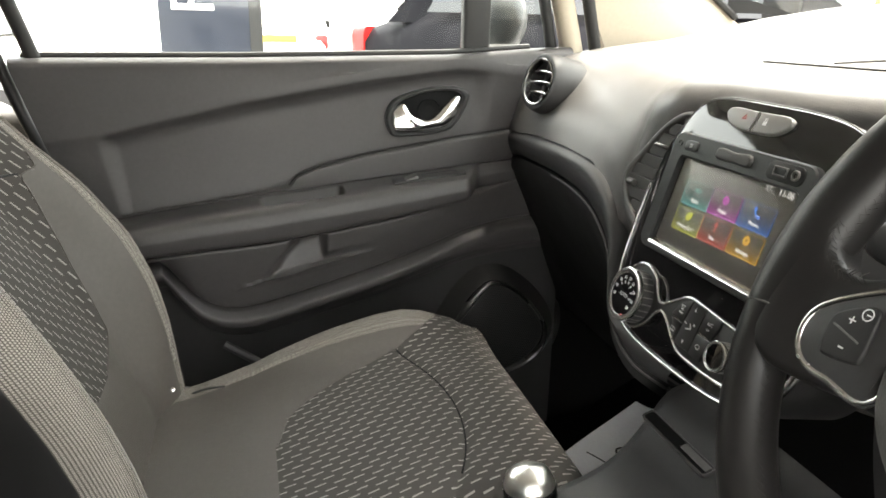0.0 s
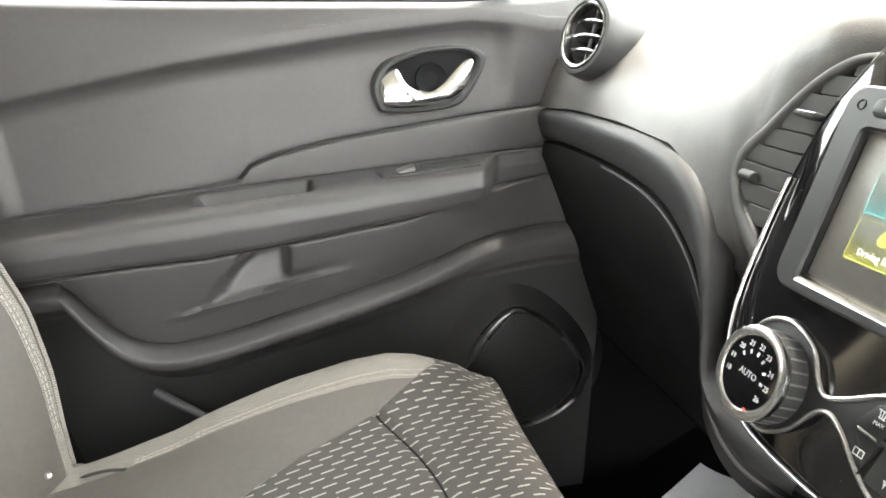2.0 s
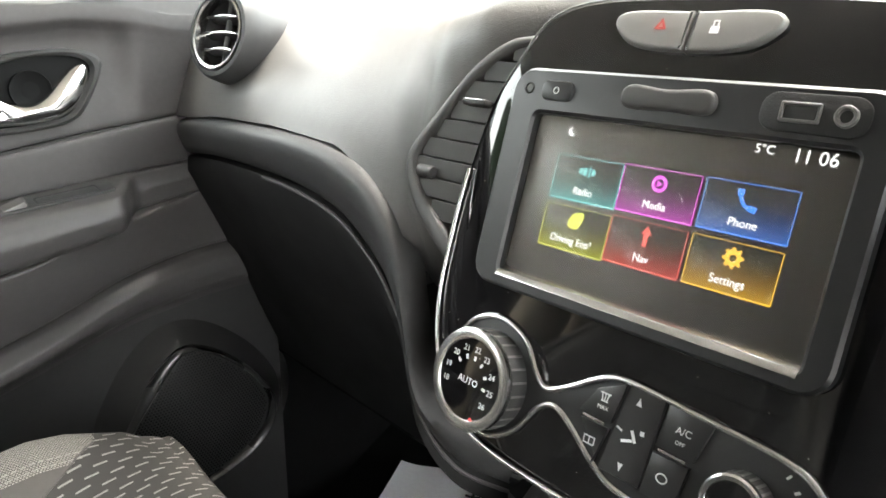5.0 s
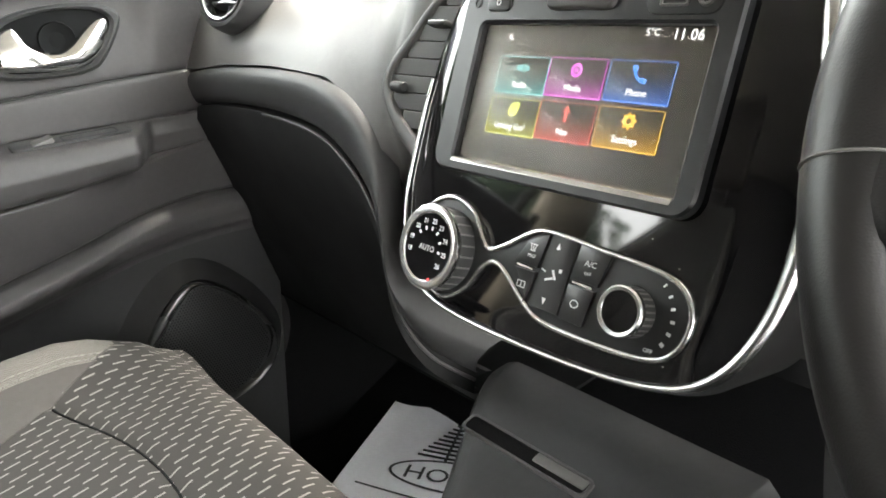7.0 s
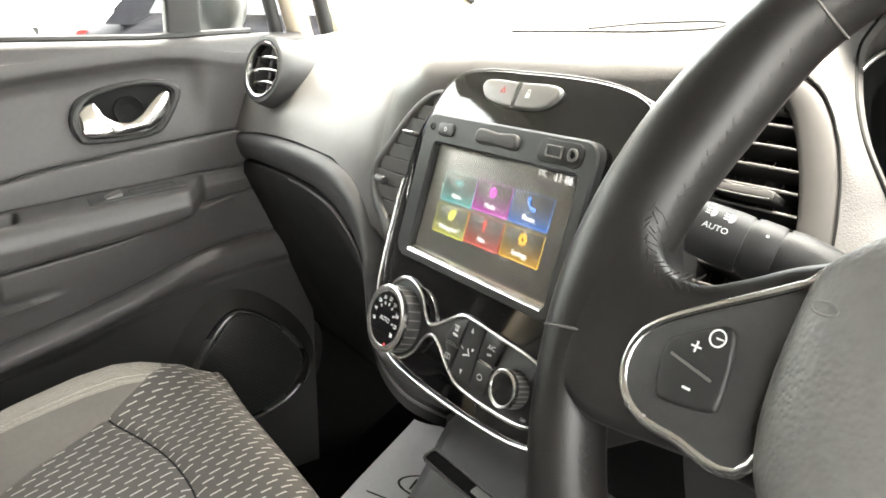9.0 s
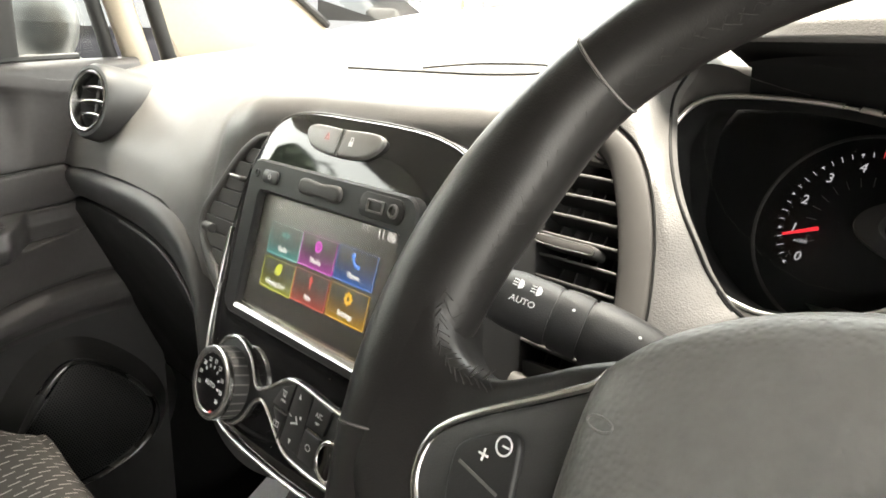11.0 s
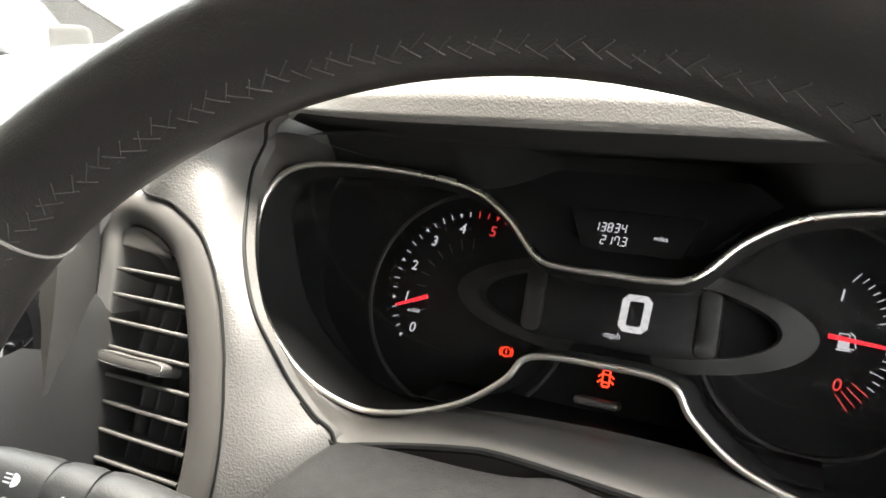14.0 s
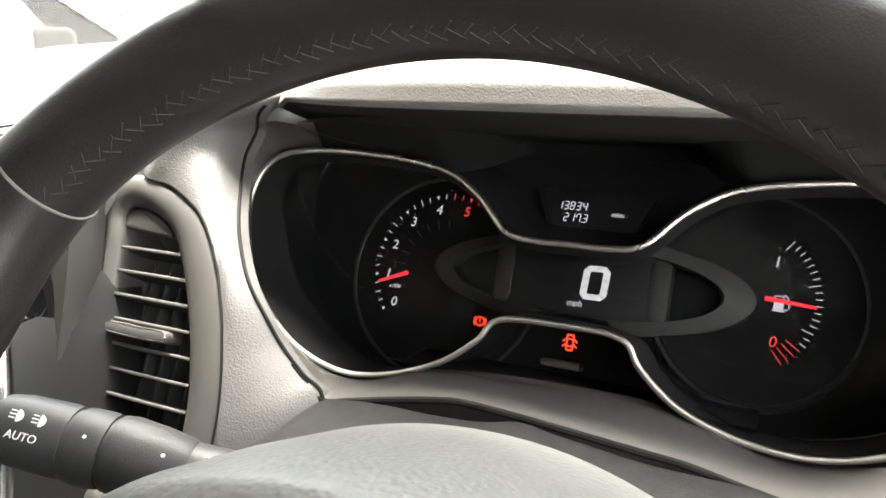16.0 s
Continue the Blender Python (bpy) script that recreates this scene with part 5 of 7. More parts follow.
mids = [-0.205 + 0.41 * k / 80 for k in range(81) if abs(-0.205 + 0.41 * k / 80) < 0.10]
bm = bmesh.new()
ring_strip(bm, [[CH @ Vector((u, 0.0055, -0.0005)) for u in mids], [CH @ Vector((u, 0.003, -0.02)) for u in mids], [DI @ Vector((u, dv(1.050), 0.001)) for u in mids]], False)
part("lower_shelf", bm, wide_black, binnacle, "smoked black shelf under the warning lamps")
# grained panel between the vent frame and the bezel
A_ = spline([(0.130, 0.27, 1.208), (0.132, 0.19, 1.196), (0.1272, 0.138, 1.166), (0.1541, 0.1314, 1.1588), (0.1776, 0.1257, 1.1473), (0.1916, 0.1187, 1.1334), (0.197, 0.1148, 1.1255), (0.2021, 0.111, 1.1179), (0.2115, 0.1014, 1.0987), (0.2155, 0.0957, 1.0874), (0.2192, 0.0901, 1.0762), (0.223, 0.0819, 1.0598), (0.2249, 0.0727, 1.0414), (0.224, 0.062, 1.018), (0.215, 0.04, 0.96)], 5, False)
B_ = spline([(0.225, 0.27, 1.222), (0.222, 0.20, 1.218), (0.1948, 0.1680, 1.2034), (0.1764, 0.1800, 1.1862), (0.1732, 0.1720, 1.1716), (0.1833, 0.1540, 1.1545), (0.1953, 0.1370, 1.1393), (0.2071, 0.1250, 1.1240), (0.2183, 0.1170, 1.1112), (0.2288, 0.1150, 1.0966), (0.2386, 0.115, 1.0815), (0.252, 0.114, 1.0685), (0.2643, 0.113, 1.0584), (0.266, 0.100, 1.030), (0.270, 0.080, 0.970)], 5, False)
bm = bmesh.new()
rings = []
for i, (a, b) in enumerate(zip(A_, B_)):
    nrm = Vector((0.35, -0.8, 0.45)).normalized()
    rings.append([a + Vector((0, 0.006, -0.002))] + [a.lerp(b, f) + nrm * (0.0030 * math.sin(math.pi * f)) + Vector((0, -0.25, 0.95)) * (0.012 * (1 - ease(i, 10, 26)) * math.sin(math.pi * f ** 0.8)) for f in (0.0, 0.05, 0.12, 0.22, 0.35, 0.5, 0.65, 0.78, 0.88, 0.95, 1.0)] + [b + Vector((0.002, 0.006, -0.003))])
ring_strip(bm, rings, False)
part("side_panel", bm, M_GRAIN, binnacle, "grained panel beside the vent", sharp=60)
part("side_seam", tube([b + Vector((0.0004, -0.0002, 0)) for b in B_[10:]], 0.0011, sides=6), M_MATT, binnacle)
part("frame_seam", tube([a + Vector((0.0002, -0.0004, 0.0003)) for a in A_[10:]], 0.0007, sides=6), M_MATT, binnacle)
# hood
def hood_point(s, t):
    x = 0.208 + 0.33 * s
    a = 2 * s - 1
    crown = max(0.0, 1 - abs(a) ** 2.6)
    prof = [(0.225, 1.186), (0.16, 1.196), (0.140, 1.2025), (0.1315, 1.2055), (0.1285, 1.2085), (0.1315, 1.2140 + 0.004 * crown), (0.140, 1.2190 + 0.009 * crown), (0.160, 1.2228 + 0.014 * crown), (0.24, 1.2235 + 0.016 * crown), (0.42, 1.219 + 0.008 * crown)]
    q = t * 9
    i = min(int(q), 8)
    y = prof[i][0] + (prof[i + 1][0] - prof[i][0]) * (q - i)
    z = prof[i][1] + (prof[i + 1][1] - prof[i][1]) * (q - i)
    drop = 0.005 * max(0, abs(a) - 0.93) / 0.07
    return Vector((x, y + 0.034 * abs(a) ** 4, z - drop))


part("hood", sheet(lambda s, t: hood_point(s, 0.36 + 0.64 * t), 60, 30, thick=0.002), M_DASH, binnacle, sharp=70)
part("hood_lining", sheet(lambda s, t: hood_point(0.008 + 0.984 * s, 0.365 * t), 60, 12), M_MATT, binnacle, "matt black lining under the hood", sharp=70)
# Panel under the hood; its matt black also stands in for the hood's shade.
bm = bmesh.new()
wide = [-0.168 + 0.336 * k / 80 for k in range(81)]
deepf = [1 - ease(abs(u), 0.050, 0.085) for u in wide]
ring_strip(bm, [[Vector((XC + u * 0.90, 0.146 + 0.02 * abs(u / 0.19) ** 3, 1.2005 - 0.012 * abs(u / 0.19) ** 6)) for u in wide],
                [Vector((XC + u * 0.94, 0.185 + 0.02 * f, 1.193)) for u, f in zip(wide, deepf)],
                [(CH @ Vector((u, goggle_edge(u, True) + 0.0026, -0.003))).lerp(DI @ Vector((u, dv(1.178), 0.002)), f) for u, f in zip(wide, deepf)],
                [(CH @ Vector((u, goggle_edge(u, True) + 0.0026, -0.012))).lerp(DI @ Vector((u, dv(1.170), 0.001)), f) for u, f in zip(wide, deepf)]], False)
part("shade_panel", bm, M_MATT, binnacle, sharp=60)

# ---- steering column ----
column = thing("steering_column", (XC, 0.05, 0.98), "black plastic steering column cowl", "steering column")


def cowl(s, t):
    a = math.pi * 2 * s
    y = 0.155 - 0.15 * t
    w, h = 0.062 + 0.012 * t, 0.048
    return Vector((0.384 + w * (abs(math.cos(a)) ** 0.6) * math.copysign(1, math.cos(a)), y, 0.992 + 0.030 * (1 - t) * 0.7 - 0.018 * t + h * 0.9 * (abs(math.sin(a)) ** 0.7) * math.copysign(1, math.sin(a))))


part("cowl", sheet(cowl, 48, 14), M_HARD, column, sharp=60)


def gaiter(s, t):
    x = 0.232 + 0.309 * s
    y = 0.113 - 0.115 * t
    d = max(0.0, 0.275 - x, x - 0.498)
    fold = 0.0028 * math.exp(-((x - 0.372) / 0.012) ** 2) * math.exp(-(t / 0.22) ** 2) + 0.0014 * math.sin(70 * x) * math.exp(-(t / 0.12) ** 2)
    return Vector((x, y, 1.0590 + 0.006 * ease(x, 0.27, 0.35) * (1 - ease(x, 0.40, 0.50)) - 0.0245 * (d / 0.034) ** 2.6 - 0.11 * (0.113 - y) + fold))


part("top_gaiter", sheet(gaiter, 80, 24, thick=0.003), material("dusty_rubber", (0.012, 0.012, 0.0125), 0.9, grain=0.4, scale=900, vary=0.35, spec=0.12), column, "dusty soft rubber gaiter", sharp=70)

# indicator stalk
stalk = thing("indicator_stalk", (0.29, 0.03, 1.05), "black lighting stalk with white printed symbols", "stalk")
S0, S1 = Vector((0.1885, -0.008, 1.0850)), Vector((0.319, 0.045, 1.051))
ax = (S1 - S0).normalized()
side_ = ax.cross(Vector((0, 0, 1))).normalized()
upv = side_.cross(ax)
ST = Matrix((( *side_, 0), (*upv, 0), (*ax, 0), (0, 0, 0, 1))).transposed()
ST.translation = S0


def stalk_piece(name, prof, label=""):
    return part(name, lathe(ST, prof, 36), M_HARD, stalk, label)


stalk_piece("end_knob", [(0.004, -0.0005), (0.0097, 0.0006), (0.0130, 0.004), (0.0145, 0.012), (0.0151, 0.030), (0.0147, 0.0335)])
stalk_piece("ring_gap", [(0.0140, 0.033), (0.0140, 0.036)])
stalk_piece("turn_ring", [(0.0149, 0.0355), (0.0154, 0.038), (0.0156, 0.046), (0.0151, 0.049)])
stalk_piece("ring_gap", [(0.0140, 0.0485), (0.0140, 0.0515)])
stalk_piece("collar", [(0.0154, 0.051), (0.0160, 0.056), (0.0150, 0.068), (0.0132, 0.080), (0.0122, 0.083)])
stalk_piece("arm", [(0.0120, 0.0825), (0.0122, 0.100), (0.0110, 0.140)])
face = (Vector((0.42, -0.25, 1.22)) - S0).normalized()
face = (face - ax * face.dot(ax)).normalized()
tang = ax.copy()


def print_frame(along, r, spin=0.0):
    nrm = Matrix.Rotation(radians(spin), 3, ax) @ face
    v = nrm.cross(tang)
    F = Matrix(((*tang, 0), (*v, 0), (*nrm, 0), (0, 0, 0, 1))).transposed()
    F.translation = S0 + ax * along + nrm * r
    return F


P1 = print_frame(0.0185, 0.0153, -14)
letters("AUTO", P1, 0.001, -0.004, 0.0045, 0, M_PRINT, stalk)
head = bmesh.new()
for u in (-0.0045, 0.0045):
    slab(P1 @ Matrix.Translation((u + 0.001, 0.0035, 0)), spline([(-0.0002, 0.0022), (0.0016, 0.0016), (0.0022, 0.0), (0.0016, -0.0016), (-0.0002, -0.0022)], 4), 0, 0.0002, 0.00003, bm=head)
    for k in range(3):
        box((u - 0.0022, 0.0021 + 0.0014 * k, 0), (u + 0.0002, 0.0026 + 0.0014 * k, 0.0002), bm=head, M=P1)
part("headlamp_icons", head, M_PRINT, stalk, smooth=False)
for al, r, sp in ((0.0425, 0.0156, -20), (0.0735, 0.0144, -22)):
    part("white_dot", lathe(print_frame(al, r, sp), [(0.0009, -0.0004), (0.0007, 0.0002)], 12), M_PRINT, stalk)
P2 = print_frame(0.092, 0.0122, -16)
head = bmesh.new()
for v in (0.0035, -0.0045):
    slab(P2 @ Matrix.Translation((0.001, v, 0)), spline([(0.0, 0.0024), (0.0018, 0.0017), (0.0024, 0.0), (0.0018, -0.0017), (0.0, -0.0024)], 4), 0, 0.0002, 0.00003, bm=head)
    for k in range(3):
        box((-0.0035, v - 0.0018 + 0.0016 * k, 0), (-0.0006, v - 0.0012 + 0.0016 * k, 0.0002), bm=head, M=P2)
part("foglamp_icons", head, M_PRINT, stalk, smooth=False)

# ---- steering wheel ----
WH = plane_frame((0.3866, -0.0684, 1.0752), math.tan(0.4658))
wheel = thing("steering_wheel", (0.3866, -0.0684, 0.9), "black leather steering wheel with vinyl airbag cover", "steering wheel")
R_, r_ = 0.1905, 0.0168


def rim_section(deg):
    """Half width and depth of the rim at an angle: thicker thumb grips beside the spokes."""
    d = min(abs((deg - a + 180) % 360 - 180) for a in (168, 12))
    grip = math.exp(-(d / 24.0) ** 4)
    return r_ * (1 + 0.44 * grip), r_ * (1.12 + 0.04 * grip), 0.0048 * grip


def rim_piece(a0, a1, n, scale=1.0):
    bm = bmesh.new()
    rings = []
    for k in range(n + 1):
        deg = a0 + (a1 - a0) * k / n
        a = radians(deg)
        hw, dp, shift = rim_section(deg)
        c, s = math.cos(a), math.sin(a)
        rings.append([WH @ Vector(((R_ - shift + hw * scale * math.cos(q)) * c, (R_ - shift + hw * scale * math.cos(q)) * s, dp * scale * math.sin(q))) for q in [2 * math.pi * j / 20 for j in range(20)]])
    vs = ring_strip(bm, rings)
    bm.faces.new(vs[0][::-1])
    bm.faces.new(vs[-1])
    return bm


SEAMS = [137.5, 191.0, 349.0, 42.5]
rim = None
for i, a0 in enumerate(SEAMS):
    a1 = SEAMS[(i + 1) % 4]
    a1 += 360 if a1 < a0 else 0
    piece = part("rim", rim_piece(a0 + 0.25, a1 - 0.25, int((a1 - a0) / 2.2)), M_LEATHER, wheel, "stitched black leather rim")
    rim = rim or piece
part("rim_core", rim_piece(0, 359.9, 120, 0.965), M_DARK, wheel)
# sewn joints between the leather pieces
for deg in SEAMS:
    hw, dp, shift = rim_section(deg % 360)
    a = radians(deg)
    loop = [WH @ Vector(((R_ - shift + (hw + 0.0001) * math.cos(q)) * math.cos(a), (R_ - shift + (hw + 0.0001) * math.cos(q)) * math.sin(a), (dp + 0.0001) * math.sin(q))) for q in [2 * math.pi * k / 40 for k in range(40)]]
    part("joint_stitching", tube(loop, 0.0006, True, 6, up=(0.1, 0.9, 0.3)), M_JOINT, wheel, "grey joint stitching")
# laced stitches along the inner side of the rim
bm = bmesh.new()
for k in range(300):
    deg = -50 + 280 * k / 300
    a = radians(deg)
    hw, dp, shift = rim_section(deg % 360)
    q0, q1 = (2.60, 2.82) if k % 2 else (2.90, 2.70)
    pts = []
    for f in (0, 0.33, 0.67, 1):
        q, b = q0 + (q1 - q0) * f + 0.05 * math.sin(5.3 * k), a + (0.024 + 0.006 * math.sin(3.7 * k)) * f
        rr = R_ - shift + (hw + 0.00004) * math.cos(q)
        pts.append(WH @ Vector((rr * math.cos(b), rr * math.sin(b), (dp + 0.00004) * math.sin(q))))
    tube(pts, 0.00019, sides=5, bm=bm)
part("stitching", bm, M_THREAD, wheel, "grey laced stitching", smooth=False)
# airbag cover
COVER = [(-0.092, 0.008), (-0.081, 0.032), (-0.052, 0.051), (-0.012, 0.062), (0.030, 0.062), (0.068, 0.050), (0.089, 0.030), (0.093, -0.010), (0.082, -0.060), (0.035, -0.092), (-0.035, -0.092), (-0.084, -0.055)]
cov = spline(COVER, 7)[::-1]
bm = bmesh.new()
mid = Vector((0.0, -0.004))
rings = [lift(WH, offset(cov, 0.012), -0.070), lift(WH, offset(cov, 0.008), -0.030), lift(WH, offset(cov, 0.003), 0.004), lift(WH, cov, 0.014)]
for k in range(1, 15):
    f = k / 14
    rings.append([WH @ Vector(((q := mid + (p - mid) * (1 - f ** 1.6 * 0.98)).x, q.y, 0.014 + 0.018 * (1 - (1 - f) ** 2.6))) for p in cov])
vs = ring_strip(bm, rings)
bm.faces.new(vs[-1])
part("airbag_cover", bm, M_AIRBAG, wheel, "grained black airbag cover", sharp=60)
part("horn_mark", tube([WH @ Vector((-0.0790 + 0.0045 * math.cos(a), 0.0065 + 0.0022 * math.sin(a), 0.0262)) for a in [2 * math.pi * k / 16 for k in range(16)]], 0.0005, True, 6), M_AIRBAG, wheel)
part("badge", slab(WH @ Matrix.Translation((0, -0.004, 0.034)), [Vector(p) for p in ((0, 0.024), (-0.017, 0), (0, -0.024), (0.017, 0))], 0, 0.003, 0.001), M_BRIGHT, wheel, "chrome diamond badge")
# spokes with switch pads
for sg in (-1, 1):
    top_ = spline([(sg * x, y) for x, y in ((-0.078, 0.0325), (-0.0956, 0.0249), (-0.1054, 0.0202), (-0.1198, 0.0115), (-0.1325, 0.0048), (-0.142, 0.0028), (-0.1516, 0.0037), (-0.159, 0.009), (-0.1635, 0.018), (-0.170, 0.040))], 5, False)
    low_ = spline([(sg * x, y) for x, y in ((-0.070, -0.060), (-0.085, -0.060), (-0.095, -0.060), (-0.107, -0.060), (-0.120, -0.062), (-0.133, -0.064), (-0.147, -0.066), (-0.162, -0.066), (-0.178, -0.055), (-0.192, -0.020))], 5, False)
    bm = bmesh.new()
    rings = []
    for a, b in zip(low_, top_):
        ring = []
        for f, fall in ((0.0, None), (0.0, 0.0060), (0.03, 0.0015), (0.08, 0.0), (0.25, 0.0), (0.45, 0.0), (0.62, 0.0), (0.76, 0.0), (0.86, 0.0003), (0.92, 0.0012), (0.965, 0.0032), (0.99, 0.0060), (1.0, 0.0095), (1.0, 0.0150), (0.985, None)):
            p = a.lerp(b, f)
            ring.append(WH @ Vector((p.x, p.y, -0.013 if fall is None else 0.0108 + 0.0070 * ease(p.length, 0.150, 0.182) - fall)))
        rings.append(ring)
    ring_strip(bm, rings, False)
    sp = part("spoke", bm, M_LEATHER, wheel, "leather-wrapped spoke that flows into the rim", sharp=75)
    crotch = [WH @ p for p in spline([(sg * x, y, w) for x, y, w in ((-0.1330, 0.0034, 0.0088), (-0.1420, 0.0012, 0.0090), (-0.1520, 0.0018, 0.0096), (-0.1602, 0.0070, 0.0110), (-0.1642, 0.0160, 0.0130), (-0.1650, 0.0280, 0.0150))], 6, False)]
    bm = bmesh.new()
    for k in range(0, len(crotch) - 1, 2):
        run_ = (crotch[k + 1] - crotch[k]).normalized()
        off_ = run_.cross(WH.to_3x3() @ Vector((0, 0, 1))).normalized()
        for q in (-1, 1):
            tube([crotch[k] + off_ * (0.0036 * q + 0.0008 * math.sin(2.3 * k)) + Vector((0, -0.0006, 0.0003)), crotch[k] + run_ * (0.0036 + 0.0012 * math.sin(1.7 * k + q)) + Vector((0, -0.0012, 0.0006))], 0.00028, sides=5, bm=bm)
    part("crotch_stitching", bm, M_THREAD, sp, "dark chevron stitching", smooth=False)
    pad = spline([(sg * x, y) for x, y in ((-0.086, 0.0180), (-0.0943, 0.0141), (-0.1104, 0.004), (-0.1299, -0.0079), (-0.144, -0.0182), (-0.1505, -0.0275), (-0.1512, -0.0389), (-0.1464, -0.0488), (-0.1361, -0.055), (-0.120, -0.056), (-0.088, -0.052))], 6)
    if sum(pad[i - 1].x * pad[i].y - pad[i].x * pad[i - 1].y for i in range(len(pad))) < 0:
        pad = pad[::-1]
    part("spoke_trim", tube(lift(WH, pad, 0.0108), 0.0024, True, 10, up=tuple(WH.to_3x3() @ Vector((0, 0, 1)))), M_CHROME, sp, "satin chrome spoke trim")
    part("spoke_panel", slab(WH, offset(pad, -0.001), 0.004, 0.0125, 0.002), M_HARD, sp)
    key = spline([(sg * x, y) for x, y in ((-0.1183, -0.0105), (-0.1333, -0.0205), (-0.135, -0.029), (-0.132, -0.042), (-0.1272, -0.045), (-0.1088, -0.0418), (-0.1055, -0.0365), (-0.1075, -0.0205), (-0.1105, -0.0108))], 5)
    if sum(key[i - 1].x * key[i].y - key[i].x * key[i - 1].y for i in range(len(key))) < 0:
        key = key[::-1]
    kp = part("switch_pad", slab(WH, key, 0.010, 0.0150, 0.0018, 3), M_DARK, sp, "black rubber switch pad")
    KF = WH @ Matrix.Translation((0, 0, 0.0151))
    part("switch_groove", bars(KF, [(sg * -0.1213, -0.0288, 0.0200, 0.0011, -11.5 * sg)], 0, 0.0004), M_GREY, kp)
    if sg < 0:
        letters("+", KF, -0.1223, -0.0214, 0.0095, 0, M_PRINT, kp)
        part("minus_mark", bars(KF, [(-0.1195, -0.0369, 0.0036, 0.0009, 0)], 0, 0.0002), M_PRINT, kp, smooth=False)
        speedo = border(KF @ Matrix.Translation((-0.1154, -0.0150, 0)), circle(0.0036, 20), circle(0.0029, 20), 0, 0.0002, 0, 0.00003)
        box((-0.1160, -0.0154, 0), (-0.1130, -0.0147, 0.0002), bm=speedo, M=KF)
        part("limiter_icon", speedo, M_PRINT, kp, smooth=False)
part("lower_spoke", slab(WH, [Vector(p) for p in ((-0.030, -0.080), (-0.024, -0.180), (0.024, -0.180), (0.030, -0.080))], -0.018, 0.008, 0.006, 4), M_LEATHER, wheel)


# ---- passenger door ----
def along(table, y):
    for (a, va), (b, vb) in zip(table, table[1:]):
        if y <= b:
            f = min(max((y - a) / (b - a), 0), 1)
            return va + (vb - va) * f
    return table[-1][1]


BELT = [(-0.80, 1.142), (-0.40, 1.146), (-0.07, 1.154), (0.06, 1.164), (0.20, 1.172)]
CREASE = [(-0.80, 1.004), (-0.612, 1.026), (-0.40, 1.072), (-0.20, 1.106), (-0.064, 1.124), (0.0, 1.122), (0.04, 1.115)]
SEAM = [(-0.62, 0.905), (-0.40, 0.936), (-0.342, 0.947), (-0.330, 0.962), (-0.296, 0.975), (-0.218, 0.993), (-0.062, 1.018), (0.039, 1.031), (0.20, 1.05)]
ARM = [(-0.80, 0.88), (-0.58, 0.906), (-0.395, 0.928), (-0.03, 0.969), (0.10, 0.983)]
LOWER = [(-0.80, 0.93), (-0.64, 0.90), (-0.600, 0.866), (-0.571, 0.832), (-0.535, 0.784), (-0.498, 0.755), (-0.44, 0.745), (-0.375, 0.757), (-0.218, 0.80), (-0.043, 0.857), (0.05, 0.872), (0.20, 0.88)]


ARM_LOW = [(-0.80, 0.835), (-0.562, 0.855), (-0.472, 0.862), (-0.385, 0.868), (-0.296, 0.880), (-0.23, 0.891), (-0.143, 0.906), (-0.043, 0.926), (0.10, 0.95)]


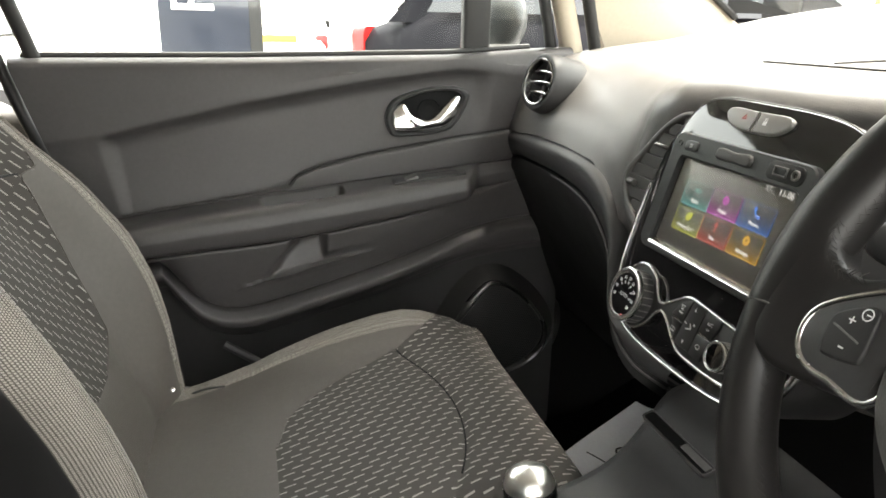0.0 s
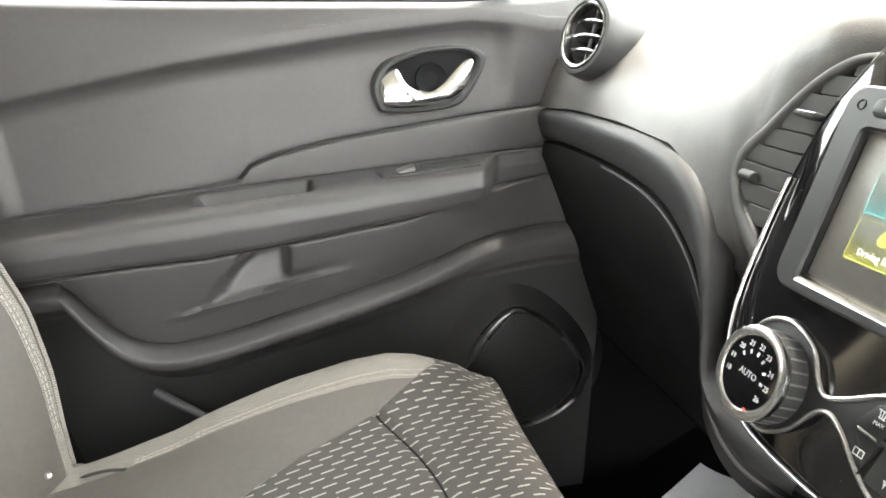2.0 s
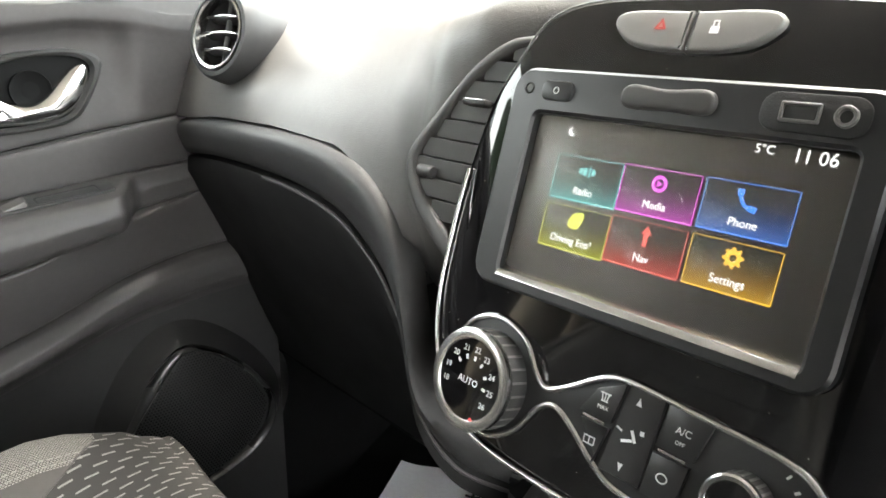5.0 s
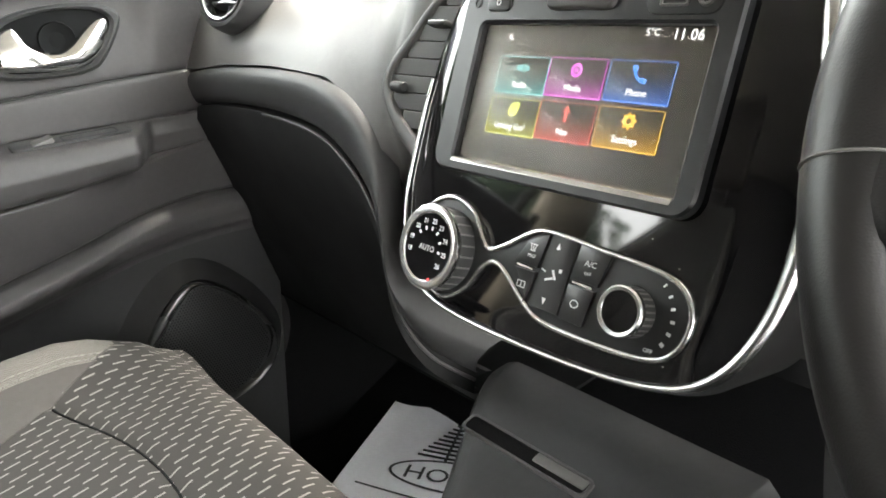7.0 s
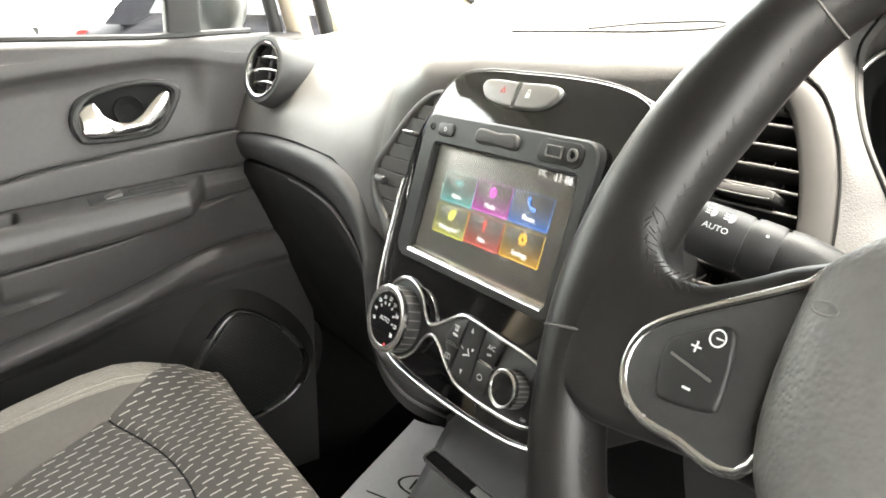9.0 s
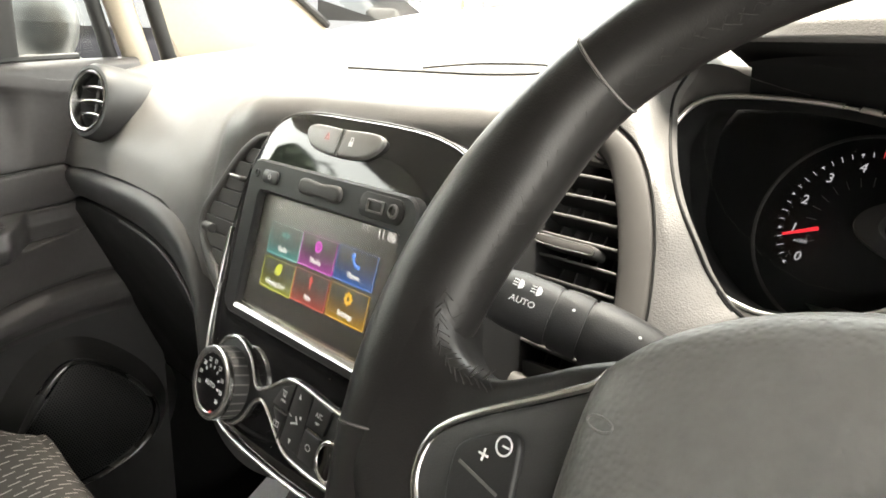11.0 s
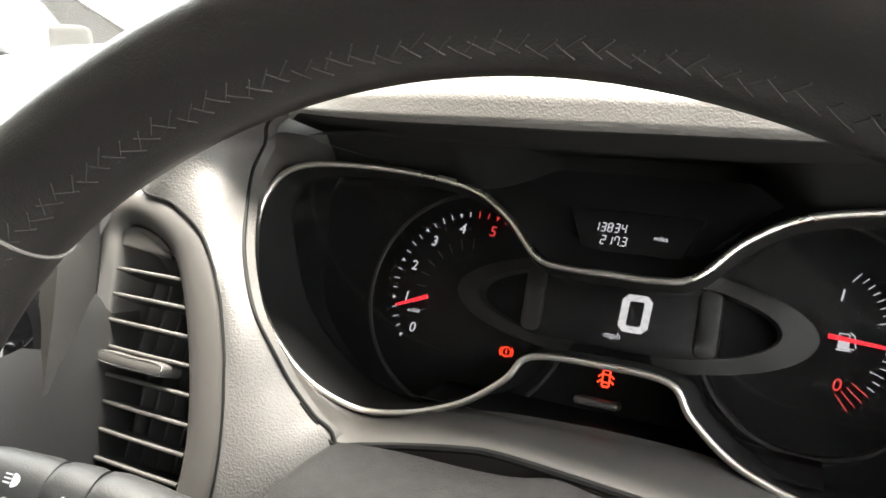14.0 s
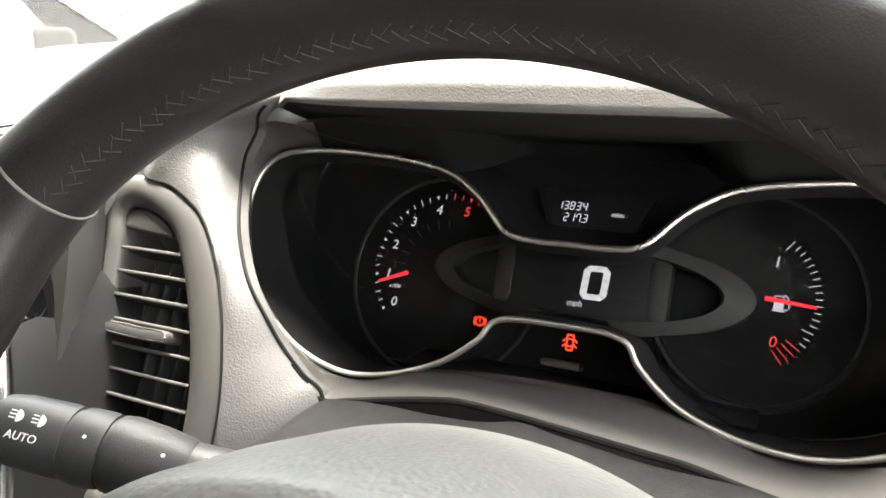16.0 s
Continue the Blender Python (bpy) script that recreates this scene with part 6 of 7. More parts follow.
def door_profile(y):
    """The door card's section at y: places (x, z) from the window ledge down."""
    zb, zc, zs, zt, zu = (along(tb, y) for tb in (BELT, CREASE, SEAM, ARM, ARM_LOW))
    e = ease(y, -0.735, -0.70) * (1 - ease(y, -0.060, -0.012))
    low = ease(y, -0.735, -0.70) * (1 - ease(y, -0.16, 0.05))
    ins = ease(y, -0.645, -0.612) * (1 - ease(y, -0.030, 0.004))
    zs = max(zs, zt + 0.006)
    zl = (along(LOWER, y - 0.025) + along(LOWER, y - 0.012) + along(LOWER, y) + along(LOWER, y + 0.012) + along(LOWER, y + 0.025)) / 5
    zl = min(zl, zu - 0.016)
    arm = 0.072 * min(e, 1.0)
    seam = ease(y, -0.352, -0.338)
    dz = zu - zl
    return [(-0.668, zb + 0.002), (-0.645, zb + 0.001), (-0.634, zb - 0.006), (-0.629, zb - 0.022), (-0.6255, zc + 0.026), (-0.6245 - 0.001 * ins, zc + 0.011), (-0.627 - 0.008 * ins, zc),
            (-0.629 - 0.0105 * ins, zc - 0.014), (-0.630 - 0.0090 * ins, zc * 0.5 + zs * 0.5), (-0.631 - 0.004 * ins, zs + 0.0050), (-0.632 - 0.004 * ins - 0.004 * seam, zs + 0.0008), (-0.630 + 0.0025 * seam, zs - 0.0030),
            (-0.630 + 0.003 * e, zt + 0.0075), (-0.634 + 0.10 * arm, zt + 0.0035), (-0.630 + 0.60 * arm, zt + 0.0012), (-0.630 + 0.90 * arm, zt - 0.0040), (-0.629 + 1.00 * arm, zt - 0.013), (-0.628 + 1.04 * arm, zt * 0.5 + zu * 0.5), (-0.629 + 0.99 * arm, zu + 0.009), (-0.630 + 0.93 * arm, zu + 0.0022),
            (-0.632 + 0.84 * arm, zu - 0.0006), (-0.630 + 0.90 * 0.072 * low, zu - 0.0040), (-0.629 + 0.80 * 0.072 * low, zu - 0.30 * dz), (-0.628 + 0.62 * 0.072 * low, zl + 0.35 * dz), (-0.628 + 0.44 * 0.072 * low, zl + 0.0055), (-0.632 + 0.36 * 0.072 * low, zl + 0.0006), (-0.622 + 0.40 * 0.072 * low, zl - 0.0036), (-0.613 + 0.46 * 0.072 * low, zl - 0.014), (-0.612 + 0.40 * 0.072 * low, zl - 0.027), (-0.616 + 0.18 * 0.072 * low, zl - 0.042), (-0.628, zl - 0.060), (-0.634, zl * 0.5 + 0.30), (-0.630, 0.44)]


GRIP = [(0.70, -0.50), (0.79, -0.451), (0.808, -0.389), (0.843, -0.363), (0.862, -0.345), (0.95, -0.33)]


def door_point(s, t):
    y = -0.735 + 0.885 * s
    prof = door_profile(y)
    q = t * (len(prof) - 1)
    i = min(int(q), len(prof) - 2)
    f = q - i
    pa, pb, pc, pd = (Vector(prof[min(max(i + j, 0), len(prof) - 1)]) for j in (-1, 0, 1, 2))
    soft = 0.5 * (2 * pb + (pc - pa) * f + (2 * pa - 5 * pb + 4 * pc - pd) * f * f + (3 * pb - pa - 3 * pc + pd) * f ** 3)
    x, z = pb.lerp(pc, f).lerp(soft, 0.7)
    if 20.5 < q < 24.6:
        # scooped grip under the armrest above a crisp ledge that runs on forward
        ledge = 0.790 + (y + 0.451) * 0.232
        over = ease(z, ledge - 0.0015, ledge + 0.0025)
        into = ease(y, along(GRIP, z) - 0.010, along(GRIP, z) + 0.016) * (1 - ease(y, -0.300, -0.287))
        tail = ease(y, -0.30, -0.287) * (1 - ease(y, -0.285, -0.212)) * (1 - ease(z, ledge + 0.004, ledge + 0.020))
        x -= over * (into * (0.008 + 0.020 * ease(z, ledge, ledge + 0.045)) + 0.008 * tail)
        lip = ease(y, -0.46, -0.42) * (1 - ease(y, -0.25, -0.205))
        x += 0.0035 * lip * math.exp(-((z - ledge + 0.003) / 0.0045) ** 2)
    if 12.6 < q < 15.6:
        # sunk tray in the armrest
        tray_in = ease(y, -0.396, -0.376) * (1 - ease(y, -0.263, -0.259)) * ease(x, -0.617, -0.614) * (1 - ease(x, -0.579, -0.574))
        z -= 0.026 * tray_in
    # the rear edge of the door leans forward towards the sill
    return Vector((x, y + (1.149 - z) * 0.31 * (1 - s) ** 6, z))


door = thing("door_card", (-0.63, -0.35, 0.44), "black plastic door card with armrest below the window", "car door")
CUT = 30.0 / 32
part("panel", sheet(lambda s, t: door_point(s, t * CUT), 300, 300), M_SOFT, door, sharp=62)
part("lower_panel", sheet(lambda s, t: door_point(s, CUT + t * (1 - CUT)), 170, 60), material("lower_door_plastic", (0.026, 0.026, 0.026), 0.36, grain=0.2, scale=1500, spec=0.5), door, "black lower door panel", sharp=62)


def seam_on_door(table, y0, y1, dx, dz, n=60):
    out = []
    for k in range(n + 1):
        y = y0 + (y1 - y0) * k / n
        out.append(Vector((dx, y, along(table, y) + dz)))
    return out


part("upper_seam", tube([p for p in seam_on_door(SEAM, -0.342, 0.045, -0.6315, 0.0)], 0.0016, sides=6), M_DARK, door)
DR = Matrix(((0, 0, 1, -0.63), (1, 0, 0, 0), (0, 1, 0, 0), (0, 0, 0, 1)))


def on_door(w):
    return DR @ Matrix.Translation((0, 0, w))


# inner handle
BEZ = spline([(-0.181, 1.058), (-0.166, 1.084), (-0.120, 1.101), (-0.070, 1.106), (-0.043, 1.099), (-0.040, 1.083), (-0.058, 1.048), (-0.075, 1.033), (-0.110, 1.026), (-0.163, 1.024), (-0.176, 1.034)], 6)[::-1]
inn = [Vector((-0.112, 1.064)) + (p - Vector((-0.112, 1.064))) * 0.84 for p in BEZ]
grip = part("door_handle", border(on_door(-0.006), BEZ, inn, -0.012, 0.013, -0.012, 0.0035), M_HARD, door, "black bezel of the inner handle")
part("well", slab(on_door(0.001), inn, -0.01, 0.0, 0.0003), M_MATT, grip)
part("finger_dish", lathe(on_door(0.001) @ Matrix.Translation((-0.108, 1.066, 0.0)), [(0.020, 0.001), (0.019, 0.004), (0.016, 0.002), (0.001, 0.0)], 32), M_MATT, grip)
LEV = spline([(-0.1725, 1.062), (-0.164, 1.074), (-0.152, 1.080), (-0.145, 1.074), (-0.138, 1.062), (-0.126, 1.055), (-0.110, 1.053), (-0.096, 1.061), (-0.082, 1.076), (-0.066, 1.091), (-0.054, 1.092), (-0.051, 1.080), (-0.062, 1.056), (-0.080, 1.041), (-0.100, 1.0345), (-0.130, 1.033), (-0.160, 1.0330), (-0.1705, 1.038)], 5)
if sum(LEV[i - 1].x * LEV[i].y - LEV[i].x * LEV[i - 1].y for i in range(len(LEV))) < 0:
    LEV = LEV[::-1]
LV = on_door(0.005) @ Matrix.Translation((0, 1.058, 0)) @ Matrix.Rotation(radians(-10), 4, "X") @ Matrix.Translation((0, -1.058, 0))
bm = bmesh.new()
vs = ring_strip(bm, [lift(LV, offset(LEV, -d), w) for d, w in ((0.0, -0.010), (0.0, -0.003), (0.0006, -0.0006), (0.0018, 0.0016), (0.0032, 0.0034), (0.0046, 0.0042))])
bm.faces.new(vs[-1])
part("lever", bm, M_BRIGHT, grip, "bright chrome pull lever", sharp=70)

# armrest tray and window switch
SWF = Matrix.Translation((-0.590, -0.115, 0.9622)) @ Matrix.Rotation(radians(6.4), 4, "X") @ Matrix.Rotation(radians(9), 4, "Y") @ Matrix.Rotation(radians(90), 4, "Z")
swp = part("window_switch", slab(SWF, rounded(0.125, 0.024, 0.004), -0.001, 0.0018, 0.0008), M_HARD, door)
part("switch_key", slab(SWF @ Matrix.Translation((-0.030, 0, 0.001)) @ Matrix.Rotation(radians(-14), 4, "Y"), rounded(0.022, 0.016, 0.003), -0.001, 0.0045, 0.002), M_GREY, swp, "small grey window key")
part("switch_cover", border(SWF, rounded(0.060, 0.018, 0.003, 0.018, 0), rounded(0.056, 0.014, 0.002, 0.018, 0), 0.001, 0.0024, 0.0012, 0.0003), M_DARK, swp)

# loudspeaker
SPK = on_door(0.030) @ Matrix.Translation((0.030, 0.668, 0))
spk = thing("door_speaker", (-0.62, 0.045, 0.59), "black mesh loudspeaker with satin rim in the door", "loudspeaker")
egg = spline([(-0.101, -0.005), (-0.082, 0.037), (-0.061, 0.069), (-0.038, 0.091), (-0.017, 0.097), (0.010, 0.087), (0.042, 0.062), (0.072, 0.030), (0.092, -0.008), (0.087, -0.045), (0.064, -0.070), (0.030, -0.085), (-0.014, -0.096), (-0.060, -0.092), (-0.092, -0.058)], 5)[::-1]
lipw = [0.006 + 0.010 * math.exp(-((p - Vector((-0.062, 0.068))).length / 0.055) ** 2) + 0.006 * math.exp(-((p - Vector((0.075, -0.055))).length / 0.05) ** 2) for p in egg]
inner_egg = [a.lerp(b, w / 0.016) for a, b, w in zip(egg, offset(egg, -0.016), lipw)]
bm = bmesh.new()
ring_strip(bm, [lift(SPK, lp, w) for lp, w in ((offset(egg, 0.0015), -0.030), (egg, 0.0), ([a.lerp(b, 0.12) for a, b in zip(egg, inner_egg)], 0.0045), ([a.lerp(b, 0.38) for a, b in zip(egg, inner_egg)], 0.0072), ([a.lerp(b, 0.70) for a, b in zip(egg, inner_egg)], 0.0058), (inner_egg, 0.0), (inner_egg, -0.008))])
part("rim", bm, material("satin_rim_plastic", (0.028, 0.028, 0.028), 0.25, spec=0.6, coat=0.4), spk, "satin grey rim", sharp=60)
part("grille", slab(SPK, offset(inner_egg, 0.001), -0.012, -0.0025, 0.0004), material("perforated_mesh", (0.013, 0.013, 0.013), 0.42, grain=0.4, scale=420, kind="leather"), spk)
holes = bmesh.new()
for i in range(-28, 29):
    for j in range(-28, 29):
        u, v = 0.0040 * i + (0.0020 if j % 2 else 0), 0.0035 * j
        lo_, hi_ = chord(inner_egg, v)
        if lo_ + 0.004 < u < hi_ - 0.004:
            slab(SPK @ Matrix.Translation((u, v, -0.0024)), circle(0.0013, 6), -0.0003, 0.0002, 0.0001, 1, bm=holes)
tagged(part("perforation", holes, M_MATT, spk, smooth=False), kind="stuff")
bm = bmesh.new()
ring_strip(bm, [lift(SPK, offset(egg, d), w) for d, w in ((0.090, -0.066), (0.060, -0.060), (0.036, -0.046), (0.018, -0.026), (0.008, -0.010), (0.0010, -0.001))])
part("pod", bm, bpy.data.materials["lower_door_plastic"], spk, "smooth swelling round the loudspeaker", sharp=70)
part("pocket_lip", tube(spline([(-0.600, -0.46, 0.685), (-0.588, -0.42, 0.662), (-0.582, -0.38, 0.640), (-0.582, -0.30, 0.618), (-0.585, -0.10, 0.60)], 6, False), 0.007, sides=10), M_HARD, door)
part("weather_strip", tube(spline([(-0.648, -0.752, 1.160), (-0.645, -0.728, 1.08), (-0.643, -0.700, 1.0), (-0.640, -0.676, 0.93), (-0.636, -0.640, 0.80), (-0.634, -0.60, 0.66)], 6, False), 0.009, sides=10), M_RUBBER, door)
part("window_seal", tube([Vector((-0.668, y, along(BELT, y) + 0.004)) for y in [-0.72 + 0.02 * k for k in range(41)]], 0.006, sides=8), M_RUBBER, door)

# ---- passenger seat ----
def split_sheet(fn, nu, nv, region, uv):
    """One surface cut into parts by region(s, t)."""
    out = {}
    grid = [[fn(i / nu, j / nv) for i in range(nu + 1)] for j in range(nv + 1)]
    for j in range(nv):
        for i in range(nu):
            key = region((i + 0.5) / nu, (j + 0.5) / nv)
            if key not in out:
                b = bmesh.new()
                out[key] = (b, b.loops.layers.uv.new("UVMap"), {})
            b, layer, made = out[key]
            ij = ((i, j), (i + 1, j), (i + 1, j + 1), (i, j + 1))
            for k in ij:
                if k not in made:
                    made[k] = b.verts.new(grid[k[1]][k[0]])
            f = b.faces.new([made[k] for k in ij])
            for lp, (a, c) in zip(f.loops, ij):
                lp[layer].uv = uv(a / nu, c / nv)
    return {k: v[0] for k, v in out.items()}


def stitches(path, length=0.0042, gap=0.0026, r=0.0006, rows=(0.0,), side=(0, 0, 1)):
    bm = bmesh.new()
    for off in rows:
        pts = [Vector(p) + Vector(side) * off for p in path]
        run, need = 0.0, 0.0
        for a, b in zip(pts, pts[1:]):
            d = (b - a).length
            while need <= run + d and d > 0:
                p = a + (b - a) * ((need - run) / d)
                q = p + (b - a).normalized() * length
                tube([p, (p + q) / 2 + Vector((0, 0, 0.0002)), q], r, sides=5, bm=bm)
                need += length + gap
            run += d
    return bm


XS = -0.262
seat = thing("passenger_seat", (XS, -0.30, 0.45), "grey vinyl car seat with dashed dark cloth centre", "car seat")
MID_Y = [(-0.62, 0.690), (-0.50, 0.705), (-0.40, 0.726), (-0.30, 0.742), (-0.20, 0.751), (-0.12, 0.754), (-0.085, 0.748), (-0.062, 0.730), (-0.052, 0.700), (-0.055, 0.62)]
RIDGE = [(-0.62, 0.690), (-0.50, 0.702), (-0.44, 0.714), (-0.38, 0.736), (-0.295, 0.763), (-0.23, 0.780), (-0.19, 0.785), (-0.16, 0.781), (-0.11, 0.763), (-0.08, 0.742)]


def cushion_line(t):
    q = t * 9
    i = min(int(q), 8)
    a, b, c, d = (Vector(MID_Y[min(max(i + j, 0), 9)]) for j in (-1, 0, 1, 2))
    g = q - i
    return 0.5 * (2 * b + (c - a) * g + (2 * a - 5 * b + 4 * c - d) * g * g + (3 * b - a - 3 * c + d) * g ** 3)


def cushion(s, t):
    a = 2.3 * s - 1.15
    p = cushion_line(t)
    y, z = p.x, p.y
    hw = (0.216 if a < 0 else 0.236) - 0.02 * ease(t, 0.75, 1.0) - 0.05 * (1 - ease(t, 0.0, 0.35))
    rise = max(0.0, along(RIDGE, y) - z) if t < 0.8 else max(0.0, along(RIDGE, y) - z) * (1 - ease(t, 0.72, 0.8))
    up = math.exp(-((abs(a) - 0.86) / 0.24) ** 2) * (1 if a < 0 else 0.25)
    x = XS + hw * max(-1.0, min(1.0, a)) + (0.008 * (abs(a) - 1) / 0.15 * math.copysign(1, a) if abs(a) > 1 else 0)
    fall = 0.010 * ease(abs(a), 0.90, 1.0) + (0.16 * (abs(a) - 1) / 0.15 if abs(a) > 1 else 0)
    nose = 0.020 * ease(t, 0.70, 0.9) * abs(a) ** 3
    dip = 0.0040 * math.exp(-((y + 0.170 + 1.6 * (x - XS - 0.045) ** 2) / 0.006) ** 2) * ease(x - XS, -0.130, -0.112)
    return Vector((x, y - nose, z + rise * up - fall - dip))


EDGE_L = [(-0.42, 0.25), (-0.392, 0.060), (-0.386, 0.040), (-0.375, -0.002), (-0.350, -0.032), (-0.296, -0.073), (-0.210, -0.121), (-0.166, -0.153), (-0.140, -0.177), (-0.125, -0.24), (-0.04, -0.30)]


def cross_line(x):
    return -0.170 - 1.6 * (x - XS - 0.045) ** 2


def cushion_zone(s, t):
    a = 2.3 * s - 1.15
    p = cushion(s, t)
    y = cushion_line(t).x
    if y > -0.392 and p.x - XS > along(EDGE_L, y):
        return "front_cloth" if y > cross_line(p.x) else "centre_cloth"
    if a < -0.715:
        return "edging"
    return "bolster"


zones = split_sheet(cushion, 210, 230, cushion_zone, lambda s, t: (cushion_line(t).x * 1.02 + (0.18 * t if t > 0.85 else 0), s * 0.50))
for key, mat, lab in (("centre_cloth", M_CLOTH, "dark cloth with pale woven dashes"), ("front_cloth", M_CLOTH, "dark cloth with pale woven dashes"), ("bolster", M_VINYL, "grey-brown vinyl bolster"), ("edging", M_MESH, "pale mesh edging")):
    if key in zones:
        part("cushion_" + key, zones[key], mat, seat, lab, sharp=70)


def cushion_at(a, y):
    lo, hi = 0.0, 0.9
    for _ in range(24):
        m_ = (lo + hi) / 2
        lo, hi = (m_, hi) if cushion_line(m_).x < y else (lo, m_)
    return cushion((a + 1.15) / 2.3, lo)


def cushion_x(x, y):
    d = x - XS
    return cushion_at(d / (0.216 if d < 0 else 0.236), y)


for sg, rim_a in ((-1, 0.715),):
    for a in (rim_a + 0.012, rim_a + 0.040):
        path = [cushion_at(sg * a, -0.45 + 0.292 * k / 50) + Vector((0, 0, 0.0007)) for k in range(51)]
        part("cushion_stitching", stitches(path, r=0.0005), M_PALE_THREAD, seat, "pale stitching", smooth=False)
part("cloth_seam", tube([cushion_x(XS + d, y) + Vector((0, 0, 0.0002)) for y, d in [(-0.390 + 0.25 * k / 60, along(EDGE_L, -0.390 + 0.25 * k / 60)) for k in range(61)]], 0.0009, sides=6), M_VINYL, seat)
part("cross_seam", tube([cushion_x(XS - 0.118 + 0.31 * k / 50, cross_line(XS - 0.118 + 0.31 * k / 50)) + Vector((0, 0, 0.0)) for k in range(51)], 0.0013, sides=6), M_MATT, seat)

BACK_C = [(0.66, -0.530), (0.74, -0.552), (0.818, -0.592), (0.90, -0.636), (1.00, -0.688), (1.10, -0.735), (1.22, -0.790), (1.28, -0.83)]
BACK_B = [(0.66, -0.505), (0.74, -0.517), (0.797, -0.525), (0.86, -0.541), (0.924, -0.568), (1.00, -0.615), (1.06, -0.664), (1.15, -0.735), (1.28, -0.83)]
BACK_W = [(0.66, 0.165), (0.74, 0.178), (0.80, 0.194), (0.86, 0.205), (0.924, 0.210), (1.00, 0.194), (1.06, 0.168), (1.15, 0.150), (1.25, 0.13), (1.28, 0.10)]


def smooth_along(tb, z):
    return (along(tb, z - 0.015) + 2 * along(tb, z) + along(tb, z + 0.015)) / 4


def back(s, t):
    a = 2.6 * s - 1.3
    z = 0.66 + 0.62 * t
    k = ease(abs(a), 0.45, 0.95)
    yc, yb, hw = (smooth_along(tb, z) for tb in (BACK_C, BACK_B, BACK_W))
    y = yc + (yb - yc) * k
    x = XS + hw * max(-1.0, min(1.0, a))
    if abs(a) > 1:
        q = (abs(a) - 1) / 0.3
        y -= 0.16 * q * q + 0.02 * q
        x += math.copysign(0.020 * math.sin(math.pi * min(1.0, q * 1.2)), a)
    else:
        y -= 0.012 * ease(abs(a), 0.93, 1.0)
    return Vector((x, y, z))


BACK_IN = [(0.66, -1.0), (0.794, -0.6), (0.797, 0.12), (0.803, 0.28), (0.812, 0.46), (0.822, 0.535), (0.864, 0.568), (0.912, 0.592), (0.971, 0.64), (1.024, 0.69), (1.032, 0.80), (1.06, 0.86), (1.28, 0.86)]


def back_zone(s, t):
    a = 2.6 * s - 1.3
    z = 0.66 + 0.62 * t
    if abs(a) > 1.13:
        return "side"
    if abs(a) > 0.862:
        return "edging"
    return "centre_cloth" if abs(a) < along(BACK_IN, z) else "bolster"


zones = split_sheet(back, 200, 190, back_zone, lambda s, t: (t * 0.70 + 0.004, (1 - s) * 0.52))
for key, mat, lab in (("centre_cloth", M_CLOTH, "dark cloth with pale woven dashes"), ("bolster", M_VINYL, "grey-brown vinyl bolster"), ("edging", M_MESH, "pale mesh edging"), ("side", M_DARK, "black cloth side")):
    part("back_" + key, zones[key], mat, seat, lab, sharp=70)


def back_at(a, z):
    return back((a + 1.3) / 2.6, (z - 0.66) / 0.62)


for sg in (-1, 1):
    for a in (0.872, 0.892):
        part("back_stitching", stitches([back_at(sg * a, 0.75 + 0.40 * k / 60) + Vector((0, 0.0008, 0)) for k in range(61)]), M_PALE_THREAD, seat, "pale stitching", smooth=False)
    part("back_seam", tube([back_at(sg * along(BACK_IN, z), z) + Vector((0, 0.0004, 0)) for z in [0.80 + 0.25 * k / 40 for k in range(41)]], 0.0011, sides=6), M_VINYL, seat)
part("back_cross_seam", tube([back_at(-0.69 + 1.38 * k / 40, 1.0265) + Vector((0, 0.0004, 0)) for k in range(41)], 0.0014, sides=6), M_DARK, seat)
part("back_shell", sheet(lambda s, t: Vector((XS + 0.20 * math.cos(math.pi * s), -0.70 - 0.06 * math.sin(math.pi * s) - 0.45 * (t * 0.6), 0.62 + 0.64 * t)), 16, 10), M_DARK, seat)
part("seat_base", box((XS - 0.20, -0.50, 0.46), (XS + 0.20, -0.09, 0.66), 0.02), M_DARK, seat)
part("hinge_cover", box((-0.440, -0.60, 0.58), (-0.420, -0.50, 0.700), 0.008), M_VINYL, seat)
part("bracket_bolt", lathe(Matrix.Translation((-0.386, -0.5225, 0.722)) @ Matrix.Rotation(radians(60), 4, "Y"), [(0.004, -0.002), (0.0038, 0.002), (0.002, 0.003)], 16), M_BRIGHT, seat, "small bright bolt")
part("headrest", box((XS - 0.12, -0.93, 1.33), (XS + 0.12, -0.83, 1.50), 0.035), M_VINYL, seat)
part("headrest_post", tube([(XS, -0.86, 1.26), (XS, -0.88, 1.36)], 0.007), M_CHROME, seat)

# seat belt buckle in the gap between back and cushion
buckle = thing("belt_buckle", (-0.40, -0.50, 0.62), "dark seat belt buckle tucked beside the cushion", "seat belt")
part("buckle_body", box((-0.420, -0.512, 0.63), (-0.398, -0.498, 0.703), 0.004), M_DARK, buckle)
part("cord", tube(spline([(-0.412, -0.515, 0.690), (-0.402, -0.498, 0.705), (-0.392, -0.475, 0.716), (-0.384, -0.455, 0.7205)], 6, False), 0.0018, sides=8), M_HARD, buckle)
part("stalk", tube([(-0.41, -0.50, 0.56), (-0.41, -0.50, 0.64)], 0.008), M_DARK, buckle)

# ---- floor console, gear lever, paper mat ----
console = thing("floor_console", (0.01, -0.05, 0.45), "dark grey plastic floor console with a coin slot", "floor console")


EDGE_C = [(-0.65, -0.032), (-0.13, -0.032), (-0.08, -0.034), (-0.045, -0.045), (0.0, -0.078), (0.030, -0.097), (0.068, -0.118), (0.12, -0.128)]


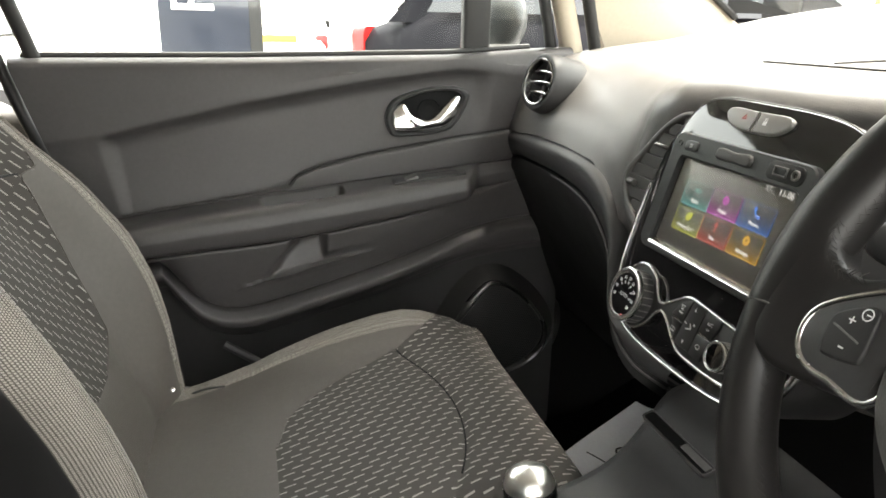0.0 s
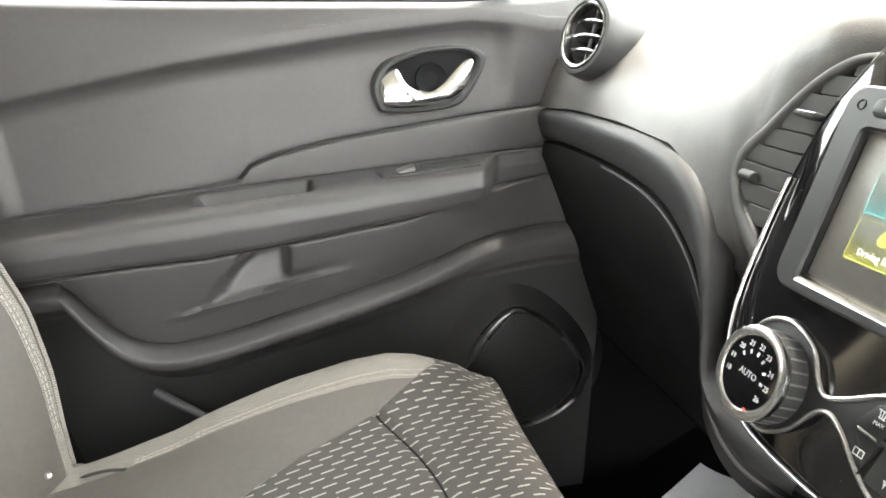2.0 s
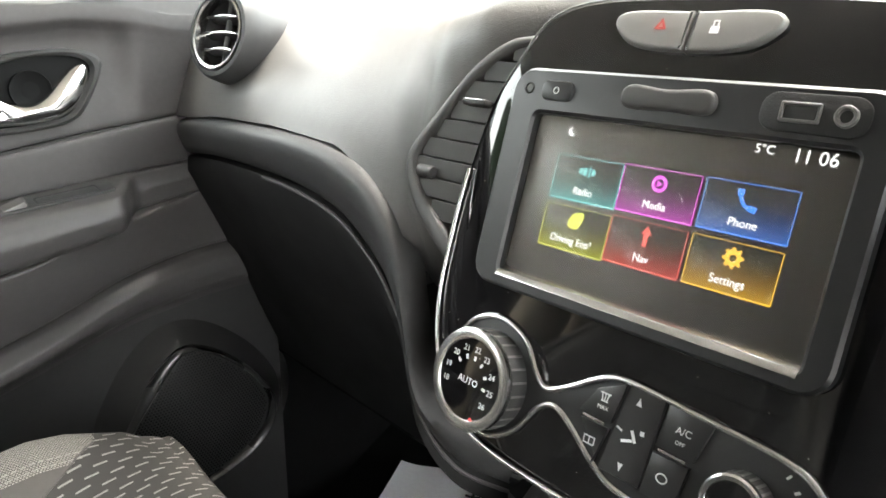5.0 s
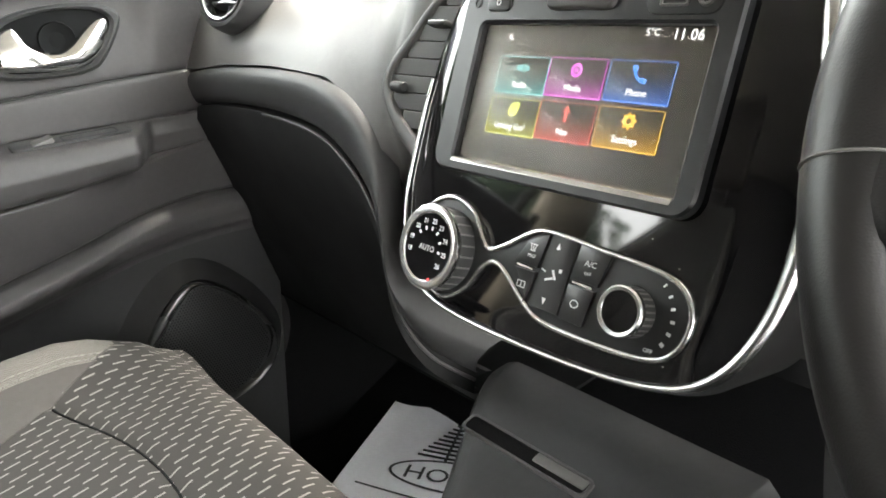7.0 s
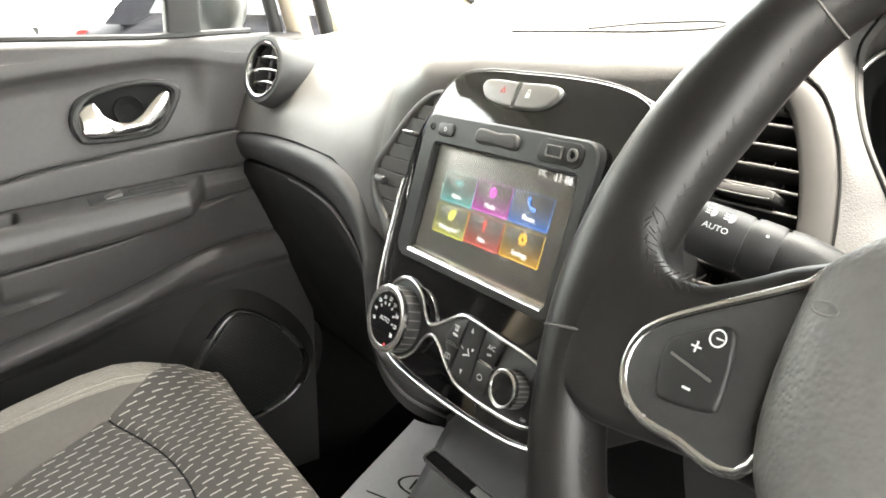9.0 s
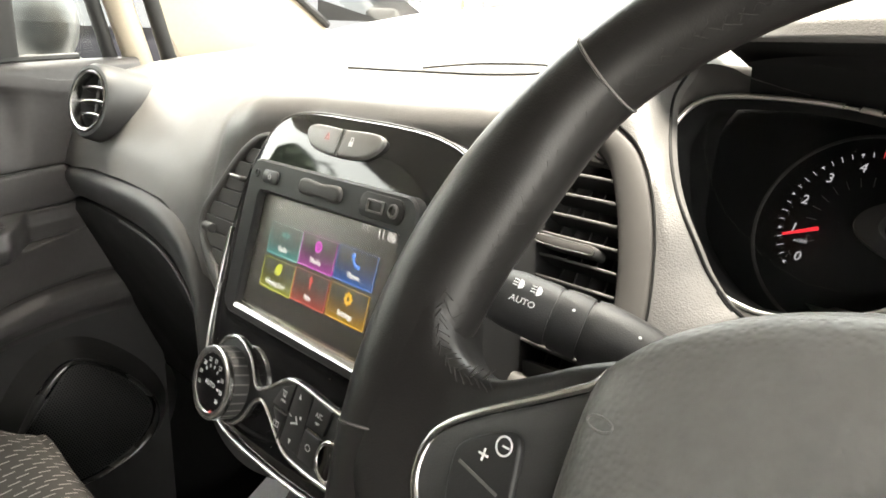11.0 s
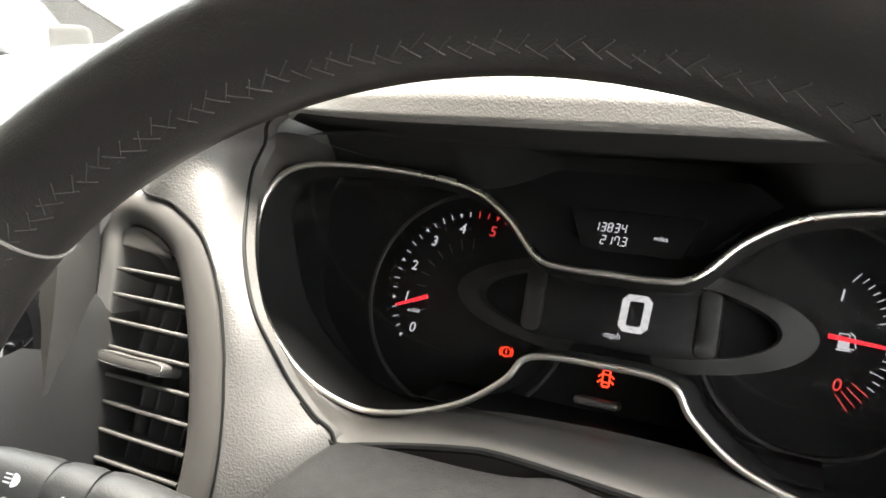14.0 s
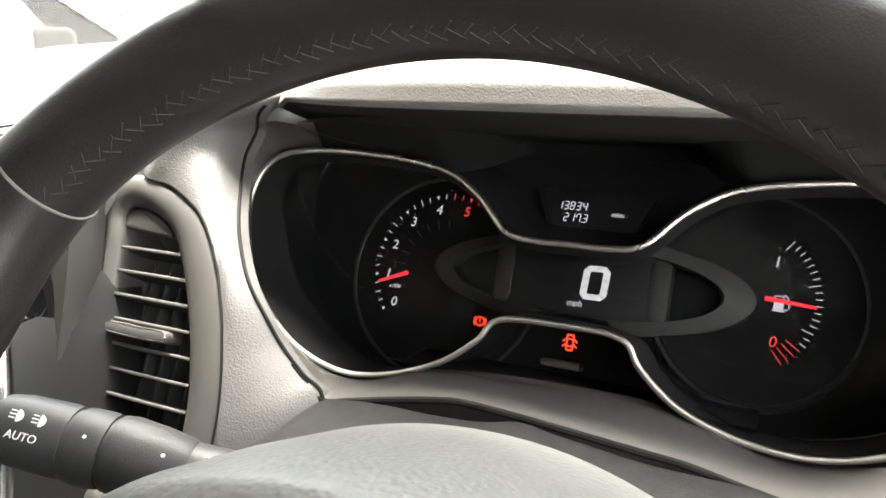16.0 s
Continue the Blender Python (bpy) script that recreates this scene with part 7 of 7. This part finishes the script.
def console_point(s, t):
    y = 0.10 - 0.75 * t
    x0 = (along(EDGE_C, y - 0.012) + along(EDGE_C, y) + along(EDGE_C, y + 0.012)) / 3
    prof = [(x0 - 0.022, 0.44), (x0 - 0.014, 0.62), (x0 - 0.006, 0.755), (x0 - 0.002, 0.778), (x0 + 0.004, 0.790), (x0 + 0.016, 0.795), (0.05, 0.795), (0.115, 0.795), (0.125, 0.785), (0.13, 0.76), (0.135, 0.44)]
    q = s * 10
    i = min(int(q), 9)
    f = q - i
    x, z = prof[i][0] + (prof[i + 1][0] - prof[i][0]) * f, prof[i][1] + (prof[i + 1][1] - prof[i][1]) * f
    lower = (0.020 * (1 - ease(y, -0.02, 0.06)) + 0.035 * (1 - ease(y, -0.20, -0.02))) * ease(z, 0.6, 0.78)
    return Vector((x, y, z - lower + 0.012 * ease(y, 0.02, 0.08) * ease(z, 0.6, 0.78)))


part("body", sheet(console_point, 90, 90), M_HARD, console, sharp=60)
CO = Matrix.Translation((-0.028, 0.022, 0.7885)) @ Matrix.Rotation(radians(19), 4, "X")
part("coin_slot", border(CO, rounded(0.121, 0.017, 0.005), rounded(0.116, 0.013, 0.004), -0.004, 0.0012, -0.002, 0.0008), M_SOFT, console)
part("slot_floor", slab(CO, rounded(0.116, 0.013, 0.004), -0.003, 0.0003, 0.0002), M_CARPET, console, "black slot")
part("coin_clip", slab(CO @ Matrix.Translation((0.034, 0.0015, 0)), rounded(0.046, 0.008, 0.001), 0.0, 0.0016, 0.0006), M_GREY, console)
TR = Matrix.Translation((0.026, -0.074, 0.7565)) @ Matrix.Rotation(radians(14), 4, "X")
part("tray_rim", border(TR, rounded(0.122, 0.10, 0.03), rounded(0.112, 0.090, 0.026), -0.012, 0.003, -0.002, 0.003), M_SOFT, console)
part("tray_mat", slab(TR, rounded(0.112, 0.090, 0.026), -0.006, 0.0004, 0.0003), M_CARPET, console, "black tray mat")

gear = thing("gear_lever", (0.065, -0.19, 0.72), "gear lever with a chrome-capped black knob", "gear lever")
GK = Matrix.Translation((0.066, -0.182, 0.800)) @ Matrix.Rotation(radians(8), 4, "X")
part("knob", lathe(GK, [(0.010, -0.02), (0.017, -0.012), (0.0225, 0.006), (0.0238, 0.022), (0.0228, 0.034), (0.021, 0.037)], 40), M_PIANO, gear)
part("cap", lathe(GK, [(0.0218, 0.030), (0.0222, 0.036), (0.0195, 0.044), (0.013, 0.049), (0.001, 0.051)], 40), M_RING, gear, "satin chrome cap")
part("boot", lathe(GK @ Matrix.Translation((0, 0, -0.12)), [(0.055, 0.0), (0.045, 0.02), (0.035, 0.04), (0.028, 0.05), (0.020, 0.08), (0.012, 0.105)], 32), M_LEATHER, gear)

mat_ = thing("paper_mat", (-0.45, 0.2, 0.49), "grey protective paper mat printed in black on the floor", "paper mat")
e1, e2 = Vector((0.83, 0.557, 0)).normalized(), Vector((0.557, -0.83, 0)).normalized()
PM = Matrix(((e1.x, -e2.x, 0, -0.564), (e1.y, -e2.y, 0, 0.308), (0, 0, 1, 0.495), (0, 0, 0, 1)))


def paper(s, t):
    u, v = 0.46 * s, -0.40 * t
    return PM @ Vector((u, v, 0.006 * math.sin(7 * s + 2 * t) + 0.008 * math.exp(-((s + 0.02) / 0.05) ** 2) + 0.010 * t * math.sin(3 * t)))


part("sheet", sheet(paper, 40, 36, thick=0.001), M_PAPER, mat_)
oval = border(PM @ Matrix.Translation((0.150, -0.185, 0.012)), circle(0.095, 48, ry=0.036), circle(0.091, 48, ry=0.032), 0, 0.0004, 0, 0.0001)
part("printed_oval", oval, M_INK, mat_, smooth=False)
letters("HOLD", PM, 0.135, -0.188, 0.042, 0.0125, M_INK, mat_, "print")
leaf = bmesh.new()
for k in range(9):
    v = -0.055 - 0.011 * k
    wdt = 0.006 + 0.0045 * k
    for sg in (-1, 1):
        tube([PM @ Vector((0.125, v, 0.0115)), PM @ Vector((0.125 + sg * wdt, v - 0.008 + 0.01, 0.0115))], 0.0016, sides=5, bm=leaf)
tube([PM @ Vector((0.125, -0.05, 0.0115)), PM @ Vector((0.125, -0.148, 0.0115))], 0.002, sides=5, bm=leaf)
part("printed_tree", leaf, M_INK, mat_, smooth=False)
part("printed_rule", bars(PM, [(0.06, -0.235, 0.12, 0.003, -8)], 0.0125), M_INK, mat_, smooth=False)

# lower dash on the driver's side
knee = thing("knee_panel", (0.4, 0.1, 0.8), "dark lower dash panel below the steering column", "dash panel")
part("panel", sheet(lambda s, t: Vector((0.145 + 0.58 * s, 0.075 + 0.06 * math.sin(math.pi * s) * 0.3 + 0.10 * t * t, 1.01 - 0.33 * t + 0.02 * s)), 30, 20, thick=0.004), M_HARD, knee)
part("panel_seam", tube([Vector((0.15 + 0.02 * k, 0.0735 + 0.06 * math.sin(math.pi * (0.005 + 0.02 * k) / 0.58) * 0.3, 0.935 + 0.0025 * k)) for k in range(24)], 0.0016, sides=6), M_DARK, knee)
part("switch_blank", slab(plane_frame((0.205, 0.070, 0.985), 0.1), rounded(0.036, 0.020, 0.006), -0.004, 0.004, 0.002), M_DARK, knee)

# ---- door mirror and pillar details outside the passenger window ----
mirror = thing("door_mirror", (-0.80, 0.06, 1.10), "black plastic door mirror housing outside the window", "mirror")


def mirror_shell(s, t):
    a, b = 2 * math.pi * s, math.pi * t
    return Vector((-0.86 + 0.11 * math.sin(b) * math.cos(a) * (1.0 if math.cos(a) < 0 else 0.8), 0.08 + 0.06 * math.cos(b) * 1.0, 1.215 + 0.075 * math.sin(b) * math.sin(a)))


part("housing", sheet(mirror_shell, 32, 16), material("mirror_plastic", (0.02, 0.024, 0.026), 0.4, grain=0.2, scale=1200), mirror)
part("arm", box((-0.78, 0.03, 1.13), (-0.69, 0.10, 1.17), 0.012), M_DARK, mirror)
tagged(part("trim_bar", tube([(-0.676, 0.128, 1.155), (-0.652, 0.075, 1.34), (-0.61, -0.03, 1.56)], 0.010, sides=10), M_RUBBER), "black door frame edge behind the window", "window frame", kind="structure")
tagged(part("trim_sail", box((-0.69, -0.040, 1.14), (-0.665, 0.008, 1.50), 0.006), M_DARK), "black window divider bar behind the mirror", "window frame", kind="structure")
tagged(part("trim_seal", tube([(-0.662, 0.206, 1.155), (-0.645, 0.175, 1.25), (-0.630, 0.130, 1.36), (-0.60, 0.02, 1.56)], 0.011, sides=10), M_RUBBER), "black rubber door seal on the pillar", "seal", kind="structure")
tagged(part("trim_frame_rear", tube([(-0.665, -0.690, 1.10), (-0.655, -0.725, 1.224), (-0.62, -0.80, 1.52)], 0.011, sides=10), M_RUBBER), "black window frame at the middle pillar", "window frame", kind="structure")
tagged(part("trim_frame", tube([(-0.672, 0.165, 1.155), (-0.652, 0.105, 1.34), (-0.61, 0.0, 1.56)], 0.020, sides=10), M_BEIGE), "beige body-coloured door frame", "window frame", kind="structure")


# ---- the sales yard outside ----
def simple_car(at, heading, paint, label, long_=4.1, high=1.5, group="parked cars", size=1.0):
    car = thing("parked_car", at, label, "car", group)
    T = Matrix.Translation(at) @ Matrix.Rotation(radians(heading), 4, "Z") @ Matrix.Scale(size, 4)
    half = long_ / 2
    prof = [(-half, 0.45, 0.60), (-half + 0.05, 0.30, 0.86), (-half + 0.5, 0.26, 0.98), (-0.9, 0.24, 1.0), (0.6, 0.24, 0.98), (half - 0.7, 0.25, 0.93), (half - 0.12, 0.30, 0.74), (half, 0.42, 0.58)]
    pr = [Vector(p) for p in prof]
    rings = []
    for p in spline(pr, 4, False):
        wide = 0.86 - 0.16 * (abs(p.x) / half) ** 4
        lo, hi = p.y, p.z
        rings.append([T @ Vector((p.x, y, z)) for y, z in ((-wide * 0.9, lo), (-wide, lo + 0.15), (-wide, (lo + hi) / 2), (-wide * 0.97, hi - 0.08), (-wide * 0.86, hi), (wide * 0.86, hi), (wide * 0.97, hi - 0.08), (wide, (lo + hi) / 2), (wide, lo + 0.15), (wide * 0.9, lo))])
    bm = bmesh.new()
    vs = ring_strip(bm, rings)
    bm.faces.new(vs[0][::-1])
    bm.faces.new(vs[-1])
    part("body", bm, paint, car, sharp=50)
    cab = [(-half + 0.35, 0.97, 0.80), (-half + 0.75, high - 0.06, 0.66), (-0.4, high, 0.62), (0.35, high - 0.04, 0.62), (1.0, 0.99, 0.78)]
    bm = bmesh.new()
    rings = [[T @ Vector((x, -w, 0.94)), T @ Vector((x, -w * 0.9, z)), T @ Vector((x, w * 0.9, z)), T @ Vector((x, w, 0.94))] for x, z, w in cab]
    ring_strip(bm, rings, False)
    part("roof", bm, paint, car, sharp=30)
    mirror_black = material("matt_mirror_cap", (0.02, 0.02, 0.02), 0.6, spec=0.04)
    pane = material("car_window_dark", (0.02, 0.022, 0.024), 0.06, spec=0.7)
    for sg in (-1, 1):
        for x0, x1, z0, z1 in ((-half + 0.80, -0.42, high - 0.10, high - 0.07), (-0.34, 0.42, high - 0.07, high - 0.11)):
            bm = bmesh.new()
            ring_strip(bm, [[T @ Vector((x0 - 0.18 * (x0 < -0.5), sg * 0.80, 1.0)), T @ Vector((x1 + 0.30 * (x1 > 0), sg * 0.80, 1.0))], [T @ Vector((x0, sg * 0.655, z0)), T @ Vector((x1, sg * 0.655, z1))]], False)
            part("side_window", bm, pane, car)
        for x in (-half + 0.78, half - 0.82):
            wh = part("wheel", lathe(T @ Matrix.Translation((x, sg * 0.76, 0.32)) @ Matrix.Rotation(radians(90 * sg), 4, "X"), [(0.25, -0.10), (0.31, -0.09), (0.32, 0.0), (0.31, 0.10), (0.22, 0.11)], 28), M_RUBBER, car)
            part("hub", lathe(T @ Matrix.Translation((x, sg * 0.76, 0.32)) @ Matrix.Rotation(radians(-90 * sg), 4, "X"), [(0.22, 0.10), (0.20, 0.115), (0.05, 0.10), (0.001, 0.12)], 20), M_CHROME, wh)
        part("head_lamp", slab(T @ Matrix.Translation((half - 0.16, sg * 0.58, 0.70)) @ Matrix.Rotation(radians(90), 4, "Y") @ Matrix.Rotation(radians(90), 4, "Z"), rounded(0.26, 0.13, 0.05), -0.05, 0.06, 0.02), M_BRIGHT, car)
        part("tail_lamp", slab(T @ Matrix.Translation((-half + 0.08, sg * 0.64, 0.80)) @ Matrix.Rotation(radians(-90), 4, "Y") @ Matrix.Rotation(radians(-90), 4, "Z"), rounded(0.20, 0.22, 0.05), -0.05, 0.05, 0.02), material("red_lamp_lens", (0.5, 0.02, 0.02), 0.15), car)
        part("wing_mirror", box((0.62, sg * 0.98 - 0.09, 0.98), (0.76, sg * 0.98 + 0.09, 1.11), 0.03, M=T), mirror_black, car)
    for xx, sl in ((1.0, 1), (-half + 0.35, -1)):
        bm = bmesh.new()
        top_x = 0.38 if sl > 0 else -half + 0.74
        ring_strip(bm, [[T @ Vector((xx + 0.01 * sl, -0.70, 1.01)), T @ Vector((xx + 0.01 * sl, 0.70, 1.01))], [T @ Vector((top_x + 0.02 * sl, -0.54, high - 0.07)), T @ Vector((top_x + 0.02 * sl, 0.54, high - 0.07))]], False)
        part("screen_glass", bm, pane, car)
    part("number_plate", box((-half - 0.012, -0.26, 0.80), (-half + 0.03, 0.26, 0.91), 0.004, M=T), material("yellow_plate", (0.75, 0.6, 0.05), 0.5), car)
    part("bumper", box((-half - 0.02, -0.78, 0.34), (-half + 0.10, 0.78, 0.52), 0.03, M=T), M_DARK, car)
    return car


P_SILVER = material("silver_paint", (0.62, 0.63, 0.65), 0.25, metal=0.5, coat=0.8)
P_WHITE = material("white_paint", (0.80, 0.80, 0.80), 0.3, coat=0.8)
P_BLACK = material("black_paint", (0.010, 0.010, 0.012), 0.45, spec=0.03)
P_RED = material("red_paint", (0.55, 0.02, 0.03), 0.25, coat=1.0)
simple_car((-4.35, 2.63, 0), 45, P_BLACK, "tall black hatchback parked close beside the car", long_=3.6, size=1.25)
simple_car((-13.1, 0.15, 0), 180, P_WHITE, "white hatchback parked tail-on further off in the yard")
simple_car((-6.6, -3.4, 0), 85, P_WHITE, "white hatchback parked across from the car")
simple_car((-27.8, 32.0, 2.8), 41, P_RED, "red hatchback parked far across the yard")
simple_car((-34.5, 30.0, 2.6), 41, P_WHITE, "white hatchback parked far across the yard")
simple_car((-22.5, 38.0, 3.4), 41, P_SILVER, "silver hatchback parked far across the yard")
sign = thing("advert_board", (-3.5, -0.55, 0), "dark navy advertising board with a white letter", "sign board")
part("board", box((-3.53, -0.80, 0.35), (-3.47, -0.30, 2.1), 0.01), material("navy_board", (0.012, 0.016, 0.028), 0.4), sign)
part("edge", box((-3.535, -0.36, 0.35), (-3.465, -0.295, 2.1), 0.006), M_DARK, sign)
letters("F", Matrix(((0, 0, 1, -3.467), (1, 0, 0, -0.62), (0, 1, 0, 1.27), (0, 0, 0, 1))), 0, 0, 0.30, 0, material("white_letter", (0.8, 0.8, 0.8), 0.5), sign, "letter", turn=90)
for x, y in ((-3.5, -0.75), (-3.5, -0.36)):
    part("leg", box((x - 0.03, y - 0.03, 0.0), (x + 0.03, y + 0.03, 0.4), 0.005), M_DARK, sign)
post = thing("yellow_post", (-20.1, 20.0, 1.6), "yellow painted steel post in the yard", "post")
part("shaft", lathe(Matrix.Translation((-20.1, 20.0, 1.6)), [(0.09, 0), (0.09, 2.2), (0.07, 2.26), (0.01, 2.28)], 24), material("yellow_paint", (0.75, 0.6, 0.04), 0.4), post)
hall = thing("yard_building", (-44, 62, 5.6), "pale industrial building behind the parked cars", "building")
part("wall", box((-64, 60, 5.4), (-30, 74, 11.5), 0.05), material("pale_cladding", (0.55, 0.53, 0.50), 0.6, vary=0.15), hall)
part("roof", box((-64.4, 59.6, 11.5), (-29.6, 74.4, 11.9), 0.05), M_GREY, hall)

# dark hedge behind the yard, mirrored in the gloss panel and the windows
rng = random.Random(5)
hedge = thing("hedge", (-9.6, -9.5, 0), "tall dark green conifer hedge along the yard", "hedge")
part("trunk", sheet(lambda s, t: Vector((-9.6 + 0.35 * math.sin(7 * s * t + 3 * s) - 0.4 * t, -4.4 - 10.0 * s, 4.6 * t + 0.3 * t * math.sin(23 * s))), 60, 20, thick=0.5), material("dark_conifer", (0.020, 0.032, 0.018), 0.8, grain=0.6, scale=40, vary=0.4), hedge)
verts, faces = [], []
for k in range(2600):
    y, z = -4.3 - 10.2 * rng.random(), 4.8 * rng.random()
    c = Vector((-9.25 - 0.4 * z / 4.6 + 0.35 * rng.random(), y, z))
    a = Vector((rng.uniform(-1, 1), rng.uniform(-1, 1), rng.uniform(-0.4, 1))).normalized() * rng.uniform(0.10, 0.22)
    b = a.cross(Vector((rng.uniform(-1, 1), rng.uniform(-1, 1), rng.uniform(-1, 1)))).normalized() * 0.06
    n = len(verts)
    verts += [c - a, c + b, c + a * 1.2, c - b]
    faces.append((n, n + 1, n + 2, n + 3))
mesh = bpy.data.meshes.new("foliage")
mesh.from_pydata(verts, [], faces)
foliage = part("foliage", mesh, material("conifer_spray", (0.030, 0.052, 0.026), 0.7, vary=0.4), hedge, smooth=False)
tagged(foliage, kind="stuff")
